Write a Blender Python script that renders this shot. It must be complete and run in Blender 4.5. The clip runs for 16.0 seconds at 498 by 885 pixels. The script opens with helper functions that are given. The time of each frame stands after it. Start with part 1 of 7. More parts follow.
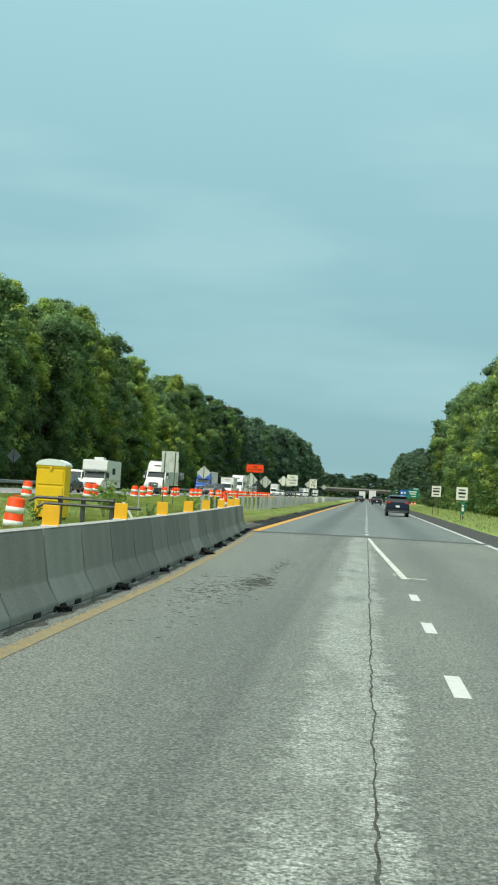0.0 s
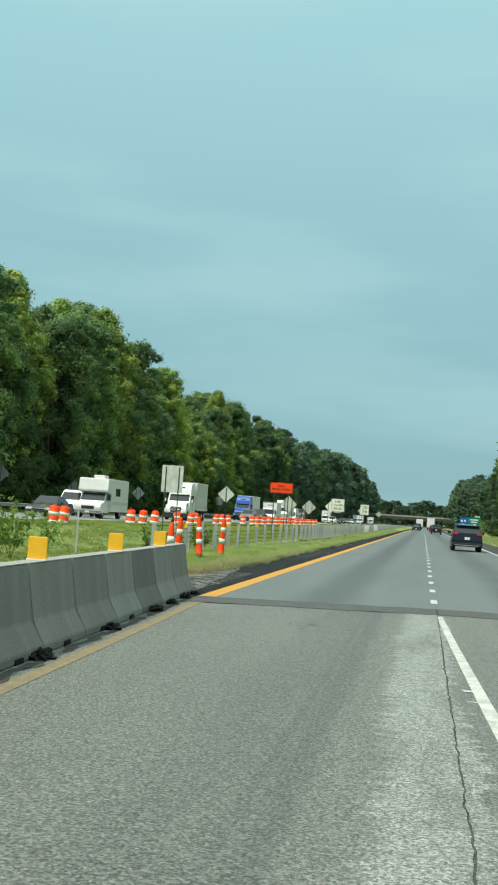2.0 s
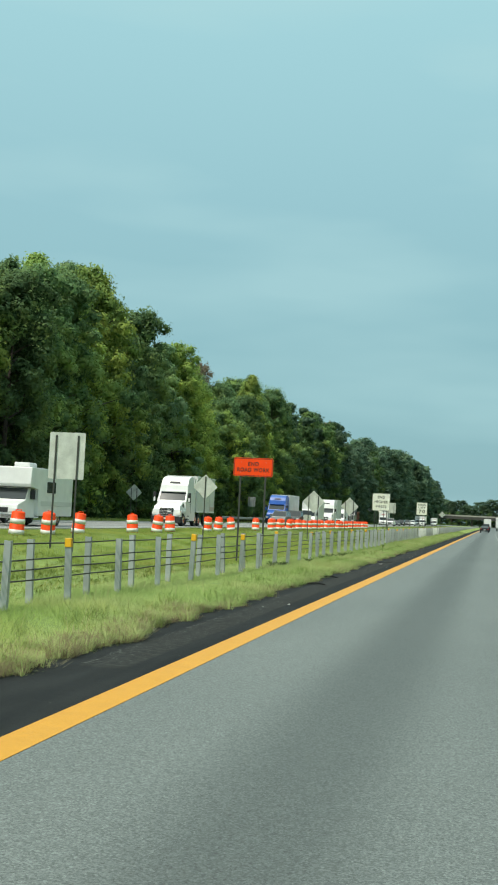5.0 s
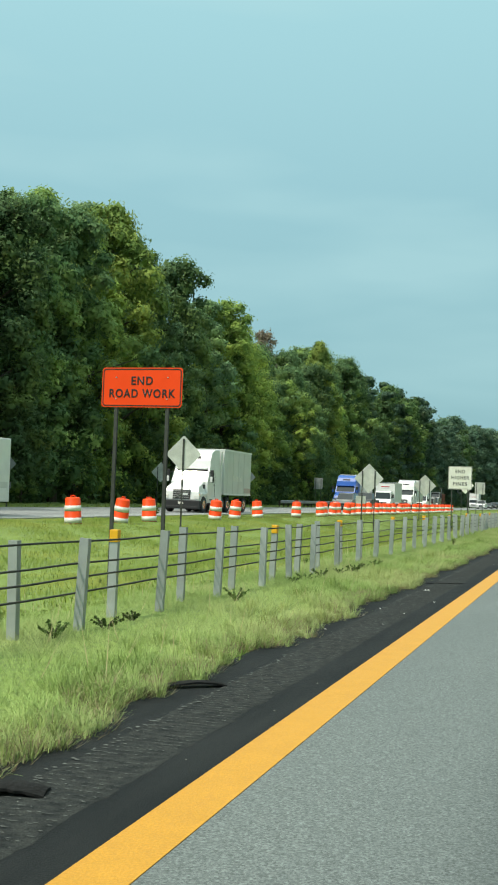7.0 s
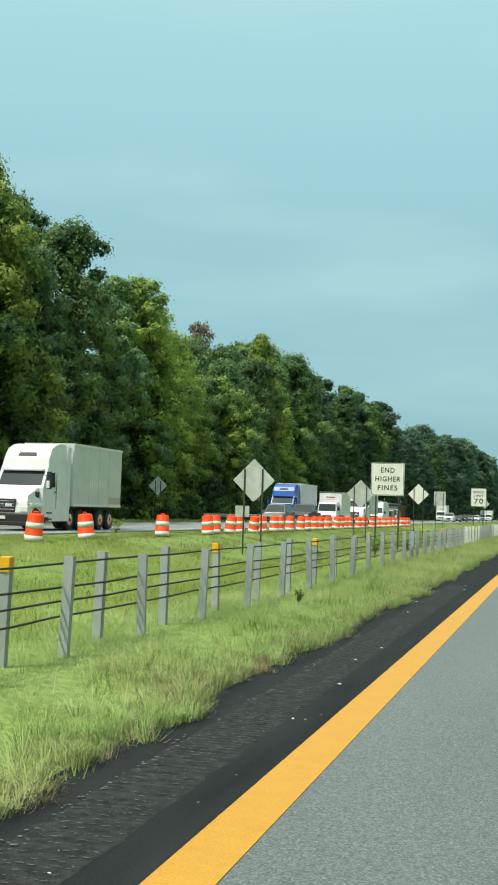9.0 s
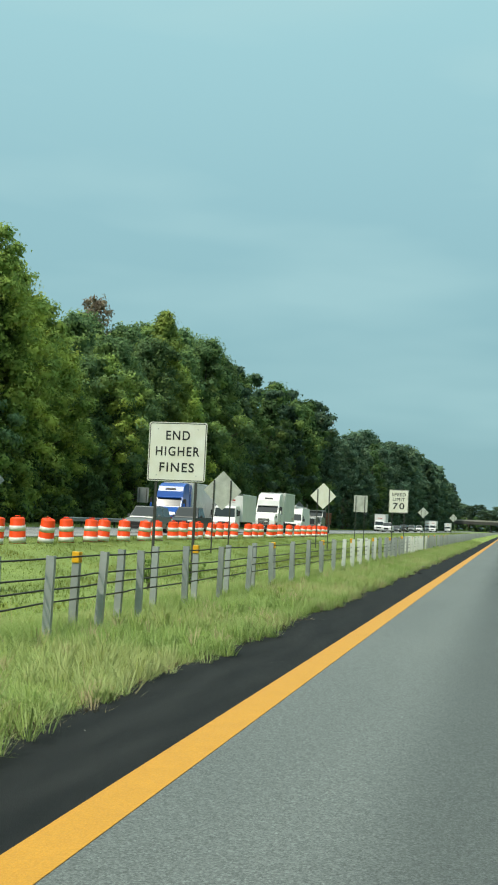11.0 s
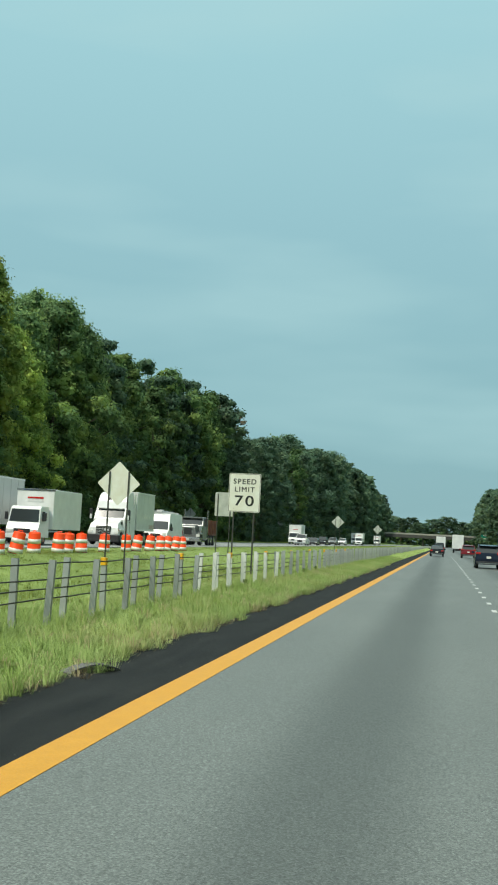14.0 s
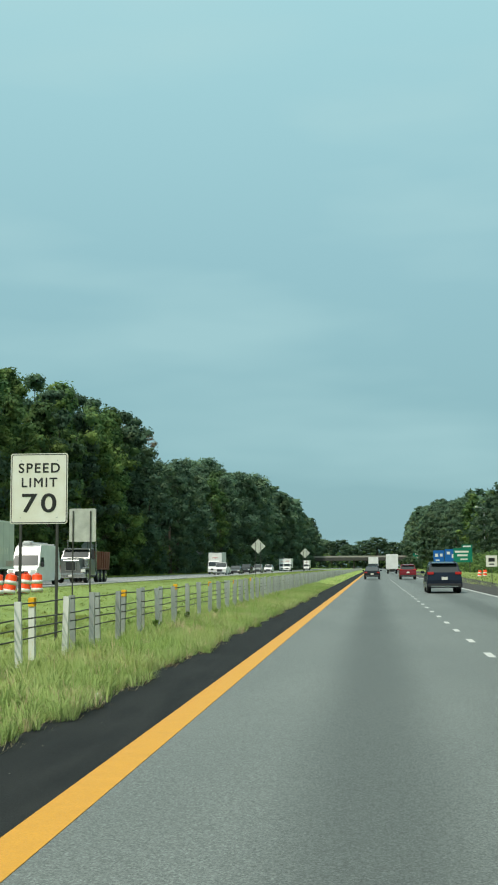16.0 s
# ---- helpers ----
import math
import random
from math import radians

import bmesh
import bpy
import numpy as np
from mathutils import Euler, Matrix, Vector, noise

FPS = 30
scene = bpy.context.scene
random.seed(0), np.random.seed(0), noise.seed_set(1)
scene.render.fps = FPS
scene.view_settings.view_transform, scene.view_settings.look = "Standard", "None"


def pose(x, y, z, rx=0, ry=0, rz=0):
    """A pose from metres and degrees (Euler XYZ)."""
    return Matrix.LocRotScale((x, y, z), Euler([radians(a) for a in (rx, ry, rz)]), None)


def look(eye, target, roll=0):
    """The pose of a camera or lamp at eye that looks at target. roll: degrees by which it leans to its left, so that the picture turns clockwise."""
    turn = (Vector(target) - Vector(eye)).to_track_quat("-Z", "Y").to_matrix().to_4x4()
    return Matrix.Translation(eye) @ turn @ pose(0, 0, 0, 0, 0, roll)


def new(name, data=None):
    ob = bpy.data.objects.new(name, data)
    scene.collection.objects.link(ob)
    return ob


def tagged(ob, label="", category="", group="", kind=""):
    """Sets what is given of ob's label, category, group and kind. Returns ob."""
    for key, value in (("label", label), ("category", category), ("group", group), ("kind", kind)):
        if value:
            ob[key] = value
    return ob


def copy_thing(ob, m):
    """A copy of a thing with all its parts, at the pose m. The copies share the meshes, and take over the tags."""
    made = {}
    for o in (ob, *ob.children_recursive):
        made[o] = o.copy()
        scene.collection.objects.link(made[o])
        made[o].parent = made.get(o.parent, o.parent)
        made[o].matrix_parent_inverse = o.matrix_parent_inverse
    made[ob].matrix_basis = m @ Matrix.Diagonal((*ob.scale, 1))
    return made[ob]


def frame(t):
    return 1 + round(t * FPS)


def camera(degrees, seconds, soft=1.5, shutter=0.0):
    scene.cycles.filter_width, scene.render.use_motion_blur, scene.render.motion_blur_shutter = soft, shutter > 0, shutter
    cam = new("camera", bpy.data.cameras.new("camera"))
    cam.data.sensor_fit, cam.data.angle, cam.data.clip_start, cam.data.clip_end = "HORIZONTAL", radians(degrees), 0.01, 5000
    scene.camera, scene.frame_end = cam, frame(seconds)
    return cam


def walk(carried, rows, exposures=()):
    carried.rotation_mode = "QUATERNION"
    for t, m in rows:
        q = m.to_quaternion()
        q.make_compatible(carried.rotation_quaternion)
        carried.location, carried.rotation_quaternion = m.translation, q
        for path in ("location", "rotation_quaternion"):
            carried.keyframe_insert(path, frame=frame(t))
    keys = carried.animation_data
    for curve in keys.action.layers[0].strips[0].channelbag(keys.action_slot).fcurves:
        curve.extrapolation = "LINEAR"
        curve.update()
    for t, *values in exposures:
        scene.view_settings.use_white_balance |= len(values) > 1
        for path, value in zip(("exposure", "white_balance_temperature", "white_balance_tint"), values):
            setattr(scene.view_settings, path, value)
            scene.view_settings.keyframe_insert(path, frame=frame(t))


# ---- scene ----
cam = camera(25.0, 16.0, 2.0)
PATH = [
    (0, (3.52, 1.047, 1.327), (3.307, 3.033, 1.413), 3.4),
    (0.5, (3.498, 5.39, 1.424), (3.271, 7.374, 1.535), 3.1),
    (1, (3.472, 10.381, 1.48), (3.223, 12.361, 1.606), 3.0),
    (1.5, (3.396, 15.546, 1.448), (3.116, 17.522, 1.58), 3.7),
    (2, (3.34, 20.488, 1.405), (3.025, 22.459, 1.532), 3.8),
    (2.5, (3.245, 25.156, 1.392), (2.899, 27.122, 1.513), 3.8),
    (3, (3.197, 29.407, 1.401), (2.833, 31.37, 1.522), 3.5),
    (3.5, (3.018, 34.841, 1.446), (2.643, 36.801, 1.576), 3.9),
    (4, (2.92, 39.879, 1.507), (2.541, 41.838, 1.648), 3.7),
    (6.3, (1.976, 62.243, 1.499), (1.459, 64.172, 1.597), 2.4),
    (6.5, (1.791, 64.395, 1.487), (1.259, 66.321, 1.583), 2.5),
    (7, (1.6, 69.596, 1.464), (1.021, 71.508, 1.558), 2.1),
    (7.5, (1.477, 74.314, 1.473), (0.882, 76.221, 1.573), 2.0),
    (8, (1.296, 79.532, 1.448), (0.71, 81.441, 1.558), 1.8),
    (8.5, (1.254, 84.493, 1.501), (0.694, 86.409, 1.616), 1.6),
    (10.8, (1.77, 108.153, 1.478), (1.301, 110.092, 1.617), 2.8),
    (11, (1.795, 110.181, 1.485), (1.339, 112.124, 1.622), 2.7),
    (11.5, (1.98, 115.304, 1.511), (1.548, 117.253, 1.64), 3.2),
    (12, (2.09, 120.71, 1.46), (1.685, 122.665, 1.583), 3.6),
    (12.5, (2.185, 125.908, 1.47), (1.805, 127.868, 1.598), 3.7),
    (13, (2.333, 130.779, 1.464), (1.965, 132.74, 1.604), 3.5),
    (13.5, (2.424, 135.672, 1.489), (2.062, 137.633, 1.642), 3.3),
    (14, (2.332, 140.435, 1.491), (1.986, 142.397, 1.656), 2.9),
    (14.5, (2.169, 145.157, 1.491), (1.856, 147.124, 1.672), 2.3),
    (15, (2.026, 150.026, 1.459), (1.756, 151.997, 1.656), 0.9),
    (15.5, (1.852, 154.948, 1.441), (1.622, 156.923, 1.655), 0.2),
    (16, (1.738, 159.72, 1.445), (1.522, 161.696, 1.666), -0.3),
]
walk(cam, [(t, look(eye, target, roll)) for t, eye, target, roll in PATH],
     [(0, 0.0), (4, -0.03), (6.5, 0.03), (8.5, 0.11), (11, -0.06), (16, -0.08)])

# ---- light ----
SUN_DIR = Vector((0.42, 0.54, -1.02)).normalized()
world = bpy.data.worlds.new("hazy_sky")
scene.world = world
world.use_nodes = True
wn, wl = world.node_tree.nodes, world.node_tree.links
wn.clear()
w_out = wn.new("ShaderNodeOutputWorld")
w_bg = wn.new("ShaderNodeBackground")
w_sky = wn.new("ShaderNodeTexSky")
w_sky.sky_type = "NISHITA"
w_sky.sun_disc = False
w_sky.sun_elevation = math.asin(-SUN_DIR.z)
w_sky.sun_rotation = math.atan2(-SUN_DIR.x, -SUN_DIR.y)
w_sky.air_density, w_sky.dust_density, w_sky.ozone_density = 1.0, 3.0, 2.0
w_co = wn.new("ShaderNodeTexCoord")
w_sep = wn.new("ShaderNodeSeparateXYZ")
wl.new(w_co.outputs["Generated"], w_sep.inputs[0])
# hazy veil: grey-blue at the horizon, paler higher up, white overhead
w_ramp = wn.new("ShaderNodeValToRGB")
w_ramp.color_ramp.elements[0].position, w_ramp.color_ramp.elements[0].color = 0.0, (0.295, 0.505, 0.535, 1)
w_ramp.color_ramp.elements[1].position, w_ramp.color_ramp.elements[1].color = 0.50, (0.43, 0.75, 0.80, 1)
e = w_ramp.color_ramp.elements.new(0.95)
e.color = (1.55, 1.75, 1.65, 1)
e = w_ramp.color_ramp.elements.new(0.10)
e.color = (0.292, 0.535, 0.58, 1)
e = w_ramp.color_ramp.elements.new(0.27)
e.color = (0.338, 0.605, 0.665, 1)
wl.new(w_sep.outputs["Z"], w_ramp.inputs[0])
# thin cloud streaks
w_map = wn.new("ShaderNodeMapping")
w_map.inputs["Scale"].default_value = (2.0, 2.0, 9.0)
w_noise = wn.new("ShaderNodeTexNoise")
w_noise.inputs["Scale"].default_value, w_noise.inputs["Detail"].default_value = 1.5, 3.0
wl.new(w_co.outputs["Generated"], w_map.inputs[0])
wl.new(w_map.outputs[0], w_noise.inputs["Vector"])
w_cr = wn.new("ShaderNodeMapRange")
w_cr.inputs["From Min"].default_value, w_cr.inputs["From Max"].default_value = 0.44, 0.66
w_cr.inputs["To Max"].default_value = 0.42
wl.new(w_noise.outputs["Fac"], w_cr.inputs["Value"])
w_cloud = wn.new("ShaderNodeMixRGB")
w_cloud.inputs[2].default_value = (0.475, 0.745, 0.765, 1)
wl.new(w_cr.outputs[0], w_cloud.inputs[0])
wl.new(w_ramp.outputs[0], w_cloud.inputs[1])
w_dim = wn.new("ShaderNodeMixRGB")
w_dim.blend_type = "MULTIPLY"
w_dim.inputs[0].default_value = 1.0
w_dim.inputs[2].default_value = (0.09, 0.09, 0.09, 1)
wl.new(w_sky.outputs[0], w_dim.inputs[1])
w_mix = wn.new("ShaderNodeMixRGB")
w_mix.inputs[0].default_value = 0.94
wl.new(w_dim.outputs[0], w_mix.inputs[1])
wl.new(w_cloud.outputs[0], w_mix.inputs[2])
wl.new(w_mix.outputs[0], w_bg.inputs["Color"])
w_bg.inputs["Strength"].default_value = 1.0
wl.new(w_bg.outputs[0], w_out.inputs[0])

sun = new("sun", bpy.data.lights.new("sun", "SUN"))
sun.data.energy, sun.data.angle, sun.data.color = 3.6, radians(1.5), (1.0, 0.95, 0.82)
sun.matrix_world = look((0, 0, 60), Vector((0, 0, 60)) + SUN_DIR)

# ---- materials ----


def material(name, col, rough=0.6, metal=0.0, var=0.0, scale=4.0, bump=0.0, bump_scale=60.0, col2=None, fine=0.0, rand=0.0, spec=0.5):
    """Two-scale procedural surface: broad variation between col and col2, fine grain, and relief."""
    m = bpy.data.materials.new(name)
    m.use_nodes = True
    n, l = m.node_tree.nodes, m.node_tree.links
    b = n["Principled BSDF"]
    b.inputs["Roughness"].default_value, b.inputs["Metallic"].default_value = rough, metal
    b.inputs["Specular IOR Level"].default_value = spec
    b.inputs["Base Color"].default_value = (*col, 1)
    co = n.new("ShaderNodeTexCoord")
    out = None
    if var or col2:
        no = n.new("ShaderNodeTexNoise")
        no.inputs["Scale"].default_value, no.inputs["Detail"].default_value = scale, 6
        l.new(co.outputs["Object"], no.inputs["Vector"])
        mr = n.new("ShaderNodeMapRange")
        mr.inputs["From Min"].default_value, mr.inputs["From Max"].default_value = 0.3, 0.7
        l.new(no.outputs["Fac"], mr.inputs["Value"])
        mx = n.new("ShaderNodeMixRGB")
        c2 = col2 or tuple(c * (1 - var) for c in col)
        mx.inputs[1].default_value, mx.inputs[2].default_value = (*col, 1), (*c2, 1)
        l.new(mr.outputs[0], mx.inputs[0])
        out = mx.outputs[0]
    if fine:
        nf = n.new("ShaderNodeTexNoise")
        nf.inputs["Scale"].default_value, nf.inputs["Detail"].default_value = bump_scale, 3
        l.new(co.outputs["Object"], nf.inputs["Vector"])
        mf = n.new("ShaderNodeMapRange")
        mf.inputs["From Min"].default_value, mf.inputs["From Max"].default_value = 0.3, 0.7
        mf.inputs["To Min"].default_value, mf.inputs["To Max"].default_value = 1 - fine, 1 + fine
        l.new(nf.outputs["Fac"], mf.inputs["Value"])
        hs = n.new("ShaderNodeHueSaturation")
        if out:
            l.new(out, hs.inputs["Color"])
        else:
            hs.inputs["Color"].default_value = (*col, 1)
        l.new(mf.outputs[0], hs.inputs["Value"])
        out = hs.outputs[0]
    if rand:
        oi = n.new("ShaderNodeObjectInfo")
        mo = n.new("ShaderNodeMapRange")
        mo.inputs["To Min"].default_value, mo.inputs["To Max"].default_value = 1 - rand, 1 + rand
        l.new(oi.outputs["Random"], mo.inputs["Value"])
        h2 = n.new("ShaderNodeHueSaturation")
        if out:
            l.new(out, h2.inputs["Color"])
        else:
            h2.inputs["Color"].default_value = (*col, 1)
        l.new(mo.outputs[0], h2.inputs["Value"])
        out = h2.outputs[0]
    if out:
        l.new(out, b.inputs["Base Color"])
    if bump:
        nb = n.new("ShaderNodeTexNoise")
        nb.inputs["Scale"].default_value, nb.inputs["Detail"].default_value = bump_scale, 4
        l.new(co.outputs["Object"], nb.inputs["Vector"])
        bp = n.new("ShaderNodeBump")
        bp.inputs["Strength"].default_value, bp.inputs["Distance"].default_value = bump, 0.02
        l.new(nb.outputs["Fac"], bp.inputs["Height"])
        l.new(bp.outputs[0], b.inputs["Normal"])
    return m


def leaf_material(name, dark, light, yellow):
    """Leaves: colour differs leaf by leaf and tree by tree; a little light passes through."""
    m = bpy.data.materials.new(name)
    m.use_nodes = True
    n, l = m.node_tree.nodes, m.node_tree.links
    b = n["Principled BSDF"]
    geo = n.new("ShaderNodeNewGeometry")
    oi = n.new("ShaderNodeObjectInfo")
    r = n.new("ShaderNodeValToRGB")
    r.color_ramp.elements[0].color, r.color_ramp.elements[1].color = (*dark, 1), (*light, 1)
    l.new(geo.outputs["Random Per Island"], r.inputs[0])
    co = n.new("ShaderNodeTexCoord")
    no = n.new("ShaderNodeTexNoise")
    no.inputs["Scale"].default_value, no.inputs["Detail"].default_value = 0.35, 3
    l.new(co.outputs["Object"], no.inputs["Vector"])
    mr = n.new("ShaderNodeMapRange")
    mr.inputs["From Min"].default_value, mr.inputs["From Max"].default_value = 0.46, 0.64
    mr.inputs["To Max"].default_value = 0.85
    l.new(no.outputs["Fac"], mr.inputs["Value"])
    my = n.new("ShaderNodeMixRGB")
    my.inputs[2].default_value = (*yellow, 1)
    l.new(mr.outputs[0], my.inputs[0])
    l.new(r.outputs[0], my.inputs[1])
    hs = n.new("ShaderNodeHueSaturation")
    mo = n.new("ShaderNodeMapRange")
    mo.inputs["To Min"].default_value, mo.inputs["To Max"].default_value = 0.7, 1.35
    l.new(oi.outputs["Random"], mo.inputs["Value"])
    l.new(mo.outputs[0], hs.inputs["Value"])
    l.new(my.outputs[0], hs.inputs["Color"])
    l.new(hs.outputs[0], b.inputs["Base Color"])
    b.inputs["Roughness"].default_value = 0.7
    b.inputs["Specular IOR Level"].default_value = 0.12
    tr = n.new("ShaderNodeBsdfTranslucent")
    l.new(hs.outputs[0], tr.inputs["Color"])
    mix = n.new("ShaderNodeMixShader")
    mix.inputs[0].default_value = 0.38
    l.new(b.outputs[0], mix.inputs[1])
    l.new(tr.outputs[0], mix.inputs[2])
    l.new(mix.outputs[0], n["Material Output"].inputs["Surface"])
    return m


def road_material(name, base, light, dark, grain, tracks=(), band=None, coarse=0.0):
    """Pavement: aggregate grain, broad patches, darker tyre or oil strips along y at given x, optional pale sealed band."""
    m = bpy.data.materials.new(name)
    m.use_nodes = True
    n, l = m.node_tree.nodes, m.node_tree.links
    b = n["Principled BSDF"]
    b.inputs["Roughness"].default_value = 0.68
    b.inputs["Specular IOR Level"].default_value = 0.5
    co = n.new("ShaderNodeTexCoord")
    sep = n.new("ShaderNodeSeparateXYZ")
    l.new(co.outputs["Object"], sep.inputs[0])

    def noise_at(scale, detail, lo, hi, stretch=None):
        no = n.new("ShaderNodeTexNoise")
        no.inputs["Scale"].default_value, no.inputs["Detail"].default_value = scale, detail
        if stretch:
            mp = n.new("ShaderNodeMapping")
            mp.inputs["Scale"].default_value = stretch
            l.new(co.outputs["Object"], mp.inputs[0])
            l.new(mp.outputs[0], no.inputs["Vector"])
        else:
            l.new(co.outputs["Object"], no.inputs["Vector"])
        mr = n.new("ShaderNodeMapRange")
        mr.inputs["From Min"].default_value, mr.inputs["From Max"].default_value = lo, hi
        l.new(no.outputs["Fac"], mr.inputs["Value"])
        return no, mr.outputs[0]

    def mixed(fac, a, c, strength=1.0):
        mx = n.new("ShaderNodeMixRGB")
        if strength != 1.0:
            mu = n.new("ShaderNodeMath")
            mu.operation = "MULTIPLY"
            mu.inputs[1].default_value = strength
            l.new(fac, mu.inputs[0])
            fac = mu.outputs[0]
        l.new(fac, mx.inputs[0])
        if isinstance(a, tuple):
            mx.inputs[1].default_value = (*a, 1)
        else:
            l.new(a, mx.inputs[1])
        mx.inputs[2].default_value = (*c, 1)
        return mx.outputs[0]

    _, broad = noise_at(0.5, 5, 0.35, 0.7, (1.0, 0.25, 1.0))
    col = mixed(broad, base, light, 0.6)

    def strip(x0, half, core=0.15, across=None):
        ab = n.new("ShaderNodeMath")
        ab.operation = "SUBTRACT"
        l.new(across or sep.outputs["X"], ab.inputs[0])
        ab.inputs[1].default_value = x0
        a2 = n.new("ShaderNodeMath")
        a2.operation = "ABSOLUTE"
        l.new(ab.outputs[0], a2.inputs[0])
        mr = n.new("ShaderNodeMapRange")
        mr.interpolation_type = "SMOOTHSTEP"
        mr.inputs["From Min"].default_value, mr.inputs["From Max"].default_value = half, half * core
        l.new(a2.outputs[0], mr.inputs["Value"])
        return mr.outputs[0]

    for x0, half, s in tracks:
        col = mixed(strip(x0, half), col, dark, s)
    across = None
    if band:
        # the band's edges are frayed across the lane
        fray, _ = noise_at(1.0, 4, 0.3, 0.7, (0.7, 7.5, 1.0))
        sway, _ = noise_at(1.0, 2, 0.3, 0.7, (0.15, 0.45, 1.0))
        across = sep.outputs["X"]
        for nd, amp in ((fray, 0.55), (sway, 0.45)):
            fr = n.new("ShaderNodeMapRange")
            fr.inputs["To Min"].default_value, fr.inputs["To Max"].default_value = -amp / 2, amp / 2
            l.new(nd.outputs["Fac"], fr.inputs["Value"])
            ad = n.new("ShaderNodeMath")
            l.new(across, ad.inputs[0])
            l.new(fr.outputs[0], ad.inputs[1])
            across = ad.outputs[0]
    for x0, half, bcol in band or ():
        _, patchy = noise_at(1.0, 6, 0.30, 0.50, (2.2, 0.55, 1.0))
        _, comb = noise_at(6.0, 5, 0.22, 0.50, (0.5, 2.4, 1.0))
        mc = n.new("ShaderNodeMath")
        mc.operation = "MULTIPLY"
        l.new(patchy, mc.inputs[0])
        l.new(comb, mc.inputs[1])
        patchy = mc.outputs[0]
        mu = n.new("ShaderNodeMath")
        mu.operation = "MULTIPLY"
        l.new(strip(x0, half, 0.5, across), mu.inputs[0])
        l.new(patchy, mu.inputs[1])
        col = mixed(mu.outputs[0], col, bcol, 0.85)
    no, gr = noise_at(grain, 6, 0.34, 0.66, (1.0, 0.8, 1.0))
    no.inputs["Roughness"].default_value = 0.75
    # single stones, each of its own shade
    vo = n.new("ShaderNodeTexVoronoi")
    vo.inputs["Scale"].default_value = grain * 1.25
    l.new(co.outputs["Object"], vo.inputs["Vector"])
    vs = n.new("ShaderNodeSeparateColor")
    l.new(vo.outputs["Color"], vs.inputs[0])
    stone = n.new("ShaderNodeMapRange")
    stone.inputs["To Min"].default_value, stone.inputs["To Max"].default_value = 0.62 - 0.3 * coarse, 1.38 + 0.3 * coarse
    l.new(vs.outputs[0], stone.inputs["Value"])
    _, mid = noise_at(34.0, 3, 0.3, 0.7, (1.0, 0.5, 1.0))
    hs = n.new("ShaderNodeHueSaturation")
    mv = n.new("ShaderNodeMapRange")
    mv.inputs["To Min"].default_value, mv.inputs["To Max"].default_value = 0.5 - 0.4 * coarse, 1.5 + 0.5 * coarse
    l.new(gr, mv.inputs["Value"])
    mm = n.new("ShaderNodeMapRange")
    mm.inputs["To Min"].default_value, mm.inputs["To Max"].default_value = 0.84, 1.16
    l.new(mid, mm.inputs["Value"])
    mu2 = n.new("ShaderNodeMath")
    mu2.operation = "MULTIPLY"
    l.new(mv.outputs[0], mu2.inputs[0])
    l.new(mm.outputs[0], mu2.inputs[1])
    mu3 = n.new("ShaderNodeMath")
    mu3.operation = "MULTIPLY"
    l.new(mu2.outputs[0], mu3.inputs[0])
    l.new(stone.outputs[0], mu3.inputs[1])
    l.new(mu3.outputs[0], hs.inputs["Value"])
    l.new(col, hs.inputs["Color"])
    l.new(hs.outputs[0], b.inputs["Base Color"])
    bp = n.new("ShaderNodeBump")
    bp.inputs["Strength"].default_value, bp.inputs["Distance"].default_value = 0.35 + 0.5 * coarse, 0.006 + 0.012 * coarse
    l.new(no.outputs["Fac"], bp.inputs["Height"])
    l.new(bp.outputs[0], b.inputs["Normal"])
    return m


M = {}
M["road_old"] = road_material("old_coarse_asphalt", (0.122, 0.131, 0.112), (0.168, 0.178, 0.150), (0.06, 0.066, 0.058), 52,
                              ((2.35, 0.75, 0.30), (2.72, 0.16, 0.38), (2.55, 0.05, 0.3), (4.9, 0.6, 0.3)), ((3.38, 0.29, (0.25, 0.268, 0.238)), (3.68, 0.09, (0.25, 0.268, 0.238))), 0.55)
M["road_new"] = road_material("grey_road_surface", (0.112, 0.128, 0.121), (0.150, 0.168, 0.157), (0.034, 0.041, 0.038), 72,
                              ((1.72, 0.85, 0.52), (5.5, 0.9, 0.45)))
M["road_far"] = road_material("pale_far_carriageway", (0.2322, 0.2365, 0.2279), (0.2666, 0.2709, 0.258), (0.1204, 0.1204, 0.1204), 30, ((-21.8, 1.0, 0.4), (-25.5, 1.0, 0.4)))
M["shoulder"] = material("black_fresh_asphalt", (0.0100, 0.0122, 0.0127), 0.9, col2=(0.0215, 0.024, 0.0235), scale=1.6, bump=0.5, bump_scale=90, fine=0.35, spec=0.18)
M["shoulder_r"] = material("dark_right_shoulder", (0.055, 0.055, 0.05), 0.9, var=0.4, scale=1.0, bump=0.5, bump_scale=60, fine=0.3)
M["yellow"] = material("yellow_road_paint", (0.56, 0.272, 0.018), 0.6, var=0.09, scale=5, bump=0.3, bump_scale=80, fine=0.12)
M["yellow_worn"] = material("worn_yellow_road_paint", (0.27, 0.20, 0.078), 0.85, col2=(0.16, 0.15, 0.11), scale=7, bump=0.4, bump_scale=60, fine=0.25)
M["white_paint"] = material("white_road_paint", (0.56, 0.57, 0.54), 0.6, var=0.2, scale=9, bump=0.3, bump_scale=80, fine=0.1)
M["white_worn"] = material("worn_white_road_paint", (0.62, 0.62, 0.57), 0.8, col2=(0.34, 0.35, 0.31), scale=5, bump=0.4, bump_scale=60, fine=0.25)
M["hairline"] = material("dark_grey_crack_edge", (0.06, 0.064, 0.058), 0.9, var=0.4, scale=9)
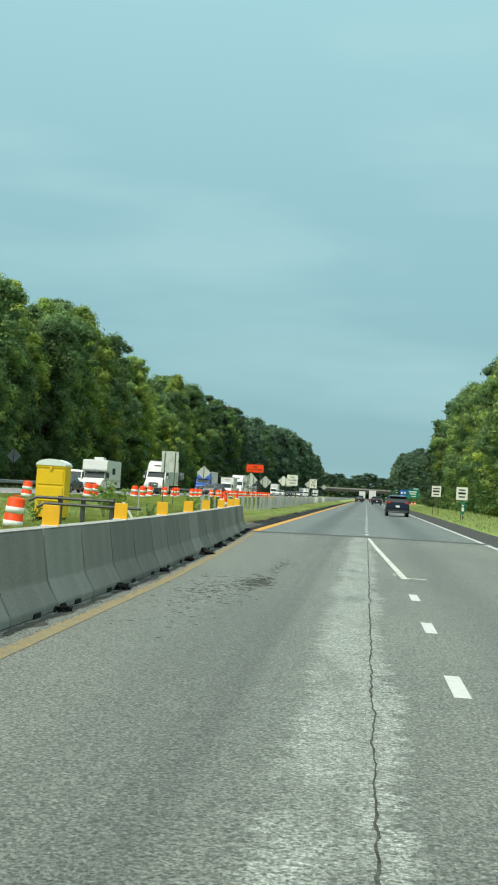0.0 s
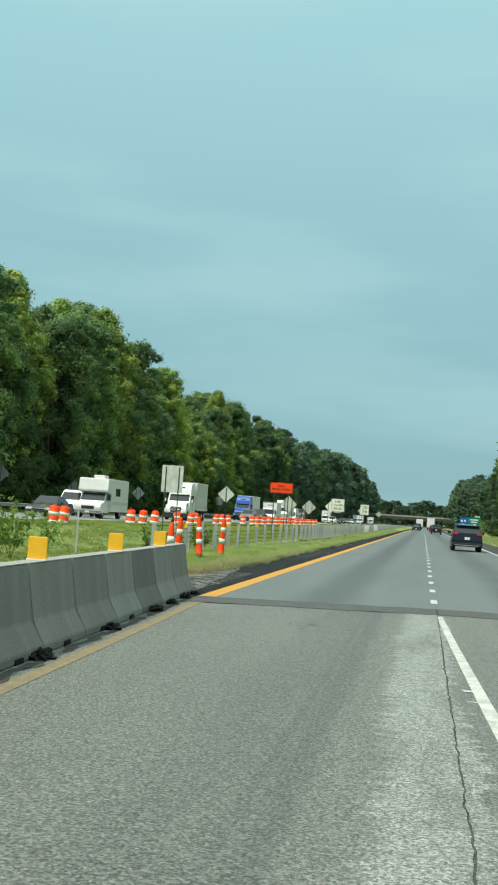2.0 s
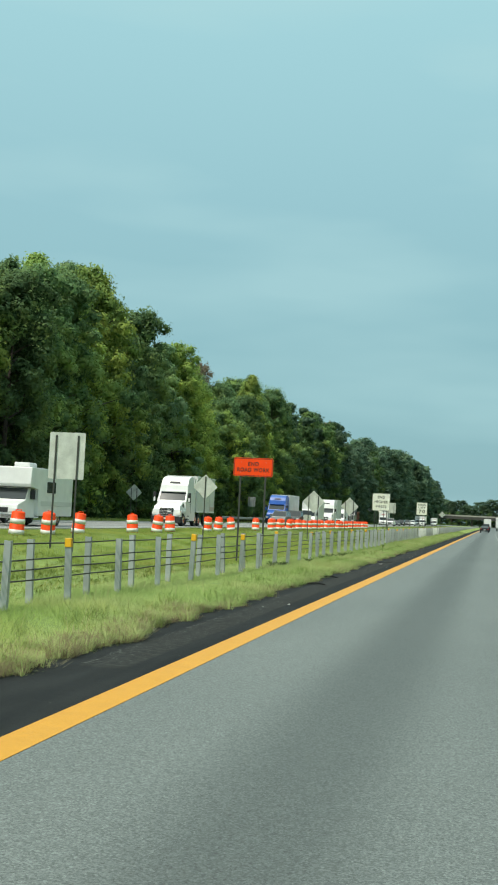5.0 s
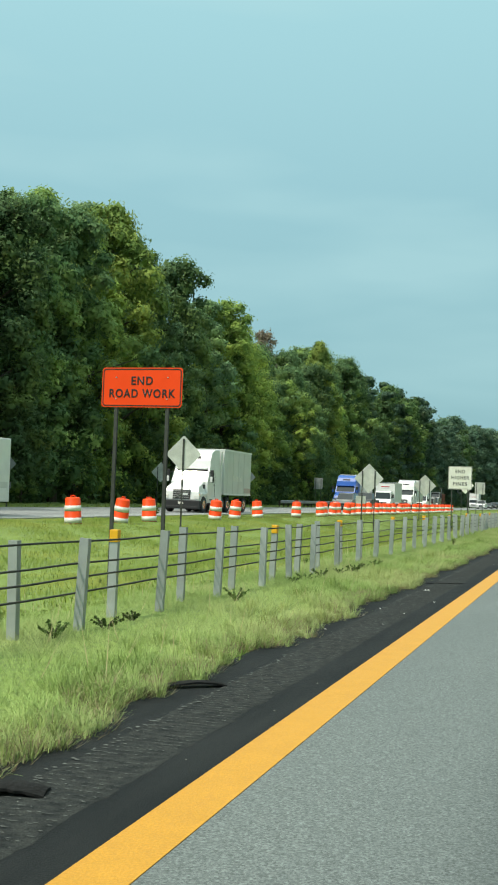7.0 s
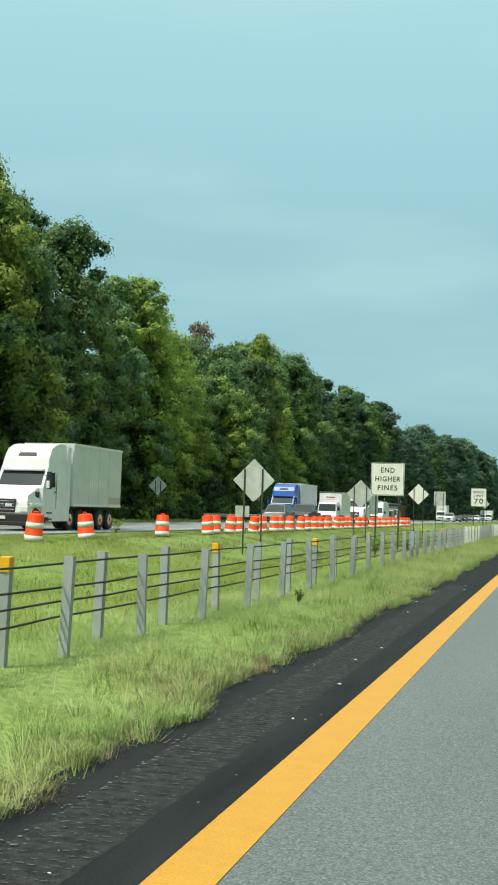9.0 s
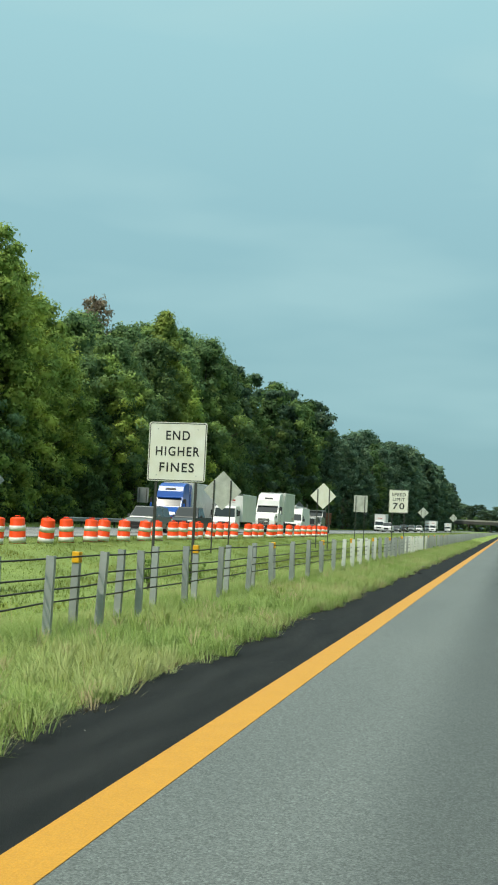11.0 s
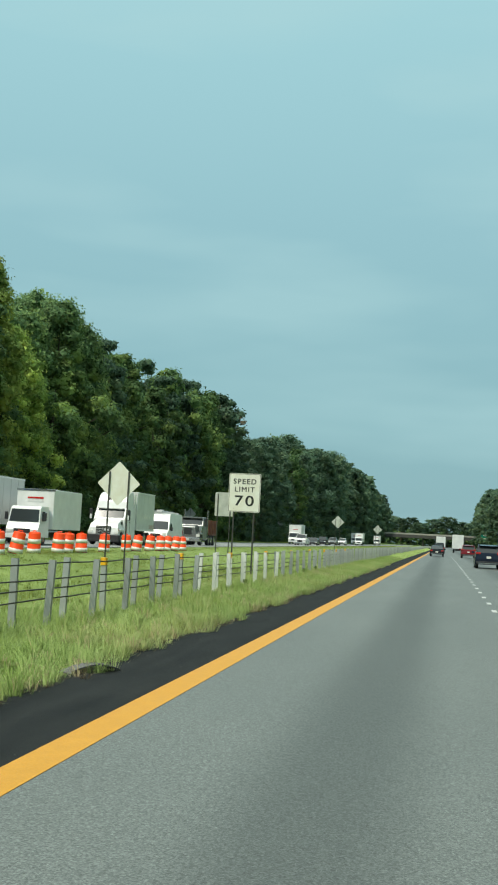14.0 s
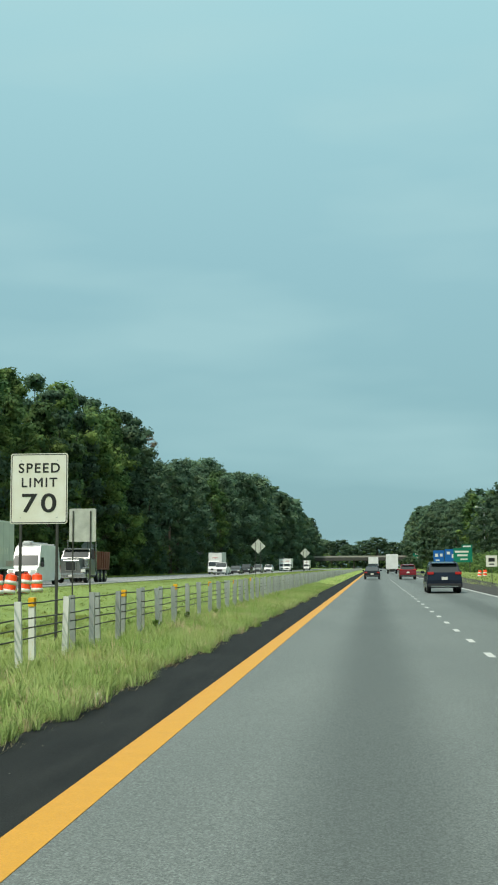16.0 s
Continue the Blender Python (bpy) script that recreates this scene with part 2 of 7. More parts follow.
M["smear"] = material("rubber_smeared_asphalt", (0.085, 0.096, 0.09), 0.9, var=0.35, scale=12, fine=0.3, bump_scale=90)
M["tar"] = material("black_tar", (0.018, 0.018, 0.017), 0.95, var=0.4, scale=8, bump=0.6, bump_scale=40, spec=0.2)
M["concrete"] = material("cast_concrete", (0.232, 0.230, 0.196), 0.9, col2=(0.15, 0.15, 0.128), scale=0.9, bump=0.35, bump_scale=45, fine=0.12, rand=0.3)
nt = M["shoulder"].node_tree
for nd in nt.nodes:
    if nd.type == "TEX_NOISE" and nd.inputs["Scale"].default_value < 2:
        mp = nt.nodes.new("ShaderNodeMapping")
        mp.inputs["Scale"].default_value = (2.6, 0.35, 1.0)
        cc = nt.nodes.new("ShaderNodeTexCoord")
        nt.links.new(cc.outputs["Object"], mp.inputs[0])
        nt.links.new(mp.outputs[0], nd.inputs["Vector"])
nt = M["concrete"].node_tree
for nd in nt.nodes:
    if nd.type == "TEX_NOISE" and nd.inputs["Scale"].default_value < 2:
        mp = nt.nodes.new("ShaderNodeMapping")
        mp.inputs["Scale"].default_value = (1.0, 2.2, 0.25)
        cc = nt.nodes.new("ShaderNodeTexCoord")
        nt.links.new(cc.outputs["Object"], mp.inputs[0])
        nt.links.new(mp.outputs[0], nd.inputs["Vector"])
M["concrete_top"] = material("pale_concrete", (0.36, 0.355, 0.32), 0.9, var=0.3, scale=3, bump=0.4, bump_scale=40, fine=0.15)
M["delin"] = material("yellow_delineator_plastic", (0.86, 0.44, 0.015), 0.4, var=0.12, scale=8)
M["orange"] = material("fluorescent_orange_plastic", (0.92, 0.075, 0.008), 0.5, var=0.15, scale=4, fine=0.05, spec=0.2)
M["sheet_white"] = material("white_reflective_band", (0.78, 0.76, 0.70), 0.4, var=0.18, scale=7)
M["rubber"] = material("black_rubber", (0.02, 0.02, 0.02), 0.75, var=0.3, scale=10, bump=0.3)
M["galv"] = material("galvanised_steel", (0.44, 0.46, 0.46), 0.5, 0.35, col2=(0.34, 0.36, 0.36), scale=6, bump=0.15, bump_scale=60, rand=0.12)
M["white_post"] = material("white_painted_steel", (0.74, 0.75, 0.72), 0.5, 0.0, var=0.12, scale=8)
M["cable"] = material("dark_wire_rope", (0.055, 0.055, 0.05), 0.6, 0.4, var=0.3, scale=12)
M["sign_back"] = material("bare_aluminium_sheet", (0.60, 0.61, 0.57), 0.5, 0.15, col2=(0.42, 0.43, 0.40), scale=2.6, fine=0.10, rand=0.08)
M["sign_back_dark"] = material("dark_aluminium_sheet", (0.30, 0.32, 0.31), 0.5, 0.3, col2=(0.22, 0.24, 0.24), scale=2.5)
M["sign_orange"] = material("fluorescent_orange_sheeting", (0.95, 0.07, 0.008), 0.5, var=0.08, scale=2, spec=0.2)
M["sign_white"] = material("white_sign_sheeting", (0.80, 0.80, 0.74), 0.4, col2=(0.72, 0.70, 0.60), scale=3, fine=0.04)
M["sign_black"] = material("black_sign_lettering", (0.015, 0.015, 0.015), 0.5)
M["sign_green"] = material("green_sign_sheeting", (0.0, 0.19, 0.12), 0.45, var=0.1, scale=2)
M["sign_blue"] = material("blue_sign_sheeting", (0.005, 0.12, 0.42), 0.45, var=0.1, scale=2)
M["channel"] = material("dark_steel_channel", (0.085, 0.085, 0.08), 0.55, 0.5, var=0.3, scale=6)
M["soil"] = material("grass_sod_ground", (0.20, 0.27, 0.06), 0.95, col2=(0.15, 0.215, 0.048), scale=0.6, bump=0.6, bump_scale=12, fine=0.35)
M["verge_soil"] = material("dry_dirt", (0.24, 0.20, 0.13), 0.95, col2=(0.15, 0.125, 0.08), scale=2, bump=0.6, bump_scale=25, fine=0.25)
M["grass"] = leaf_material("long_grass_blades", (0.36, 0.51, 0.16), (0.49, 0.63, 0.22), (0.60, 0.67, 0.29))
M["dead_grass"] = leaf_material("dead_brown_grass_blades", (0.13, 0.10, 0.06), (0.19, 0.15, 0.09), (0.26, 0.21, 0.13))
M["straw"] = leaf_material("dry_straw_blades", (0.36, 0.30, 0.17), (0.58, 0.51, 0.31), (0.44, 0.38, 0.20))
M["grass_mid"] = leaf_material("fresh_green_grass_blades", (0.135, 0.19, 0.042), (0.20, 0.26, 0.06), (0.27, 0.285, 0.08))
M["grass_low"] = leaf_material("leafy_green_grass_blades", (0.23, 0.34, 0.09), (0.33, 0.45, 0.12), (0.44, 0.5, 0.17))
M["grass_median"] = leaf_material("mown_median_grass_blades", (0.165, 0.235, 0.05), (0.22, 0.295, 0.062), (0.30, 0.33, 0.085))
M["grass_far"] = leaf_material("short_grass_blades", (0.21, 0.295, 0.06), (0.28, 0.365, 0.075), (0.36, 0.4, 0.1))
M["weed"] = leaf_material("weed_leaves", (0.104, 0.182, 0.039), (0.221, 0.325, 0.078), (0.338, 0.364, 0.104))
M["leaf_a"] = leaf_material("oak_leaves", (0.108, 0.188, 0.086), (0.155, 0.252, 0.10), (0.325, 0.435, 0.118))
M["leaf_b"] = leaf_material("pale_hardwood_leaves", (0.18, 0.275, 0.075), (0.265, 0.375, 0.092), (0.50, 0.575, 0.125))
M["leaf_c"] = leaf_material("pine_needles", (0.13, 0.215, 0.112), (0.185, 0.28, 0.13), (0.29, 0.39, 0.145))
# darker leaves for farther trees: their dimmer light is put into the colour
M["leaf_e"] = leaf_material("dimmed_green_leaves", (0.070, 0.130, 0.052), (0.10, 0.174, 0.060), (0.185, 0.255, 0.07))
# bluish leaves: the haze over distant trees is put into the colour
M["leaf_haze"] = leaf_material("haze_tinted_leaves", (0.078, 0.135, 0.088), (0.095, 0.158, 0.098), (0.14, 0.2, 0.1))
M["leaf_d"] = leaf_material("browning_leaves", (0.15, 0.12, 0.085), (0.24, 0.20, 0.15), (0.17, 0.17, 0.09))
M["bark"] = material("grey_brown_bark", (0.10, 0.08, 0.06), 0.9, var=0.4, scale=5, bump=0.8, bump_scale=14)


# ---- building helpers ----

def mesh_of(name, bm, mat, smooth=False):
    me = bpy.data.meshes.new(name)
    bmesh.ops.recalc_face_normals(bm, faces=bm.faces)
    if smooth:
        for f in bm.faces:
            f.smooth = True
    bm.to_mesh(me)
    bm.free()
    me.materials.append(mat)
    return me


def part(name, bm, mat, parent, label="", smooth=False):
    ob = new(name, mesh_of(name, bm, mat, smooth))
    ob.parent = parent
    if label:
        tagged(ob, label)
    return ob


def thing(name, at, label, category, group="", kind="", rz=0.0):
    ob = new(name)
    ob.empty_display_size = 0.2
    ob.matrix_world = pose(*at, 0, 0, rz)
    return tagged(ob, label, category, group, kind)


def solid(name, bm, mat, label, category, kind="", group="", smooth=False):
    ob = new(name, mesh_of(name, bm, mat, smooth))
    return tagged(ob, label, category, group, kind)


def box(bm, x0, x1, y0, y1, z0, z1, bevel=0.0, m=None):
    v = [bm.verts.new(p) for p in ((x0, y0, z0), (x1, y0, z0), (x1, y1, z0), (x0, y1, z0), (x0, y0, z1), (x1, y0, z1), (x1, y1, z1), (x0, y1, z1))]
    fs = [bm.faces.new([v[i] for i in f]) for f in ((3, 2, 1, 0), (4, 5, 6, 7), (0, 1, 5, 4), (1, 2, 6, 5), (2, 3, 7, 6), (3, 0, 4, 7))]
    if bevel:
        es = list({e for f in fs for e in f.edges})
        r = bmesh.ops.bevel(bm, geom=es, offset=bevel, segments=2, affect="EDGES", profile=0.6)
        v = list({q for f in r["faces"] for q in f.verts} | {q for q in v if q.is_valid})
    if m is not None:
        bmesh.ops.transform(bm, matrix=m, verts=v)
    return bm


def tube(bm, pts, radii, sides=8, cap=True):
    """A round tube through pts."""
    rings = []
    for i, p in enumerate(pts):
        p = Vector(p)
        a = Vector(pts[max(i - 1, 0)])
        c = Vector(pts[min(i + 1, len(pts) - 1)])
        q = (c - a).to_track_quat("Z", "Y")
        r = radii[i] if isinstance(radii, (list, tuple)) else radii
        rings.append([bm.verts.new(p + q @ Vector((r * math.cos(2 * math.pi * k / sides), r * math.sin(2 * math.pi * k / sides), 0))) for k in range(sides)])
    for a, c in zip(rings, rings[1:]):
        for k in range(sides):
            bm.faces.new((a[k], a[(k + 1) % sides], c[(k + 1) % sides], c[k]))
    if cap:
        bm.faces.new(rings[0][::-1])
        bm.faces.new(rings[-1])
    return bm


def lathe(bm, prof, sides=20, at=(0, 0, 0)):
    """A turned shape from (radius, z) pairs."""
    rings = []
    for r, z in prof:
        rings.append([bm.verts.new((at[0] + r * math.cos(2 * math.pi * k / sides), at[1] + r * math.sin(2 * math.pi * k / sides), at[2] + z)) for k in range(sides)])
    for a, c in zip(rings, rings[1:]):
        for k in range(sides):
            bm.faces.new((a[k], a[(k + 1) % sides], c[(k + 1) % sides], c[k]))
    bm.faces.new(rings[0][::-1])
    bm.faces.new(rings[-1])
    return bm


def prism(bm, prof, half, top_in=0.0, z_in=0.0, z_top=1.0, bevel=0.0):
    """A side outline of (y, z) points, as wide as 2 * half, drawn in by top_in between z_in and z_top."""
    def hw(z):
        k = min(max((z - z_in) / max(z_top - z_in, 1e-6), 0), 1)
        return half - top_in * k
    a = [bm.verts.new((-hw(z), y, z)) for y, z in prof]
    c = [bm.verts.new((hw(z), y, z)) for y, z in prof]
    fs = [bm.faces.new(a[::-1]), bm.faces.new(c)]
    n = len(prof)
    for i in range(n):
        fs.append(bm.faces.new((a[i], a[(i + 1) % n], c[(i + 1) % n], c[i])))
    if bevel:
        es = list({e for f in fs for e in f.edges})
        bmesh.ops.bevel(bm, geom=es, offset=bevel, segments=2, affect="EDGES", profile=0.6)
    return bm


def strip(bm, rows, z=0.004, thick=0.003):
    """A thin painted strip through rows of (y, x0, x1)."""
    lo = [(bm.verts.new((a, y, z - thick)), bm.verts.new((c, y, z - thick))) for y, a, c in rows]
    up = [(bm.verts.new((a, y, z)), bm.verts.new((c, y, z))) for y, a, c in rows]
    for i in range(len(rows) - 1):
        bm.faces.new((up[i][0], up[i][1], up[i + 1][1], up[i + 1][0]))
        bm.faces.new((lo[i][0], up[i][0], up[i + 1][0], lo[i + 1][0]))
        bm.faces.new((up[i][1], lo[i][1], lo[i + 1][1], up[i + 1][1]))
    bm.faces.new((lo[0][0], lo[0][1], up[0][1], up[0][0]))
    bm.faces.new((lo[-1][1], lo[-1][0], up[-1][0], up[-1][1]))
    return bm


def quads_mesh(name, V, mat, per=4, soft=None):
    """One mesh of loose polygons; V is an array (count, per, 3), soft an optional shading normal for each."""
    n = len(V)
    me = bpy.data.meshes.new(name)
    me.vertices.add(n * per)
    me.vertices.foreach_set("co", V.astype(np.float32).ravel())
    me.loops.add(n * per)
    me.loops.foreach_set("vertex_index", np.arange(n * per, dtype=np.int32))
    me.polygons.add(n)
    me.polygons.foreach_set("loop_start", np.arange(0, n * per, per, dtype=np.int32))
    me.materials.append(mat)
    if soft is not None:
        at = me.attributes.new("custom_normal", "FLOAT_VECTOR", "POINT")
        at.data.foreach_set("vector", (np.repeat(soft, per, axis=0) if soft.ndim == 2 else soft).astype(np.float32).ravel())
    me.update(calc_edges=True)
    return me


def lettering(name, text, size, parent, at, mat, stretch=1.0, bold=0.0):
    """Raised flat letters that face -y, centred at a place on the parent."""
    cu = bpy.data.curves.new(name, "FONT")
    cu.body, cu.size, cu.align_x, cu.align_y, cu.extrude, cu.bevel_depth, cu.bevel_resolution = text, size, "CENTER", "CENTER", 0.001, bold, 0
    cu.space_character = 1.2
    tmp = bpy.data.objects.new(name, cu)
    scene.collection.objects.link(tmp)
    me = bpy.data.meshes.new_from_object(tmp.evaluated_get(bpy.context.evaluated_depsgraph_get()))
    bpy.data.objects.remove(tmp)
    me.materials.clear()
    me.materials.append(mat)
    ob = new(name, me)
    ob.parent = parent
    ob.matrix_basis = pose(*at, 90, 0, 0) @ Matrix.Diagonal((stretch, 1, 1, 1))
    return ob


# ---- ground and roads ----

def ground_z(x, y=0.0):
    """The lie of the land across the road: shoulders, a shallow median swale, a far verge."""
    pts = ((-400, 2.0), (-60, 0.9), (-34, 0.35), (-30.5, 0.24), (-30, 0.1), (-19.0, 0.1), (-18.4, 0.27), (-14.7, 0.25), (-9, -0.27), (-4.6, -0.04), (-3.3, 0.14), (-2.5, 0.13), (-1.7, 0.03), (-1.2, -0.10),
           (-0.5, -0.12), (8.8, -0.12), (9.3, -0.04), (13, -0.15), (30, 0.6), (400, 1.5))
    for (xa, za), (xb, zb) in zip(pts, pts[1:]):
        if xa <= x <= xb:
            return za + (zb - za) * (x - xa) / (xb - xa)
    return 1.5


bm = bmesh.new()
gx = [-2500, -400, -150, -60, -34, -30.5, -30, -25, -19.0, -18.4, -16, -14.7, -11.5, -9, -6.5, -4.6, -3.9, -3.3, -2.5, -1.7, -1.2, -0.5, 4, 8.8, 9.3, 11, 13, 20, 30, 100, 400, 2500]
gy = [-400, -100, -30] + [k * 4.0 for k in range(-5, 80)] + [340, 380, 440, 500, 560, 700, 1000, 1600, 2600, 3200]
rows = []
for y in gy:
    row = []
    for x in gx:
        j = 0.05 * noise.noise((x * 0.4, y * 0.4, 0)) if x > 9.5 and -40 < y < 318 else 0.0
        row.append(bm.verts.new((x, y, ground_z(x, y) + j)))
    rows.append(row)
for a, c in zip(rows, rows[1:]):
    for i in range(len(gx) - 1):
        bm.faces.new((a[i], a[i + 1], c[i + 1], c[i]))
solid("ground", bm, M["soil"], "green mown grass ground of the median and verges", "ground", "structure", smooth=True)


def slab(name, xs, z0, z1, mat, label, category="road"):
    """A pavement slab through rows of (y, x0, x1)."""
    bm = bmesh.new()
    lo = [(bm.verts.new((a, y, z0)), bm.verts.new((c, y, z0))) for y, a, c in xs]
    up = [(bm.verts.new((a, y, z1)), bm.verts.new((c, y, z1))) for y, a, c in xs]
    for i in range(len(xs) - 1):
        bm.faces.new((up[i][0], up[i][1], up[i + 1][1], up[i + 1][0]))
        bm.faces.new((lo[i][0], up[i][0], up[i + 1][0], lo[i + 1][0]))
        bm.faces.new((up[i][1], lo[i][1], lo[i + 1][1], up[i + 1][1]))
    bm.faces.new((lo[0][0], lo[0][1], up[0][1], up[0][0]))
    bm.faces.new((lo[-1][1], lo[-1][0], up[-1][0], up[-1][1]))
    return solid(name, bm, mat, label, category, "structure")


def joint_y(x):
    return 38.05 + 0.3 * min(x, 4.0)


def road_piece(name, near, mat, label):
    """The carriageway before (near) or after the skewed pavement joint."""
    bm = bmesh.new()
    xs = [-0.28, 1.5, 3.6, 5.5, 7.7]
    if near:
        ys = [[-60] * 5, [-5] * 5, [joint_y(x) for x in xs]]
        xs = [-0.9, 1.5, 3.6, 5.5, 7.7]
    else:
        ys = [[joint_y(x) for x in xs], [60] * 5, [230] * 5, [500] * 5, [2600] * 5]
    up = [[bm.verts.new((x, y, 0)) for x, y in zip(xs, r)] for r in ys]
    lo = [[bm.verts.new((x, y, -0.2)) for x, y in zip(xs, r)] for r in ys]
    for a, c in zip(up, up[1:]):
        for i in range(4):
            bm.faces.new((a[i], a[i + 1], c[i + 1], c[i]))
    for k in range(len(ys) - 1):
        bm.faces.new((lo[k][0], up[k][0], up[k + 1][0], lo[k + 1][0]))
        bm.faces.new((up[k][4], lo[k][4], lo[k + 1][4], up[k + 1][4]))
    return solid(name, bm, mat, label, "road", "structure")


road_piece("road_old", True, M["road_old"], "old coarse patched asphalt highway surface")
road_piece("road_new", False, M["road_new"], "grey highway surface with darker oil strips along each lane")
slab("shoulder_left", [(37.97, -1.45, -0.28), (60, -1.42, -0.28), (100, -1.38, -0.28), (220, -1.36, -0.28), (400, -1.28, -0.28), (2600, -1.28, -0.28)], -0.2, 0.0, M["shoulder"],
     "narrow black asphalt left shoulder", "shoulder")
slab("shoulder_right", [(-60, 7.7, 9.0), (60, 7.7, 9.2), (110, 7.7, 9.6), (200, 7.7, 9.8), (270, 7.7, 12.5), (400, 7.7, 15.5), (2600, 7.7, 15.5)], -0.2, -0.003, M["shoulder_r"], "dark asphalt right shoulder", "shoulder")
slab("road_oncoming", [(-100, -30.0, -18.9), (2600, -30.0, -18.9)], 0.0, 0.3, M["road_far"], "pale grey oncoming carriageway", "road")

# dirt beside the barrier and along the shoulder's start
slab("dirt_strip", [(-20, -2.6, -0.9), (20, -2.6, -0.9), (37.6, -2.5, -0.9), (37.7, -2.5, -1.46), (44, -2.2, -1.46), (52, -1.8, -1.46)], -0.25, 0.006, M["verge_soil"], "dry pale dirt strip along the pavement", "dirt")
slab("dirt_pad", [(16, -6.0, -2.62), (22, -6.6, -2.62), (28, -5.6, -2.62)], -0.5, 0.012, M["verge_soil"], "bare dry dirt pad behind the barrier", "dirt")

# road markings
bm = bmesh.new()
strip(bm, [(38.2, -0.284, 0.0), (60, -0.284, 0.0), (230, -0.284, 0.0), (500, -0.284, 0.0), (1500, -0.284, 0)])
solid("yellow_edge_line", bm, M["yellow"], "bright yellow painted edge line", "road marking", "structure")
bm = bmesh.new()
strip(bm, [(-12, 0.80, 0.97), (9, 0.79, 0.95), (17, 0.69, 0.84), (24, 0.46, 0.62), (28, 0.29, 0.44), (33, 0.10, 0.24), (37.7, -0.12, 0.02)])
solid("worn_yellow_line", bm, M["yellow_worn"], "worn faded yellow edge line on old asphalt", "road marking", "structure")
bm = bmesh.new()
strip(bm, [(20.2, 4.18, 4.29), (24.3, 4.04, 4.15), (30, 3.85, 3.96), (34, 3.73, 3.83), (38.4, 3.62, 3.71)])
solid("white_lane_line", bm, M["white_worn"], "solid white lane line bending over", "road marking", "structure")
bm = bmesh.new()
for x in (7.55,):
    strip(bm, [(-60, x - 0.07, x + 0.07), (110, x - 0.07, x + 0.07), (400, x - 0.07, x + 0.07), (1500, x - 0.07, x + 0.07)])
solid("white_edge_line", bm, M["white_paint"], "white painted right edge line", "road marking", "structure")


def dash(y, x, length=0.95, half=0.06):
    bm = bmesh.new()
    strip(bm, [(y, x - half, x + half), (y + length, x - half, x + half)])
    return solid("lane_dash", bm, M["white_paint"], "short white painted lane dash", "road marking", group="dotted lane line")


first = dash(0, 0)
for k in range(70):
    copy_thing(first, pose(3.6 + random.uniform(-0.01, 0.01), 41.4 + 3.6 * k, 0))
for y in (16.2, 12.6, 8.9, 5.3, 1.7):
    copy_thing(first, pose(4.25, y, 0, 0, 0, 0.5))
first.matrix_basis = pose(3.6, 41.4 + 3.6 * 70, 0)
bm = bmesh.new()
for x in (-19.9, -27.4):
    strip(bm, [(-100, x - 0.07, x + 0.07), (300, x - 0.07, x + 0.07), (1500, x - 0.07, x + 0.07)], 0.304)
solid("oncoming_edge_line", bm, M["white_paint"], "white painted edge lines of the oncoming road", "road marking", "structure")

M["seam_dirt"] = material("dark_seam_dirt", (0.03, 0.031, 0.028), 0.95, col2=(0.10, 0.105, 0.092), scale=5, fine=0.4, spec=0.2)
# tar in the pavement joint and the centre seam of the old surface
bm = bmesh.new()
rows = []
for k in range(900):
    y = -14 + k * 0.06
    x = 3.63 + 0.025 * noise.noise((0, y * 1.3, 3.1)) + 0.015 * noise.noise((2, y * 6, 0))
    open_up = 0.5 + 0.9 * max(0.0, noise.noise((9, y * 0.35, 2)) + 0.3)
    wl_, wr_ = (0.002 + 0.010 * open_up * max(0.0, 0.5 + noise.noise((q, y * 2.3, 0)) + 0.8 * noise.noise((q, y * 11, 5))) for q in (5, 8))
    rows.append((y, x - wl_, x + wr_))
strip(bm, rows, 0.005)
solid("lane_seam", bm, M["seam_dirt"], "ragged open seam between old lanes", "road seam", "structure")
bm = bmesh.new()
n_seg = 60
lo, up = [], []
for k in range(n_seg + 1):
    x = -0.28 + k * 7.93 / n_seg
    lo.append(bm.verts.new((x, joint_y(x) - 0.42 + 0.10 * noise.noise((x * 2, 0, 7)), 0.005)))
    up.append(bm.verts.new((x, joint_y(x) + 0.88 + 0.14 * noise.noise((x * 2.4, 3, 7)), 0.005)))
for k in range(n_seg):
    bm.faces.new((lo[k], lo[k + 1], up[k + 1], up[k]))
M["joint_asphalt"] = material("darker_joint_asphalt", (0.086, 0.093, 0.086), 0.85, var=0.3, scale=3, bump=0.6, bump_scale=45, fine=0.35)
solid("pavement_joint", bm, M["joint_asphalt"], "darker grey asphalt joint across the road", "road seam", "structure")
bm = bmesh.new()
lo, up = [], []
for k in range(n_seg + 1):
    x = -0.28 + k * 7.93 / n_seg
    c, w = joint_y(x) - 0.40 + 0.10 * noise.noise((x * 2, 0, 7)), 0.002 + 0.05 * max(0.0, noise.noise((x * 1.7, 1, 4)))
    lo.append(bm.verts.new((x, c - w, 0.007)))
    up.append(bm.verts.new((x, c + w, 0.007)))
for k in range(n_seg):
    bm.faces.new((lo[k], lo[k + 1], up[k + 1], up[k]))
solid("joint_crack", bm, M["tar"], "ragged tarred crack at the joint", "road seam", "structure")

# ---- concrete barrier ----

def barrier_x(y):
    """Front foot of the barrier, which bends away towards its end."""
    return 0.47 - 1.05 * max(0.0, (y - 14.0) / 27.0) ** 1.5


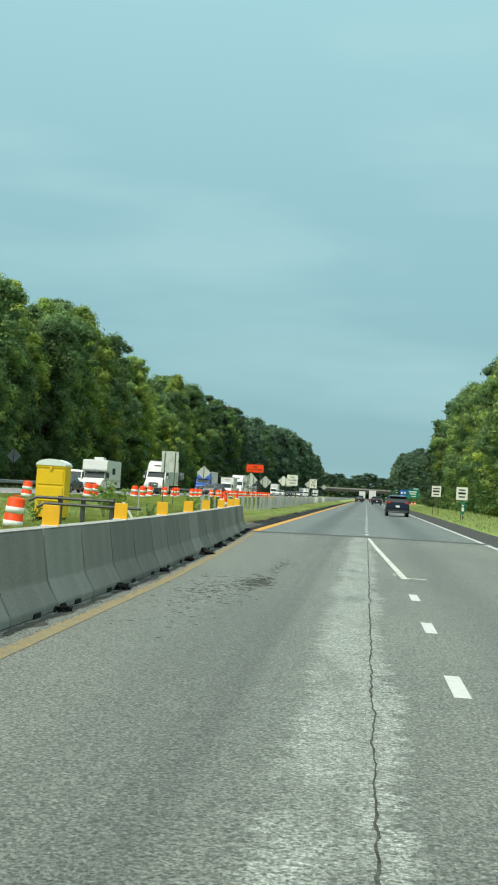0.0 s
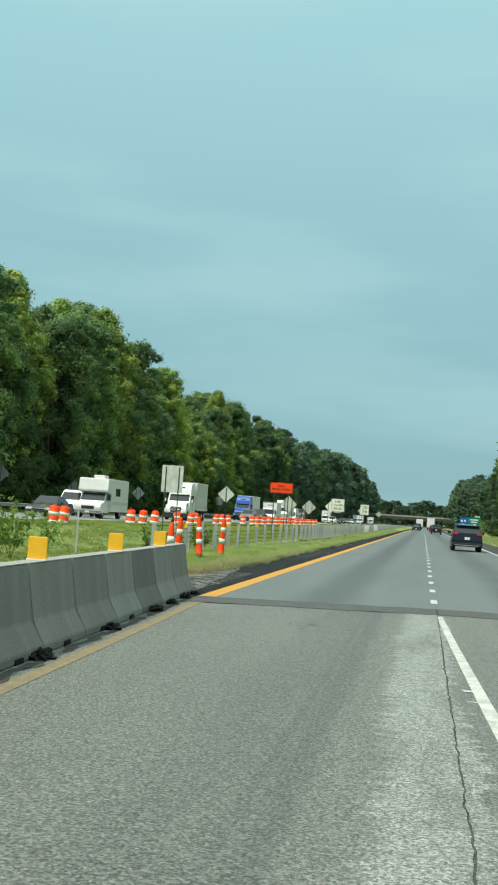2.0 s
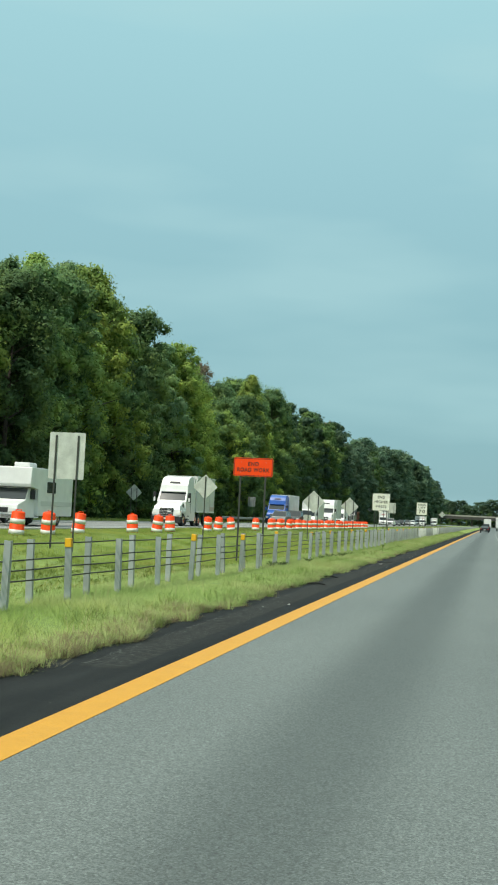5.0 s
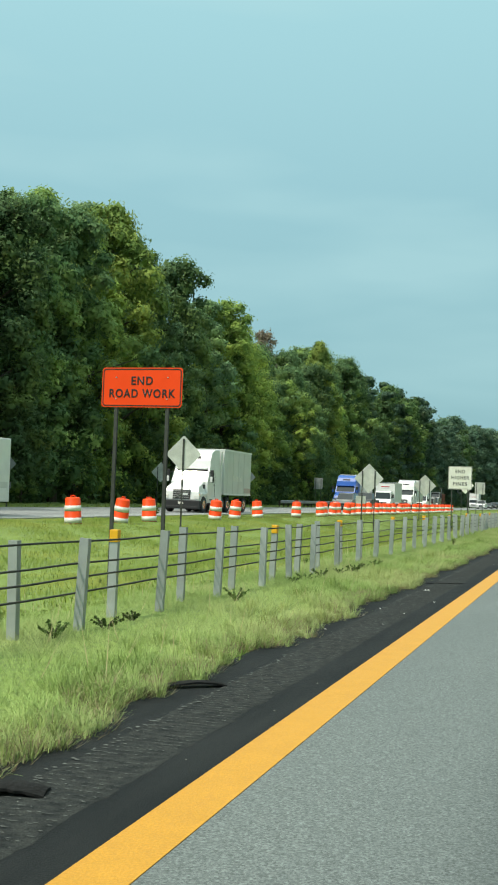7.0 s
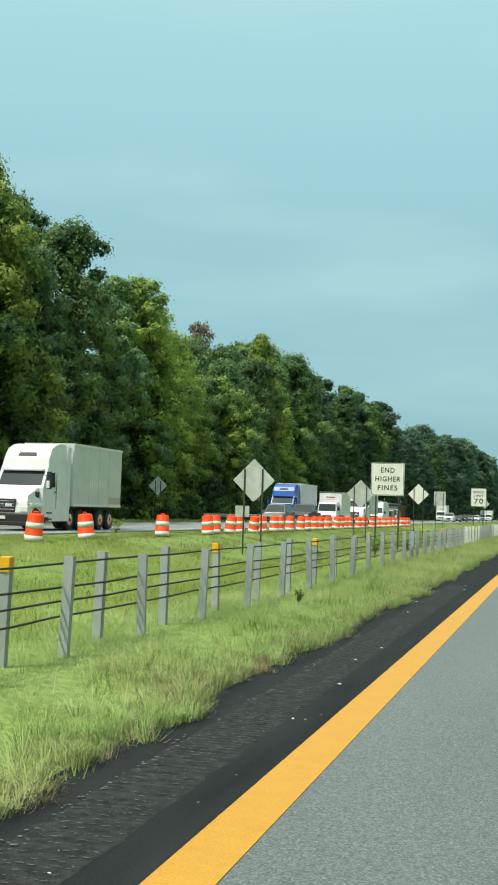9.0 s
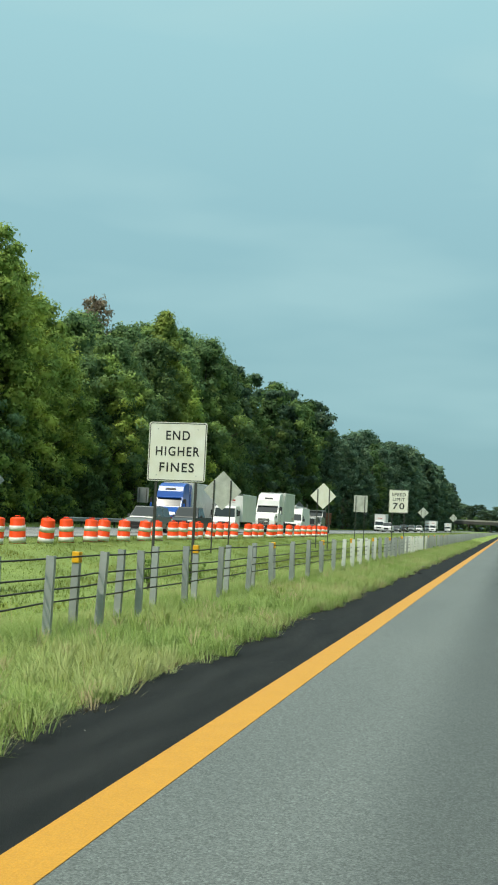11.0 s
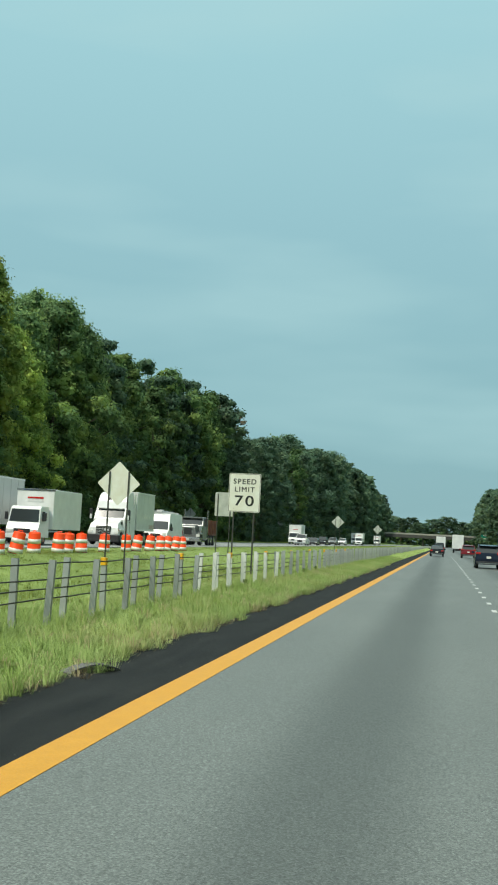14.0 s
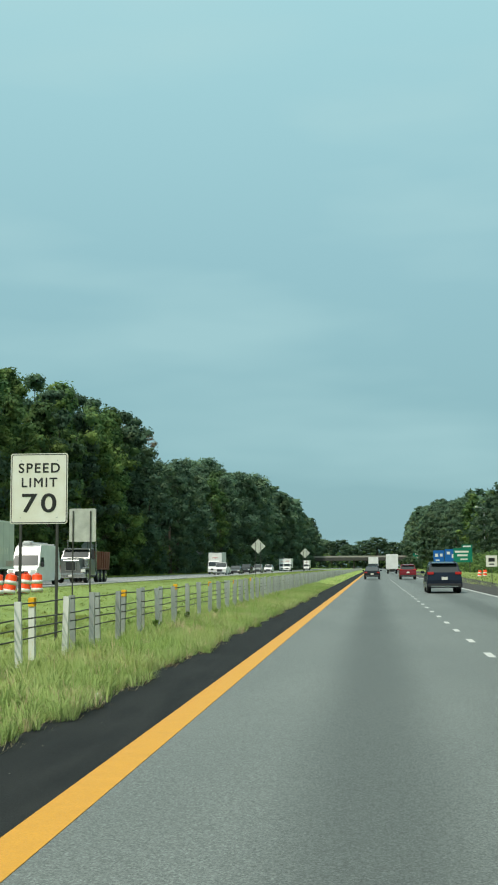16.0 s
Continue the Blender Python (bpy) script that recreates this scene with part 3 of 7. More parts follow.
def concrete_barrier(length):
    ob = thing("concrete_barrier", (0, 0, 0), "weathered grey concrete road barrier with sloped foot", "barrier", "barrier row")
    prof = ((0, 0), (0, 0.08), (-0.13, 0.30), (-0.20, 0.80), (-0.21, 0.82), (-0.37, 0.82), (-0.38, 0.80), (-0.45, 0.30), (-0.58, 0.08), (-0.58, 0))
    bm = bmesh.new()
    a = [bm.verts.new((x, 0.012, z)) for x, z in prof]
    c = [bm.verts.new((x, length - 0.012, z)) for x, z in prof]
    bm.faces.new(a)
    bm.faces.new(c[::-1])
    for i in range(len(prof)):
        bm.faces.new((a[i], a[(i + 1) % len(prof)], c[(i + 1) % len(prof)], c[i]))
    bmesh.ops.bevel(bm, geom=list(bm.edges), offset=0.012, segments=1, affect="EDGES")
    part("body", bm, M["concrete"], ob)
    # dusty top; the sun's lightness on it is also put into a paler concrete
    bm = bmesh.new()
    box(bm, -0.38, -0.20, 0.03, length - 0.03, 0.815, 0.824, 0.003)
    part("top_face", bm, M["concrete_top"], ob, "pale dusty top, its sunlit tone put into the colour")
    # drain gap: the shade inside it is put in as a black block
    bm = bmesh.new()
    box(bm, -0.10, 0.015, length * 0.45, length * 0.45 + 0.22, 0.0, 0.05, 0.01)
    part("drain_slot", bm, M["tar"], ob, "drain slot, its dark hollow built as a black block")
    return ob


SEG = 1.52
protos = concrete_barrier(SEG)
k, y = 0, 39.6
segs = []
while y > -14:
    y0 = y - SEG
    ang = math.degrees(math.atan2(barrier_x(y0) - barrier_x(y), SEG))
    segs.append((barrier_x(y0), y0, ang))
    y = y0
for x, y0, ang in segs[1:]:
    copy_thing(protos, pose(x, y0, 0, 0, 0, ang))
protos.matrix_basis = pose(segs[0][0], segs[0][1], 0, 0, 0, segs[0][2])


def delineator():
    ob = thing("barrier_delineator", (0, 0, 0), "square yellow plastic delineator on the barrier top", "delineator", "barrier delineators")
    bm = bmesh.new()
    box(bm, -0.095, 0.095, -0.012, 0.012, 0.012, 0.23, 0.008)
    part("panel", bm, M["delin"], ob)
    bm = bmesh.new()
    box(bm, -0.10, 0.10, -0.035, 0.035, 0, 0.014, 0.004)
    part("base", bm, M["sheet_white"], ob)
    return ob


d0 = delineator()
for y in (-1.0, 2.2, 5.3, 8.4, 12.8, 16.37, 20.0, 23.5, 26.9, 31.0, 34.4, 37.5):
    copy_thing(d0, pose(barrier_x(y) - 0.29, y, 0.822, 0, 0, random.uniform(-8, 8)))
d0.matrix_basis = pose(barrier_x(-5) - 0.29, -5, 0.822)

# ---- drums and tubes ----

def drum():
    ob = thing("traffic_drum", (0, 0, 0), "orange and white striped plastic traffic drum", "traffic drum", "work zone drums")
    bm = bmesh.new()
    lathe(bm, ((0.290, 0.03), (0.285, 0.26), (0.279, 0.265), (0.274, 0.46), (0.269, 0.465), (0.263, 0.66), (0.257, 0.665), (0.25, 0.86), (0.21, 0.90), (0.07, 0.915)), 18)
    part("body", bm, M["orange"], ob, smooth=True)
    for z, r in ((0.05, 0.290), (0.45, 0.2755)):
        bm = bmesh.new()
        lathe(bm, ((r + 0.003, z), (r - 0.004 + 0.003, z + 0.185)), 18)
        part("white_band", bm, M["sheet_white"], ob, "white reflective band", smooth=True)
    bm = bmesh.new()
    tube(bm, [(-0.1, 0, 0.90), (-0.1, 0, 0.96), (0.1, 0, 0.96), (0.1, 0, 0.90)], 0.018, 6)
    part("handle", bm, M["orange"], ob)
    bm = bmesh.new()
    lathe(bm, ((0.312, 0), (0.312, 0.016), (0.30, 0.026), (0.292, 0.03)), 18)
    part("base_ring", bm, M["rubber"], ob, "black rubber base ring")
    return ob


r0 = drum()
DRUMS = (75.0, 76.2, 89.6, 92.7, 96.5, 104.8, 108.3, 111.9, 119.3, 122.7, 127.2, 134.5, 141.2, 143.2, 145.5, 147.6, 149.5, 151.6, 154.0, 155.8, 158.4, 160.9, 163.1, 166.5, 167.9,
         169.5, 171.6, 173.2, 175.5, 176.8, 179.8, 182.8, 185.0, 187.5, 190.0, 191.7, 193.3, 197.2, 202.2, 204.0, 207.2, 208.8, 210.6, 212.6)
for y in DRUMS:
    x = -15.15 + random.uniform(-0.2, 0.2)
    copy_thing(r0, pose(x, y, ground_z(x) - 0.01, random.uniform(-5, 5), random.uniform(-3, 12), random.uniform(-40, 40)) @ Matrix.Scale(1.04, 4))
for x, y in ((-6.7, 33.0), (-15.0, 61.0), (16.0, 315.0), (16.9, 317.0)):
    copy_thing(r0, pose(x, y, ground_z(x) - 0.02, 3, 4, 50))
r0.matrix_basis = pose(-15.1, 215.2, ground_z(-15.1) - 0.01)


def tube_marker():
    ob = thing("tubular_marker", (0, 0, 0), "tall orange tubular marker with white bands", "traffic cone", "tubular markers")
    bm = bmesh.new()
    lathe(bm, ((0.115, 0.03), (0.112, 0.10), (0.098, 0.12), (0.088, 0.36), (0.076, 0.70), (0.060, 0.98), (0.034, 1.10), (0.026, 1.13)), 14)
    part("tube", bm, M["orange"], ob, smooth=True)
    for z, r, r2 in ((0.37, 0.0877, 0.0824), (0.70, 0.076, 0.0674)):
        bm = bmesh.new()
        lathe(bm, ((r + 0.003, z), (r2 + 0.003, z + 0.14)), 14)
        part("white_band", bm, M["sheet_white"], ob, "white reflective band", smooth=True)
    bm = bmesh.new()
    box(bm, -0.19, 0.19, -0.19, 0.19, 0, 0.045, 0.01)
    part("base", bm, M["rubber"], ob, "square black rubber base")
    bm = bmesh.new()
    lathe(bm, ((0.022, 1.12), (0.034, 1.14), (0.034, 1.18), (0.02, 1.20)), 10)
    part("handle_knob", bm, M["rubber"], ob, "black knob on top")
    return ob


t0 = tube_marker()
for x, y, lean in ((-2.39, 46.65, 2), (-2.72, 51.0, -3), (-2.58, 53.5, 3)):
    copy_thing(t0, pose(x, y, ground_z(x) - 0.01, lean * 0.4, lean, 20))
t0.matrix_basis = pose(-1.77, 43.0, 0.012, 0, 2, 20)

# ---- portable toilet and the fence frame by it ----

M["potty_yellow"] = material("yellow_moulded_plastic", (0.86, 0.52, 0.008), 0.45, var=0.10, scale=3)
M["potty_roof"] = material("translucent_white_roof", (0.76, 0.78, 0.76), 0.5, var=0.1, scale=4)


def portable_toilet(x, y, z, rz):
    ob = thing("portable_toilet", (x, y, z), "bright yellow portable toilet with a white arched roof", "portable toilet", rz=rz)
    bm = bmesh.new()
    box(bm, -0.53, 0.53, -0.53, 0.53, 0.14, 2.02, 0.03)
    part("cabin", bm, M["potty_yellow"], ob)
    for zz in (0.75, 1.35):
        bm = bmesh.new()
        box(bm, -0.46, 0.46, -0.555, -0.535, zz, zz + 0.52, 0.01)
        part("wall_panel", bm, M["potty_yellow"], ob)
    bm = bmesh.new()
    box(bm, -0.56, 0.56, -0.56, 0.56, 1.96, 2.04, 0.015)
    part("roof_rim", bm, M["potty_yellow"], ob)
    bm = bmesh.new()
    prof = [(0.57 * math.cos(a), 2.04 + 0.24 * math.sin(a)) for a in [math.pi * k / 12 for k in range(13)]]
    v = [[bm.verts.new((px, yy, pz)) for px, pz in prof] for yy in (-0.58, 0.58)]
    bm.faces.new(v[0])
    bm.faces.new(v[1][::-1])
    for k in range(12):
        bm.faces.new((v[0][k], v[0][k + 1], v[1][k + 1], v[1][k]))
    bm.faces.new((v[0][0], v[1][0], v[1][12], v[0][12]))
    part("roof", bm, M["potty_roof"], ob, "white arched roof")
    bm = bmesh.new()
    box(bm, -0.05, 0.05, -0.60, -0.556, 1.86, 2.0, 0.01)
    part("vent", bm, M["potty_yellow"], ob)
    for xx in (-0.4, 0.4):
        bm = bmesh.new()
        box(bm, xx - 0.06, xx + 0.06, -0.58, 0.58, 0, 0.14, 0.01)
        part("skid", bm, M["rubber"], ob)
    return ob


portable_toilet(-8.0, 41.6, ground_z(-7.85), 4)


def pipe_frame(x, y, rz):
    ob = thing("pipe_barrier_frame", (x, y, ground_z(x)), "rusty dark steel pipe barricade frame", "barricade", rz=rz)
    for px in (0.0, 0.55, 1.25):
        bm = bmesh.new()
        box(bm, px - 0.05, px + 0.05, -0.05, 0.05, 0, 0.86, 0.01)
        part("post", bm, M["channel"], ob)
    for z, a, c in ((0.80, -0.75, 1.3), (0.66, -0.55, 1.95)):
        bm = bmesh.new()
        tube(bm, [(a, -0.06, z - 0.1), (a + 0.2, -0.06, z), (c, -0.06, z)], 0.035, 8)
        part("rail", bm, M["channel"], ob)
    return ob


pipe_frame(-3.65, 27.0, 0)


def stake(x, y, h, lean, mat="sheet_white", label="pale painted wooden survey stake leaning in the dirt"):
    ob = thing("wooden_stake", (x, y, ground_z(x)), label, "stake", "stakes")
    bm = bmesh.new()
    box(bm, -0.03, 0.03, -0.012, 0.012, -0.05, h, 0.004)
    s = part("lath", bm, M[mat], ob)
    ob.matrix_world = pose(x, y, ground_z(x), 0, lean, 0)
    return ob


stake(-2.75, 29.6, 0.72, 4)
stake(-2.35, 30.0, 0.65, -30)
stake(-2.1, 30.4, 0.6, 25)
stake(-7.5, 55.0, 1.35, 0, "galv", "grey weathered marker stake standing in the grass")

# ---- signs ----

def plate(bm, w, h, z, r=0.05, y0=-0.004, y1=0.004):
    """A rounded rectangular sheet, its face to -y, centred at height z."""
    pts = []
    for cx, cz, a0 in ((w / 2 - r, z + h / 2 - r, 0), (-w / 2 + r, z + h / 2 - r, 90), (-w / 2 + r, z - h / 2 + r, 180), (w / 2 - r, z - h / 2 + r, 270)):
        for k in range(5):
            a = radians(a0 + 22.5 * k)
            pts.append((cx + r * math.cos(a), cz + r * math.sin(a)))
    f = [bm.verts.new((px, y0, pz)) for px, pz in pts]
    b = [bm.verts.new((px, y1, pz)) for px, pz in pts]
    bm.faces.new(f)
    bm.faces.new(b[::-1])
    for i in range(len(pts)):
        bm.faces.new((f[i], f[(i + 1) % len(pts)], b[(i + 1) % len(pts)], b[i]))
    return bm


def border(bm, w, h, z, t, y=-0.0065, r=0.05):
    """A raised border line just inside a plate's edge."""
    def ring(w2, h2, rr, yy):
        out = []
        for cx, cz, a0 in ((w2 / 2 - rr, z + h2 / 2 - rr, 0), (-w2 / 2 + rr, z + h2 / 2 - rr, 90), (-w2 / 2 + rr, z - h2 / 2 + rr, 180), (w2 / 2 - rr, z - h2 / 2 + rr, 270)):
            for k in range(5):
                a = radians(a0 + 22.5 * k)
                out.append(bm.verts.new((cx + rr * math.cos(a), yy, cz + rr * math.sin(a))))
        return out
    o, i, b = ring(w, h, r, y), ring(w - 2 * t, h - 2 * t, max(r - t, 0.01), y), ring(w, h, r, y + 0.003)
    n = len(o)
    for k in range(n):
        bm.faces.new((o[k], o[(k + 1) % n], i[(k + 1) % n], i[k]))
        bm.faces.new((b[k], b[(k + 1) % n], o[(k + 1) % n], o[k]))
    return bm


def sign_posts(ob, xs, top, foot, y=0.03):
    for x in xs:
        bm = bmesh.new()
        box(bm, x - 0.028, x + 0.028, y - 0.02, y + 0.025, foot, top, 0.006)
        part("post", bm, M["channel"], ob)


def text_sign(name, label, x, y, z0, z1, w, mat, lines, post_x, rz=0.0, edge=None, bolts=True):
    zc, h = (z0 + z1) / 2, z1 - z0
    ob = thing(name, (x, y, 0), label, "road sign", rz=rz)
    bm = bmesh.new()
    plate(bm, w, h, zc)
    part("panel", bm, mat, ob)
    bm = bmesh.new()
    border(bm, w - 0.034, h - 0.034, zc, 0.017)
    part("border", bm, M["sign_black"], ob)
    for text, size, dz, st in lines:
        lettering("lettering", text, size, ob, (0, -0.006, zc + dz * h), M["sign_black"], st, 0.0045 if size < 0.4 else 0.007)
    sign_posts(ob, post_x, z1 - 0.12, ground_z(x) - 0.15)
    if bolts:
        for px in post_x:
            for pz in (z1 - 0.15, z0 + 0.13):
                bm = bmesh.new()
                lathe(bm, ((0.012, 0), (0.010, 0.006)), 8)
                bmesh.ops.transform(bm, matrix=pose(px, -0.005, pz, 90, 0, 0), verts=bm.verts)
                part("bolt", bm, M["galv"], ob)
    return ob


text_sign("road_work_sign", "fluorescent orange END ROAD WORK sign on two steel posts", -4.955, 85.49, 2.745, 3.355, 1.32, M["sign_orange"],
          (("END", 0.178, 0.16, 0.92), ("ROAD WORK", 0.178, -0.16, 0.86)), (-0.42, 0.42), 0)
text_sign("fines_sign", "white END HIGHER FINES sign on two steel posts", -5.29, 133.58, 2.237, 3.526, 1.312, M["sign_white"],
          (("END", 0.28, 0.27, 0.90), ("HIGHER", 0.28, 0.0, 0.88), ("FINES", 0.28, -0.27, 1.0)), (-0.45, 0.45), 0)
text_sign("speed_limit_sign", "white SPEED LIMIT 70 sign on two steel posts", -5.16, 182.49, 2.366, 3.837, 1.225, M["sign_white"],
          (("SPEED", 0.28, 0.285, 1.03), ("LIMIT", 0.27, 0.08, 1.04), ("70", 0.55, -0.22, 1.28)), (-0.39, 0.39), 0)


def back_sign(x, y, z0, z1, w, post_x, mat="sign_back", label="bare metal back of a rectangular road sign", rz=0.0):
    ob = thing("rectangular_sign", (x, y, 0), label, "road sign", "signs for oncoming traffic", rz=rz)
    bm = bmesh.new()
    plate(bm, w, z1 - z0, (z0 + z1) / 2, 0.05)
    part("panel", bm, M[mat], ob)
    sign_posts(ob, post_x, z1 - 0.1, ground_z(x) - 0.2, -0.03)
    return ob


def diamond(x, y, zt, size, post_x, mat="sign_back", label="bare metal back of a diamond warning sign", plaque=None, rz=0.0):
    """A diamond sign seen from behind; zt is its upper corner, size its side."""
    ob = thing("diamond_sign", (x, y, 0), label, "road sign", "signs for oncoming traffic", rz=rz)
    half = size / math.sqrt(2)
    bm = bmesh.new()
    plate(bm, size, size, 0, 0.05)
    bmesh.ops.transform(bm, matrix=pose(0, 0, zt - half + 0.02, 0, 45, 0), verts=bm.verts)
    part("panel", bm, M[mat], ob)
    if len(post_x) == 1:
        sign_posts(ob, post_x, zt - 0.1, ground_z(x) - 0.2, -0.03)
    else:
        sign_posts(ob, post_x, zt - 0.36 * half / 0.8, ground_z(x) - 0.2, -0.03)
    if plaque:
        px, pz, pw, ph = plaque
        bm = bmesh.new()
        plate(bm, pw, ph, pz, 0.03)
        bmesh.ops.translate(bm, verts=bm.verts, vec=(px, 0, 0))
        part("plaque", bm, M[mat], ob)
    return ob


back_sign(-11.50, 85.54, 2.385, 3.985, 1.29, (-0.40, 0.40))
diamond(-11.895, 106.35, 3.45, 0.93, (0.0,))
diamond(-9.90, 130.5, 3.43, 1.16, (-0.36, 0.34), "sign_back", plaque=(-0.42, 1.45, 0.55, 0.42))
diamond(-10.77, 159.0, 3.59, 1.25, (-0.40, 0.38))
diamond(-9.96, 181.92, 4.055, 1.2, (-0.36, 0.40), "sign_white", "pale cream back of a diamond warning sign")
back_sign(-10.9, 208.0, 2.6, 4.05, 1.2, (-0.42, 0.36), label="bare metal back of a square road sign")
diamond(-31.2, 108.6, 4.15, 1.05, (0.0,), "sign_back_dark", "darker grey diamond sign by the trees")
diamond(-31.2, 128.5, 3.6, 1.15, (-0.3, 0.3), "sign_back_dark", "darker grey diamond sign by the trees", plaque=(0.3, 1.55, 0.45, 0.4))
diamond(-31.2, 153.8, 3.85, 1.15, (-0.25, 0.3), "sign_back")
diamond(-31.2, 178.0, 4.1, 1.15, (-0.2, 0.25), "sign_back", "pale grey back of a diamond sign by the trees")
back_sign(-31.2, 209.0, 2.6, 4.0, 1.1, (-0.35, 0.35), "sign_back_dark", "darker grey square sign by the trees")
diamond(-31.2, 288.0, 4.8, 1.15, (0.0,), "sign_back_dark", "darker grey diamond sign by the trees")
diamond(-31.2, 374.0, 5.3, 1.15, (0.0,), "sign_back_dark", "darker grey diamond sign by the trees")
diamond(-11.7, 292.0, 4.75, 1.22, (-0.3, 0.3), "sign_back")
diamond(-10.0, 356.0, 4.7, 1.22, (-0.3, 0.3), "sign_back")


def bar_sign(name, x, y, z0, z1, w, mat, bars, bar_mat, label, post_x=(0.0,)):
    """A sign whose small writing shows as plain bars; bars are (x, z, width, height) from its centre."""
    zc = (z0 + z1) / 2
    ob = thing(name, (x, y, 0), label, "road sign", "signs on the right verge")
    bm = bmesh.new()
    plate(bm, w, z1 - z0, zc, 0.04)
    part("panel", bm, M[mat], ob)
    for bx, bz, bw, bh in bars:
        bm = bmesh.new()
        box(bm, bx - bw / 2, bx + bw / 2, -0.009, -0.005, zc + bz - bh / 2, zc + bz + bh / 2)
        part("writing_bar", bm, M[bar_mat], ob)
    sign_posts(ob, post_x, z1 - 0.1, ground_z(x) - 0.2)
    return ob


bar_sign("regulation_sign", 11.0, 91.2, 1.6, 2.62, 0.9, "sign_white", ((0, 0.28, 0.5, 0.1), (0, 0.02, 0.6, 0.16), (0, -0.26, 0.5, 0.1)), "sign_black", "white rectangular sign with dark writing")
bar_sign("mile_marker", 11.1, 91.0, 0.5, 1.45, 0.3, "sign_green", ((0, 0.2, 0.18, 0.12), (0, -0.1, 0.18, 0.3)), "sheet_white", "narrow green marker sign on a post")
bar_sign("regulation_sign", 11.1, 126.0, 1.9, 3.1, 1.0, "sign_white", ((0, 0.3, 0.7, 0.12), (0, 0, 0.7, 0.2), (0, -0.35, 0.6, 0.12)), "sign_black", "white rectangular sign with dark writing", (-0.3, 0.3))
bar_sign("regulation_sign", 11.2, 252.0, 1.4, 2.3, 0.9, "sign_white", ((0, 0.1, 0.5, 0.3), (0, -0.25, 0.4, 0.1)), "sign_black", "white rectangular sign with dark writing")
bar_sign("guide_sign", 19.0, 381.0, 2.2, 4.9, 3.6, "sign_green", ((-0.2, 0.7, 2.6, 0.36), (-0.1, 0.0, 2.0, 0.36), (0.2, -0.75, 1.4, 0.26)), "sheet_white", "large green guide sign with white writing", (-1.2, 1.2))
bar_sign("exit_tab_sign", 19.8, 381.0, 4.95, 5.6, 2.0, "sign_green", ((0, 0, 1.5, 0.3),), "sheet_white", "small green exit tab above a guide sign", (-0.6, 0.6))
bar_sign("service_sign", 17.2, 430.0, 2.3, 5.2, 2.5, "sign_blue", ((-0.5, 0.3, 0.75, 0.75), (0.6, 0.35, 0.6, 0.65), (-0.3, -0.85, 0.9, 0.32)), "sheet_white", "blue services sign with pale panels", (-0.8, 0.8))
bar_sign("service_sign", 19.9, 429.0, 2.4, 5.5, 2.7, "sign_blue", ((-0.5, 0.6, 0.75, 0.65), (0.6, -0.1, 0.7, 0.9)), "sheet_white", "blue services sign with pale panels", (-0.8, 0.8))
bar_sign("guide_sign", 21.8, 660.0, 3.8, 8.2, 5.2, "sign_green", ((0, 0.9, 3.4, 0.5), (0, -0.6, 3.0, 0.5)), "sheet_white", "green guide sign with white writing", (-1.8, 1.8))


# ---- cable barrier ----

def post_mesh(mat, name):
    bm = bmesh.new()
    w, d, t = 0.045, 0.033, 0.012
    prof = ((-w, -d), (w, -d), (w, d), (w - t, d), (w - t, -d + t), (-w + t, -d + t), (-w + t, d), (-w, d))
    lo = [bm.verts.new((x, y, -0.5)) for x, y in prof]
    up = [bm.verts.new((x, y, 1.03)) for x, y in prof]
    bm.faces.new(up)
    for i in range(8):
        bm.faces.new((lo[i], lo[(i + 1) % 8], up[(i + 1) % 8], up[i]))
    return mesh_of(name, bm, mat)


FENCE_X = -3.04
fence = thing("cable_barrier", (FENCE_X, 46.0, 0), "galvanised steel posts strung with four dark cables", "cable barrier")
post_steel, post_white = post_mesh(M["galv"], "post"), post_mesh(M["white_post"], "white_post")
bm = bmesh.new()
box(bm, -0.047, 0.047, -0.046, 0.046, 0.91, 1.04, 0.01)
cap_mesh = mesh_of("cap", bm, M["delin"])


def fence_x(y):
    """Sideways shift of the fence before y = 75, fitted to the camera's view."""
    return -0.33 * min(1.2, max(0.0, (75 - y) / 16.0))


WHITE = ((143.0, 152.2), (165.5, 177.5))
# road-side posts, spaced unevenly to fit the camera's view
POSTS = [48.0, 50.07, 52.15, 54.3, 56.35, 58.54, 60.55] + [62.6 + 2.095 * k for k in range(6)] + [75.17, 77.21, 79.31, 81.39, 83.44, 85.54, 87.12, 88.7, 90.7, 92.74, 94.76, 96.8, 98.81] \
    + [100.74 + 2.068 * k for k in range(10)] + [121.42, 122.96, 124.45, 126.62, 128.7, 130.84, 132.95, 135.13, 137.26, 139.33, 141.4, 143.36, 145.4, 147.2, 149.26, 151.2, 153.22, 155.2, 157.2, 159.05, 160.85, 162.72,
       164.52, 166.64, 168.47, 170.45, 172.43, 174.42, 176.65, 178.32, 180.26] + [182.18 + 1.97 * k for k in range(230)]
BACK_CAPS = (79.31, 85.54, 90.7, 96.8, 102.81, 109.01, 115.21, 121.42, 126.62, 132.95, 139.33, 145.4, 151.2, 157.2, 162.72, 168.47, 174.42, 180.26, 186.12, 192.03, 197.94, 203.85)
FRONT_CAPS = (52.15, 58.54, 64.7, 70.98, 75.17)
posts_xy, capped = [], []
for k, y in enumerate(POSTS):
    for side, yy in ((0.09, y), (-0.10, y + 1.2)):
        posts_xy.append((fence_x(yy) + side, yy - 46.0, side))
        capped.append(any(abs(y - c) < 0.1 for c in FRONT_CAPS) if y < 76 and side > 0 else side < 0 and y > 76 and any(abs(y - c) < 0.12 for c in BACK_CAPS))
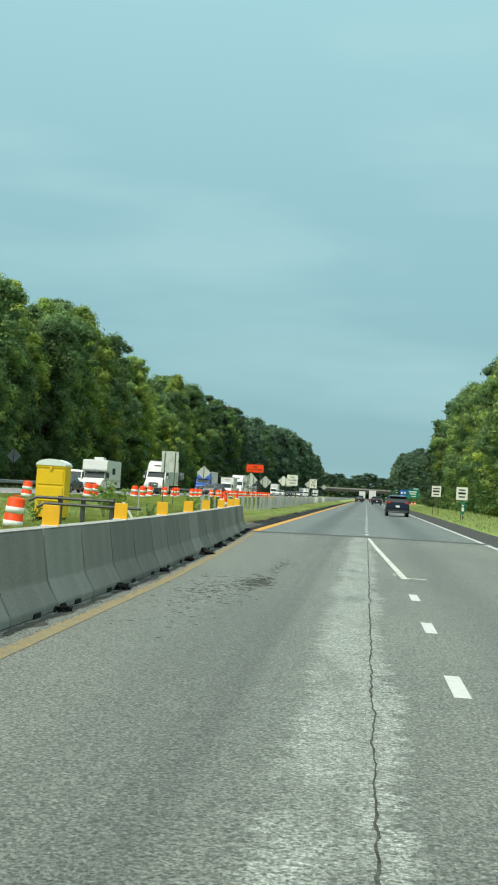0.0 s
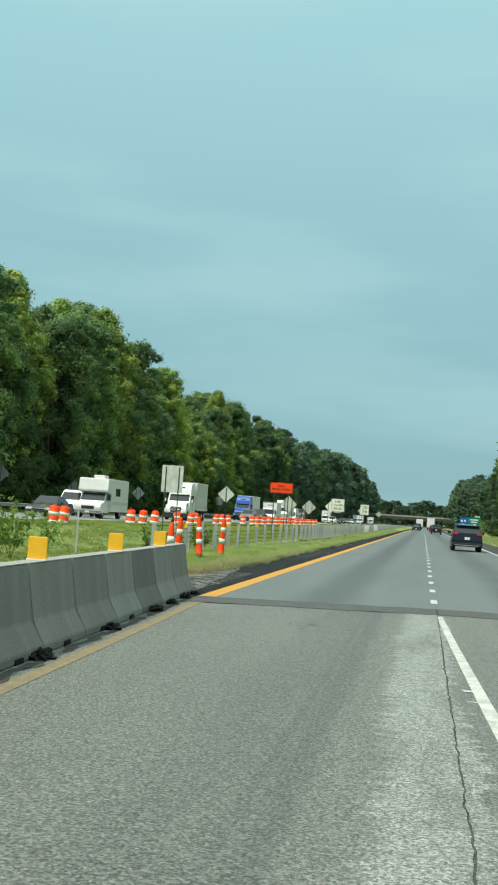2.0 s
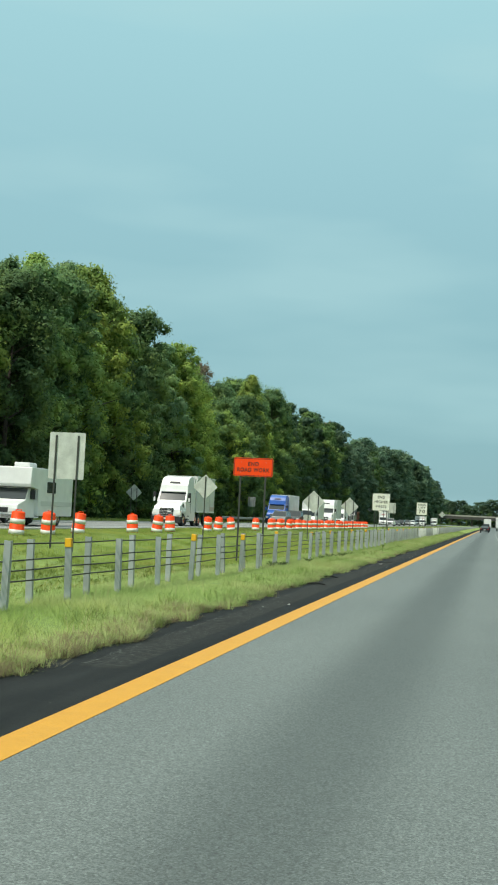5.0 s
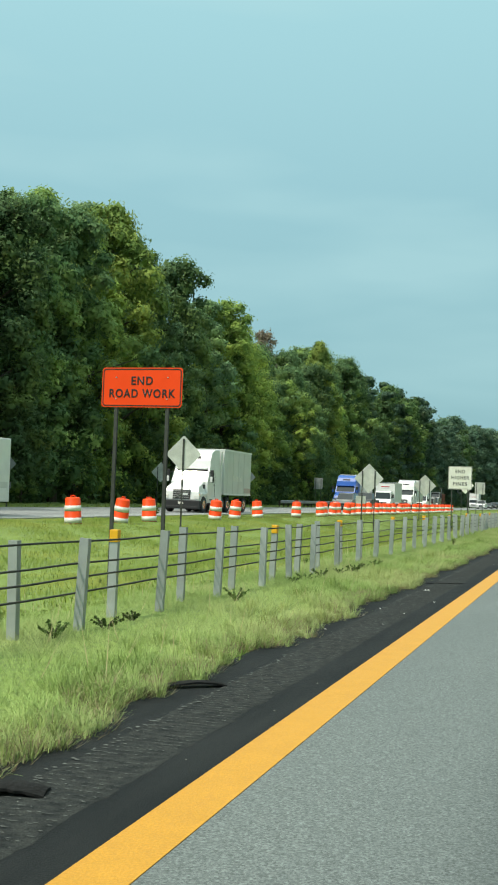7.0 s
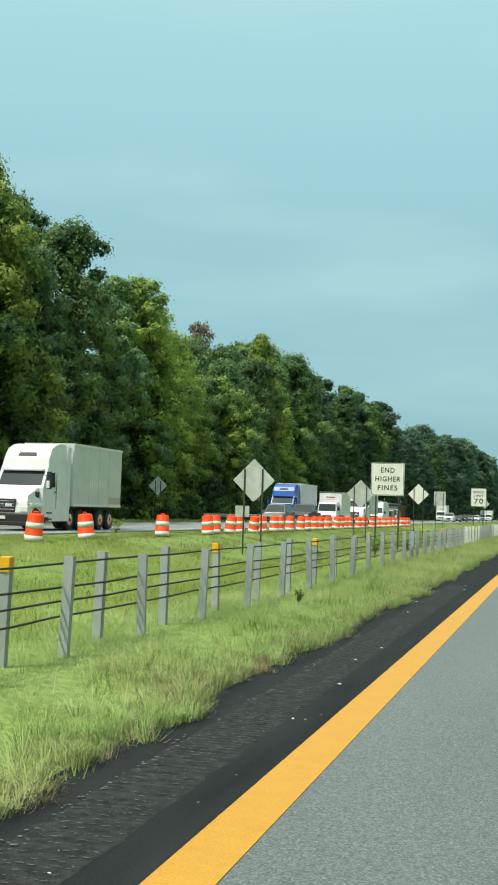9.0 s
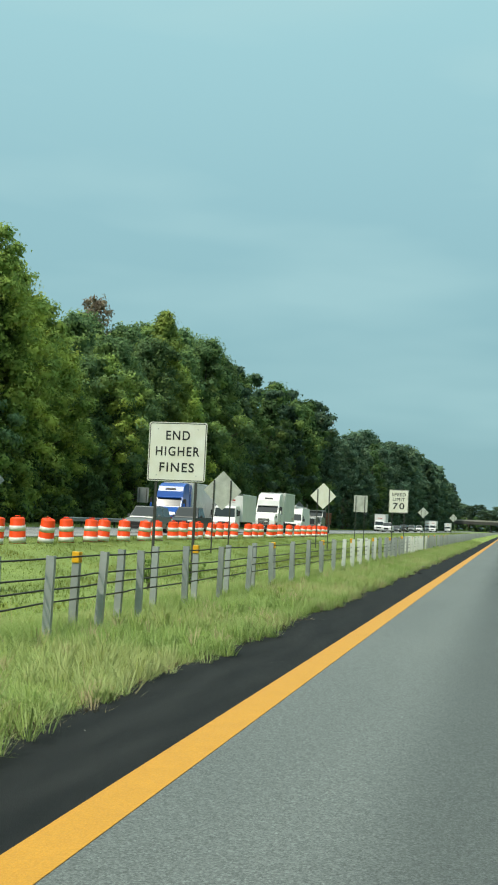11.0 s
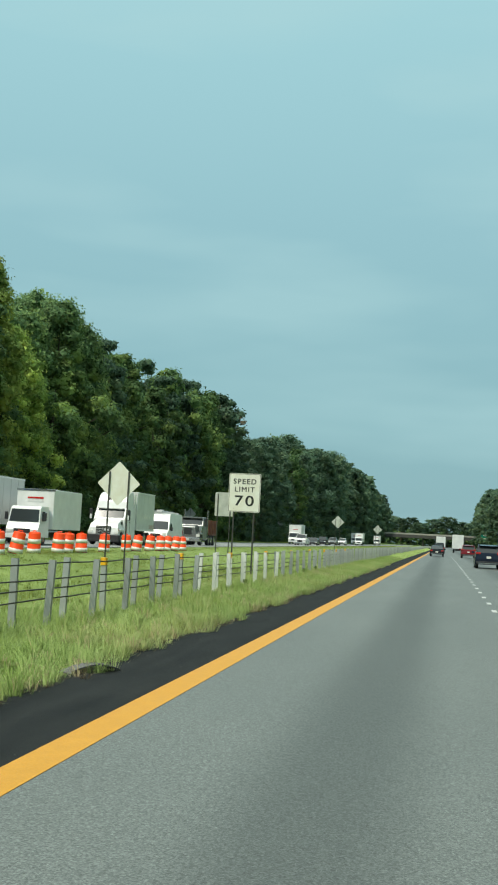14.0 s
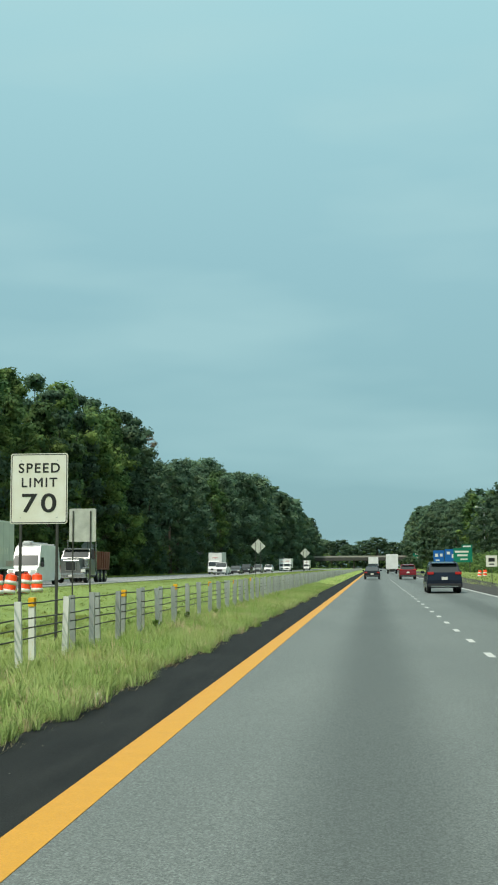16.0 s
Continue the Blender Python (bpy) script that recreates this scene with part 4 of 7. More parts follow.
for k, (x, yy, side) in enumerate(posts_xy[:290]):
    white = any(a <= yy + 46 <= c for a, c in WHITE)
    ob = new("post", post_white if white else post_steel)
    ob.parent = fence
    ob.matrix_basis = pose(x, yy, random.uniform(-0.03, 0.02), random.uniform(-1.5, 1.5), random.uniform(-2.5, 2.5), random.uniform(-6, 6))
    if capped[k]:
        c = new("reflector_cap", cap_mesh)
        c.parent = ob
        tagged(c, "yellow reflective cap")
V = []
for x, yy, side in posts_xy[290:]:
    a, c, z0, z1 = x - 0.05, x + 0.05, -0.4, 0.97
    for q in (((a, yy, z0), (c, yy, z0), (c, yy, z1), (a, yy, z1)), ((c, yy, z0), (c, yy + 0.06, z0), (c, yy + 0.06, z1), (c, yy, z1)),
              ((a, yy + 0.06, z0), (a, yy, z0), (a, yy, z1), (a, yy + 0.06, z1)), ((a, yy, z1), (c, yy, z1), (c, yy + 0.06, z1), (a, yy + 0.06, z1))):
        V.append(q)
far_row = new("far_post_row", quads_mesh("far_post_row", np.array(V), M["galv"]))
far_row.parent = fence
tagged(far_row, kind="stuff")
for z in (0.965, 0.75, 0.62, 0.48):
    bm = bmesh.new()
    pts = []
    for k in range(0, 290):
        x, yy, side = posts_xy[k]
        pts.append((fence_x(yy + 46) + (-0.012 if side > 0 else 0.012), yy, z + 0.006 * math.sin(k * 1.7 + z * 9)))
    pts.append((0, 590, z))
    tube(bm, pts, 0.011, 5)
    part("cable", bm, M["cable"], fence, "dark wire rope")

# ---- trees ----

def leaf_cloud(rng, centres, radii, count, size, flat=0.8):
    """Loose three-cornered leaf sprays on and inside lumpy clumps, and the way out of the clump at each."""
    tris, out = [], []
    for c, r in zip(centres, radii):
        d = rng.normal(size=(count, 3)) + np.array([0, 0, 0.3])
        d /= np.linalg.norm(d, axis=1)[:, None]
        lump = 1 + 0.22 * np.sin(d @ rng.normal(size=3) * 4) + 0.14 * np.sin(d @ rng.normal(size=3) * 9)
        p = np.asarray(c) + d * (r * lump[:, None] * rng.uniform(0.55, 1.08, (count, 1))) * np.array([1, 1, flat])
        nrm = d + rng.normal(size=(count, 3)) * 0.45 + np.array([0, 0, 0.3])
        nrm /= np.linalg.norm(nrm, axis=1)[:, None]
        u = np.cross(nrm, rng.normal(size=(count, 3)))
        u /= np.linalg.norm(u, axis=1)[:, None]
        v = np.cross(nrm, u)
        s = size * rng.uniform(0.55, 1.35, (count, 1))
        tris.append(np.stack([p + u * s * 0.7, p - u * s * 0.4 + v * s * 0.42, p - u * s * 0.4 - v * s * 0.42], axis=1))
        soft = d + rng.normal(size=(count, 3)) * 0.14
        out.append(soft / np.linalg.norm(soft, axis=1)[:, None])
    return np.concatenate(tris), np.concatenate(out)


def tree_proto(name, seed, h, crown_w, base, clumps, leaves, leaf, mat, label, shape="round", limbs=16):
    """A trunk with limbs and a crown of many leaf clumps; the crown spans base * h to h."""
    rng = np.random.default_rng(seed)
    ob = thing(name, (0, 0, 0), label, "tree", "roadside woods")
    bm = bmesh.new()
    lean = rng.uniform(-0.03, 0.03, 2) * h
    trunk = [(lean[0] * k * k, lean[1] * k * k, h * 0.93 * k - 0.4 * (k == 0)) for k in (0, 0.12, 0.3, 0.5, 0.75, 1.0)]
    tube(bm, trunk, [0.018 * h, 0.013 * h, 0.010 * h, 0.008 * h, 0.004 * h, 0.001 * h], 7)
    lobe = rng.uniform(0, 6.28, 6)
    cs, rs = [], []
    for i in range(clumps):
        k = (i + 0.5) / clumps
        q = k ** 0.85
        z = base + (1 - base) * q
        a = i * 2.399 + rng.uniform(-0.5, 0.5)
        # the crown swells and shrinks in boughs round its axis and up its height
        bough = 1 + 0.24 * math.sin(2 * a + lobe[0] + 6 * q) + 0.18 * math.sin(3 * a + lobe[1] - 9 * q) + 0.10 * math.sin(14 * q + lobe[2])
        if shape == "round":
            prof = math.sin(math.pi * min(1, 0.16 + 0.80 * q)) ** 0.6
            r = crown_w * rng.uniform(0.17, 0.30)
        elif shape == "cone":
            prof = max(0.08, 1 - 0.88 * q)
            r = crown_w * rng.uniform(0.15, 0.25) * (0.7 + 0.4 * prof)
        elif shape == "pine":
            # whorls of limbs with gaps between them
            whorl = round(q * 7) / 7
            z = base + (1 - base) * min(1.0, whorl + rng.uniform(-0.06, 0.05))
            prof = 0.45 + 0.75 * math.sin(math.pi * min(1, 0.2 + 0.72 * whorl)) - 0.35 * whorl
            r = crown_w * rng.uniform(0.16, 0.27)
        else:
            prof = 0.8 + 0.15 * math.sin(9 * z + lobe[3]) - 0.62 * max(0, (q - 0.6) / 0.4) ** 1.8
            r = crown_w * rng.uniform(0.17, 0.29)
        rad = max(0.0, crown_w * prof * bough * math.sqrt(rng.uniform(0.22, 1.0)) - 0.35 * r)
        c = (rad * math.cos(a) + lean[0] * z * z, rad * math.sin(a) + lean[1] * z * z, z * h - r * 0.7)
        cs.append(c)
        rs.append(r)
        if i % max(1, clumps // limbs) == 0:
            zt = max(0.1 * h, c[2] - (0.2 if shape == "pine" else 0.45) * rad)
            tube(bm, [(lean[0] * z * z, lean[1] * z * z, zt), (c[0] * 0.55, c[1] * 0.55, zt + 0.5 * (c[2] - zt) + 0.2), c], [0.0045 * h, 0.003 * h, 0.001 * h], 5)
    part("trunk", bm, M["bark"], ob)
    q, soft = leaf_cloud(rng, cs, rs, leaves, leaf, 0.62 if shape == "pine" else 0.8)
    soft = soft + 0.3 * np.stack([q[:, 0, 0] / crown_w, q[:, 0, 1] / crown_w, (q[:, 0, 2] - 0.6 * h) / (0.4 * h)], axis=1)
    # the shaded inner foliage of each clump, fewer and larger sprays
    hq, hs = leaf_cloud(rng, cs, [0.6 * r for r in rs], max(8, leaves // 5), 1.9 * leaf)
    q, soft = np.concatenate([q, hq]), np.concatenate([soft, hs])
    soft /= np.linalg.norm(soft, axis=1)[:, None]
    crown = new("crown", quads_mesh("crown", q, mat, 3, soft))
    crown.parent = ob
    return ob


near_protos = [
    tree_proto("oak_tree", 1, 22, 4.8, 0.08, 125, 190, 0.25, M["leaf_a"], "tall dark green oak at the wood's edge"),
    tree_proto("oak_tree", 2, 22, 5.4, 0.05, 135, 190, 0.26, M["leaf_a"], "broad dark green oak at the wood's edge"),
    tree_proto("poplar_tree", 3, 22, 4.2, 0.08, 125, 185, 0.25, M["leaf_b"], "tall yellow-green hardwood tree", "column"),
    tree_proto("sweetgum_tree", 4, 22, 4.8, 0.05, 125, 185, 0.25, M["leaf_b"], "yellow-green hardwood tree with a domed crown"),
    tree_proto("pine_tree", 5, 22, 4.3, 0.22, 120, 200, 0.22, M["leaf_c"], "dark green pine with a loose crown", "pine"),
]
# distant trees, mostly in the leaves with haze put into their colour
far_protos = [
    tree_proto("oak_tree", 11, 22, 5.4, 0.04, 62, 85, 0.45, M["leaf_haze"], "dark green oak in the distant wood", limbs=6),
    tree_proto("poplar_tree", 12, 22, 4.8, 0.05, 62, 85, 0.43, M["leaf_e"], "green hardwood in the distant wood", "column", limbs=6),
    tree_proto("pine_tree", 13, 22, 4.6, 0.10, 60, 85, 0.42, M["leaf_haze"], "dark green pine in the distant wood", limbs=6),
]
# inner and farther trees, their dimness and haze put into the leaf colours
mid_protos = [
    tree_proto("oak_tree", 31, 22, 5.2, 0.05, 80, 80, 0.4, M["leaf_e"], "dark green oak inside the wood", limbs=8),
    tree_proto("pine_tree", 33, 22, 4.4, 0.15, 80, 80, 0.37, M["leaf_haze"], "dark green pine inside the wood", "pine", limbs=8),
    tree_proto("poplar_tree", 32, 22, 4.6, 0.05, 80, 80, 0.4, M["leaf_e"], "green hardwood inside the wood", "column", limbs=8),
]
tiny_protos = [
    tree_proto("oak_tree", 41, 22, 5.4, 0.04, 40, 26, 0.95, M["leaf_haze"], "dark green oak far down the highway", limbs=5),
    tree_proto("pine_tree", 43, 22, 4.6, 0.10, 40, 26, 0.9, M["leaf_haze"], "dark green pine far down the highway", limbs=5),
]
brown = tree_proto("dying_tree", 21, 22, 3.6, 0.5, 70, 44, 0.3, M["leaf_d"], "sparse browning tree above the wood", limbs=30)
rt = random.Random(4)
used = set()


def plant(proto, x, y, h, spread=1.0):
    s = h / 22.0
    z = ground_z(x) - 0.1
    m = pose(x, y, z, 0, 0, rt.uniform(0, 360)) @ Matrix.Diagonal((s * spread, s * spread, s, 1))
    if proto.name in used:
        o = copy_thing(proto, Matrix.Identity(4))
    else:
        used.add(proto.name)
        o = proto
    o.matrix_basis = m
    return o


def left_height(y):
    """Height of the left wood's edge along the road."""
    return float(np.interp(y, (60, 200, 280), (1.07, 1.06, 1.03))) * float(np.interp(y, (60, 118, 141, 148, 151, 155, 160, 170, 178, 187, 196, 208, 224, 251, 262, 282, 298, 328, 352, 376, 401, 476, 604, 640, 850),
                                  (20.5, 22.3, 23.4, 24.0, 26.6, 25.2, 24.6, 26.0, 25.2, 22.4, 20.6, 18.8, 21.4, 27.0, 25.6, 24.6, 26.6, 27.4, 24.0, 22.4, 21.1, 29.8, 32.6, 34.4, 32)))


def edge_kinds(y):
    """Which of the near trees stand at the wood's edge along the road."""
    for until, kinds in ((137, (0, 2, 1, 0)), (156, (2, 0, 2)), (162, (3,)), (183, (4, 4, 0)), (194, (3, 2)), (206, (0, 1, 3)), (214, (3, 0)), (228, (1, 0)), (241, (3, 2)), (262, (0, 1)), (999, (0, 4, 1, 4, 0))):
        if y < until:
            return kinds


far_left = [mid_protos[i] for i in (0, 2, 2, 2, 1)]
y = 40.0
k = 0
while y < 335:
    x = -37.5 + rt.uniform(-1.5, 1.2)
    close = 112 < y < 262
    row = near_protos if close else far_left
    kind = rt.choice(edge_kinds(y))
    plant(row[kind], x, y, left_height(y) * rt.uniform(0.74, 0.93) * (1.12 if kind in (2, 3) else 1.0), rt.uniform(0.9, 1.12))
    if k % 2 == 0 and not close:
        plant(mid_protos[rt.choice((0, 0, 1, 1, 2))], x - rt.uniform(5, 9), y + rt.uniform(-2, 2), left_height(y) * rt.uniform(0.97, 1.04))
    if k % 2 == 1:
        plant(mid_protos[rt.choice((0, 2))], x + rt.uniform(1.2, 2.4), y + rt.uniform(1, 3), rt.uniform(6, 11), 1.2)
    y += rt.uniform(4.8, 6.6)
    k += 1
for y2, kind, up in ((116, 0, 1.0), (127, 1, 1.02), (138, 0, 0.98), (147, 1, 0.95), (154, 2, 0.97), (159, 0, 0.98), (163, 4, 1.02), (169, 4, 1.04), (174, 4, 0.98),
                     (199, 0, 1.0), (210, 0, 0.92), (219, 1, 1.0), (227, 0, 1.02), (234, 1, 0.95), (243, 1, 0.95), (254, 1, 0.95), (260, 1, 1.0)):
    plant(near_protos[kind], -43.5 + rt.uniform(-1.5, 1.5), y2, left_height(y2) * up, 1.15 if kind == 2 else 1.0)
# bright hardwoods standing out at the edge
for x2, y2, h2 in ((-37.0, 186.5, 22.6), (-37.5, 192.0, 21.4), (-36.2, 213.0, 16.5), (-37.0, 238.0, 19.5)):
    plant(near_protos[3], x2, y2, h2, 0.95)
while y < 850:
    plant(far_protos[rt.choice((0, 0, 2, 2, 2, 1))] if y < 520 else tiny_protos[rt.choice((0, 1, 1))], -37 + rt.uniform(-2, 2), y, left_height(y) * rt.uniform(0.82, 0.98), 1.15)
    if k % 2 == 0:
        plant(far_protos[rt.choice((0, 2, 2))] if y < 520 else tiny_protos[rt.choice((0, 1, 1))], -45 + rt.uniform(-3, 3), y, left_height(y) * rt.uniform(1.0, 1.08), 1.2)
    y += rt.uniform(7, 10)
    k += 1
plant(brown, -46, 232, 26.2, 0.8)
plant(brown, -44, 372, 29)
# right wood


def right_height(y):
    return 1.10 * float(np.interp(y, (40, 156, 163, 241, 287, 355, 377, 443, 621, 746, 900), (20, 21.4, 20.2, 22.6, 20.6, 17.0, 15, 18.5, 24, 31, 30)))


y = 56.0
k = 0
while y < 880:
    near = 118 < y < 215
    pr = near_protos if near else far_protos if y < 480 else tiny_protos * 2
    x = 21.0 + rt.uniform(-1.0, 1.5) + min(2.5, max(0, (y - 220) * 0.02)) + float(np.interp(y, (290, 345, 440, 480, 600, 700), (0, 3.5, 3.5, 1, 2, 3.5)))
    plant(pr[rt.choice((1, 0, 3)) if near else rt.choice((0, 2, 2, 1) if y < 480 else (0, 1))], x, y, right_height(y) * rt.uniform(0.8, 0.97), 1.0 if near else 1.15)
    if k % 2 == 0:
        plant(pr[rt.choice((0, 1))], x + rt.uniform(6, 9), y, right_height(y) * rt.uniform(0.98, 1.06), 1.1)
    y += rt.uniform(5.5, 7.5) if near else rt.uniform(8, 12)
    k += 1
# wood beyond the overpass
for k in range(46):
    plant(far_protos[rt.choice((0, 2))], -115 + k * 5.4 + rt.uniform(-2, 2), 1010 + rt.uniform(-20, 30) + abs(k - 23) * 1.5, rt.uniform(17, 24), 2.1)

# dark undergrowth closing the foot of both woods, its dimness put into the leaf colour
rng = np.random.default_rng(8)
for nm, x0, x1, y0, y1, n, hz in (("undergrowth_left", -42, -34.5, 90, 620, 4200, 5.0), ("undergrowth_right", 17.6, 22, 110, 620, 2200, 3.4), ("thicket_left", -50, -44, 95, 420, 1500, 13.0), ("far_thicket", -110, 120, 990, 1040, 1000, 12.0)):
    yy = rng.uniform(y0, y1, n)
    cs = np.stack([rng.uniform(x0, x1, n) + (np.minimum(4, np.maximum(0, (yy - 200) * 0.03)) if x0 > 0 else 0), yy, 0.3 + hz * rng.uniform(0.02, 1, n) ** 1.5], axis=1)
    q, soft = leaf_cloud(rng, cs, rng.uniform(0.5, 1.1, n) * (1.7 if hz > 10 else 1), 26, 0.9 if hz > 10 else 0.42)
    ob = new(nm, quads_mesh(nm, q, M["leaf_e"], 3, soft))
    tagged(ob, "dark green undergrowth and saplings along the wood", "undergrowth", kind="stuff")

# ---- grass ----

def blades(name, n, region, hgt, wid, mat, label, seed, dens=None, lay=(0.1, 0.65)):
    """Many single grass blades in a region (x0, x1, y0, y1), each a bent tapering strip."""
    rng = np.random.default_rng(seed)
    x = rng.uniform(region[0], region[1], n)
    y = rng.uniform(region[2], region[3], n)
    if dens is not None:
        keep = dens(x, y, rng)
        x, y = x[keep], y[keep]
        n = len(x)
    zs = np.interp(x, [-18.4, -14.7, -9, -4.6, -3.3, -2.5, -1.7, -1.2, 9.3, 13, 30], [0.27, 0.25, -0.27, -0.04, 0.14, 0.13, 0.03, -0.02, -0.04, -0.15, 0.6])
    clump = 0.55 * np.sin(x * 4.1 + 2 * np.sin(y * 1.3)) * np.sin(y * 2.9 + 2 * np.sin(x * 2.3)) + 0.45 * np.sin(y * 0.83 + x * 1.7 + np.sin(y * 0.31) * 3)
    h = hgt * rng.uniform(0.45, 1.15, n) * (1 + 0.55 * clump)
    a = rng.uniform(0, 2 * math.pi, n)
    lean = rng.uniform(lay[0], lay[1], n) * h
    la = rng.uniform(0, 2 * math.pi, n)
    w = wid * rng.uniform(0.6, 1.3, n)
    ux, uy = np.cos(a) * w, np.sin(a) * w
    tx, ty = np.cos(la) * lean, np.sin(la) * lean
    z0 = zs - 0.03
    def P(px, py, pz):
        return np.stack([px, py, pz], axis=1)
    b0, b1 = P(x - ux, y - uy, z0), P(x + ux, y + uy, z0)
    tip = P(x + tx, y + ty, z0 + h)
    away = (np.cross(b1 - b0, tip - b0) @ np.array([1, -0.6, 0.9])) < 0
    b0[away], b1[away] = b1[away].copy(), b0[away].copy()
    soft = rng.normal(size=(n, 3)) * 0.18 + np.stack([0.5 * tx / h, 0.5 * ty / h, np.full(n, 1.1)], axis=1)
    soft /= np.linalg.norm(soft, axis=1)[:, None]
    ob = new(name, quads_mesh(name, np.stack([b0, b1, tip], axis=1), mat, 3, soft))
    return tagged(ob, label, "grass", kind="stuff")


def tufts(name, places, per, hgt, wid, mat, label, seed, droop=1.25, reach=1.05):
    """Fans of arching blades, each of two joined pieces, rising from the given (x, y) places."""
    rng = np.random.default_rng(seed)
    c = np.repeat(np.asarray(places), per, axis=0)
    n = len(c)
    size = np.repeat(rng.uniform(0.55, 1.25, len(places)), per) * hgt
    a = rng.uniform(0, 2 * math.pi, n)
    out = np.stack([np.cos(a), np.sin(a)], axis=1)
    foot = c + out * (rng.uniform(0, 0.06, (n, 1)))
    z0 = np.interp(foot[:, 0], [-4.6, -3.3, -2.5, -1.7, -1.2], [-0.04, 0.14, 0.13, 0.03, -0.01]) - 0.02
    h = size * rng.uniform(0.6, 1.1, n)
    r = reach * h * rng.uniform(0.3, 1.2, n)
    mid = foot + out * (0.45 * r)[:, None]
    tip = foot + out * r[:, None] * 1.15
    w = wid * rng.uniform(0.6, 1.3, n)
    side = np.stack([-out[:, 1], out[:, 0]], axis=1) * w[:, None]
    zm, zt = z0 + 0.72 * h, z0 + h * (1 - 0.32 * droop * rng.uniform(0, 1, n))
    def P(xy, z):
        return np.concatenate([xy, z[:, None]], axis=1)
    q = np.stack([P(foot - side, z0), P(foot + side, z0), P(mid + side * 0.8, zm)], axis=1)
    q2 = np.stack([P(foot - side, z0), P(mid + side * 0.8, zm), P(mid - side * 0.8, zm)], axis=1)
    q3 = np.stack([P(mid - side * 0.8, zm), P(mid + side * 0.8, zm), P(tip, zt)], axis=1)
    def turned(v):
        away = (np.cross(v[:, 1] - v[:, 0], v[:, 2] - v[:, 0]) @ np.array([1, -0.6, 0.9])) < 0
        v[away] = v[away][:, ::-1]
        return v
    q, q2, q3 = turned(q), turned(q2), turned(q3)
    soft = np.concatenate([out * 0.3, np.full((n, 1), 1.0)], axis=1) + rng.normal(size=(n, 3)) * 0.2
    soft /= np.linalg.norm(soft, axis=1)[:, None]
    ob = new(name, quads_mesh(name, np.concatenate([q, q2, q3]), mat, 3, np.concatenate([soft, soft, soft])))
    return tagged(ob, label, "grass", kind="stuff")


def edge_line(y):
    """Where the grass meets the black shoulder: scalloped, with a few bites."""
    return -1.24 - 0.07 * np.sin(y * 0.9) - 0.07 * np.sin(y * 2.3 + 1) - 0.07 * np.sin(y * 6.1 + 2 * np.sin(y * 1.7)) - 0.04 * np.sin(y * 17 + 3 * np.sin(y * 2.9)) - np.maximum(0, (50 - y) * 0.07) - np.interp(y, (50, 60, 104, 116), (0, 0.09, 0.09, 0))


def near_edge(x, y, rng):
    return (x < edge_line(y)) & (rng.uniform(0, 1, len(x)) < np.clip(1.25 - 0.12 * (-x - 1.4), 0.5, 1))


def scatter(n, y0, y1, deep, seed, bunch=0.0):
    """Places along the grass edge, up to deep metres in, thinned into bunches."""
    rng = np.random.default_rng(seed)
    y = rng.uniform(y0, y1, n)
    x = edge_line(y) - deep * rng.uniform(0, 1, n) ** 1.4
    keep = np.sin(y * 2.1 + 2 * np.sin(y * 0.57 + seed)) + 0.8 * np.sin(y * 5.3 + x * 3 + seed) > bunch
    return np.stack([x[keep], y[keep]], axis=1)


blades("long_grass", 60000, (-4.6, -1.28, 42, 64), 0.15, 0.0045, M["grass_low"], "long uncut pale green grass along the shoulder", 3, near_edge, (0.3, 1.2))
blades("long_grass", 290000, (-4.6, -1.16, 62, 114), 0.11, 0.0034, M["grass"], "soft pale green grass along the shoulder", 14, near_edge, (0.35, 1.5))
blades("long_grass", 110000, (-4.6, -1.28, 112, 150), 0.17, 0.0042, M["grass"], "soft pale green grass along the shoulder", 15, near_edge, (0.35, 1.4))
blades("long_grass", 70000, (-4.6, -1.28, 112, 150), 0.15, 0.004, M["grass_low"], "green undergrass along the shoulder", 16, near_edge, (0.2, 1.0))
blades("long_grass", 90000, (-4.8, -1.28, 150, 250), 0.18, 0.0065, M["grass"], "soft pale green grass along the shoulder", 13, near_edge, (0.3, 1.4))
blades("long_grass", 80000, (-4.8, -1.28, 150, 250), 0.16, 0.006, M["grass_low"], "green undergrass along the shoulder", 17, near_edge, (0.2, 1.0))
blades("long_grass", 60000, (-5.2, -1.3, 250, 520), 0.22, 0.028, M["grass"], "long uncut pale green grass along the shoulder", 4)
tufts("dry_tufts", scatter(1300, 43, 66, 0.45, 58, -0.9), 18, 0.15, 0.0035, M["straw"], "pale dry grass along the shoulder past the barrier", 58, 1.5, 1.3)
tufts("grass_tufts", scatter(2600, 50, 114, 0.6, 51, -1.1), 26, 0.17, 0.0026, M["grass"], "tall pale grass tufts leaning over the shoulder's edge", 51)
tufts("grass_tufts", scatter(1200, 50, 114, 0.9, 52, -0.2), 22, 0.18, 0.0026, M["grass_low"], "tall green grass tufts along the shoulder's edge", 52)
tufts("dead_tufts", scatter(900, 50, 215, 0.12, 57, -0.6), 18, 0.09, 0.003, M["dead_grass"], "brown dead tufts at the shoulder's edge", 57, 1.6, 1.4)
tufts("dry_tufts", scatter(1000, 50, 114, 0.35, 53, -0.4), 20, 0.14, 0.0022, M["straw"], "dry straw-coloured tufts along the shoulder's edge", 53, 1.4, 0.9)
tufts("grass_tufts", scatter(2600, 112, 215, 1.0, 54, -0.9), 18, 0.24, 0.0038, M["grass"], "tall pale grass tufts leaning over the shoulder's edge", 54)
tufts("grass_tufts", scatter(1600, 112, 215, 1.6, 55, -0.2), 18, 0.27, 0.0038, M["grass_low"], "tall green grass tufts along the shoulder's edge", 55)
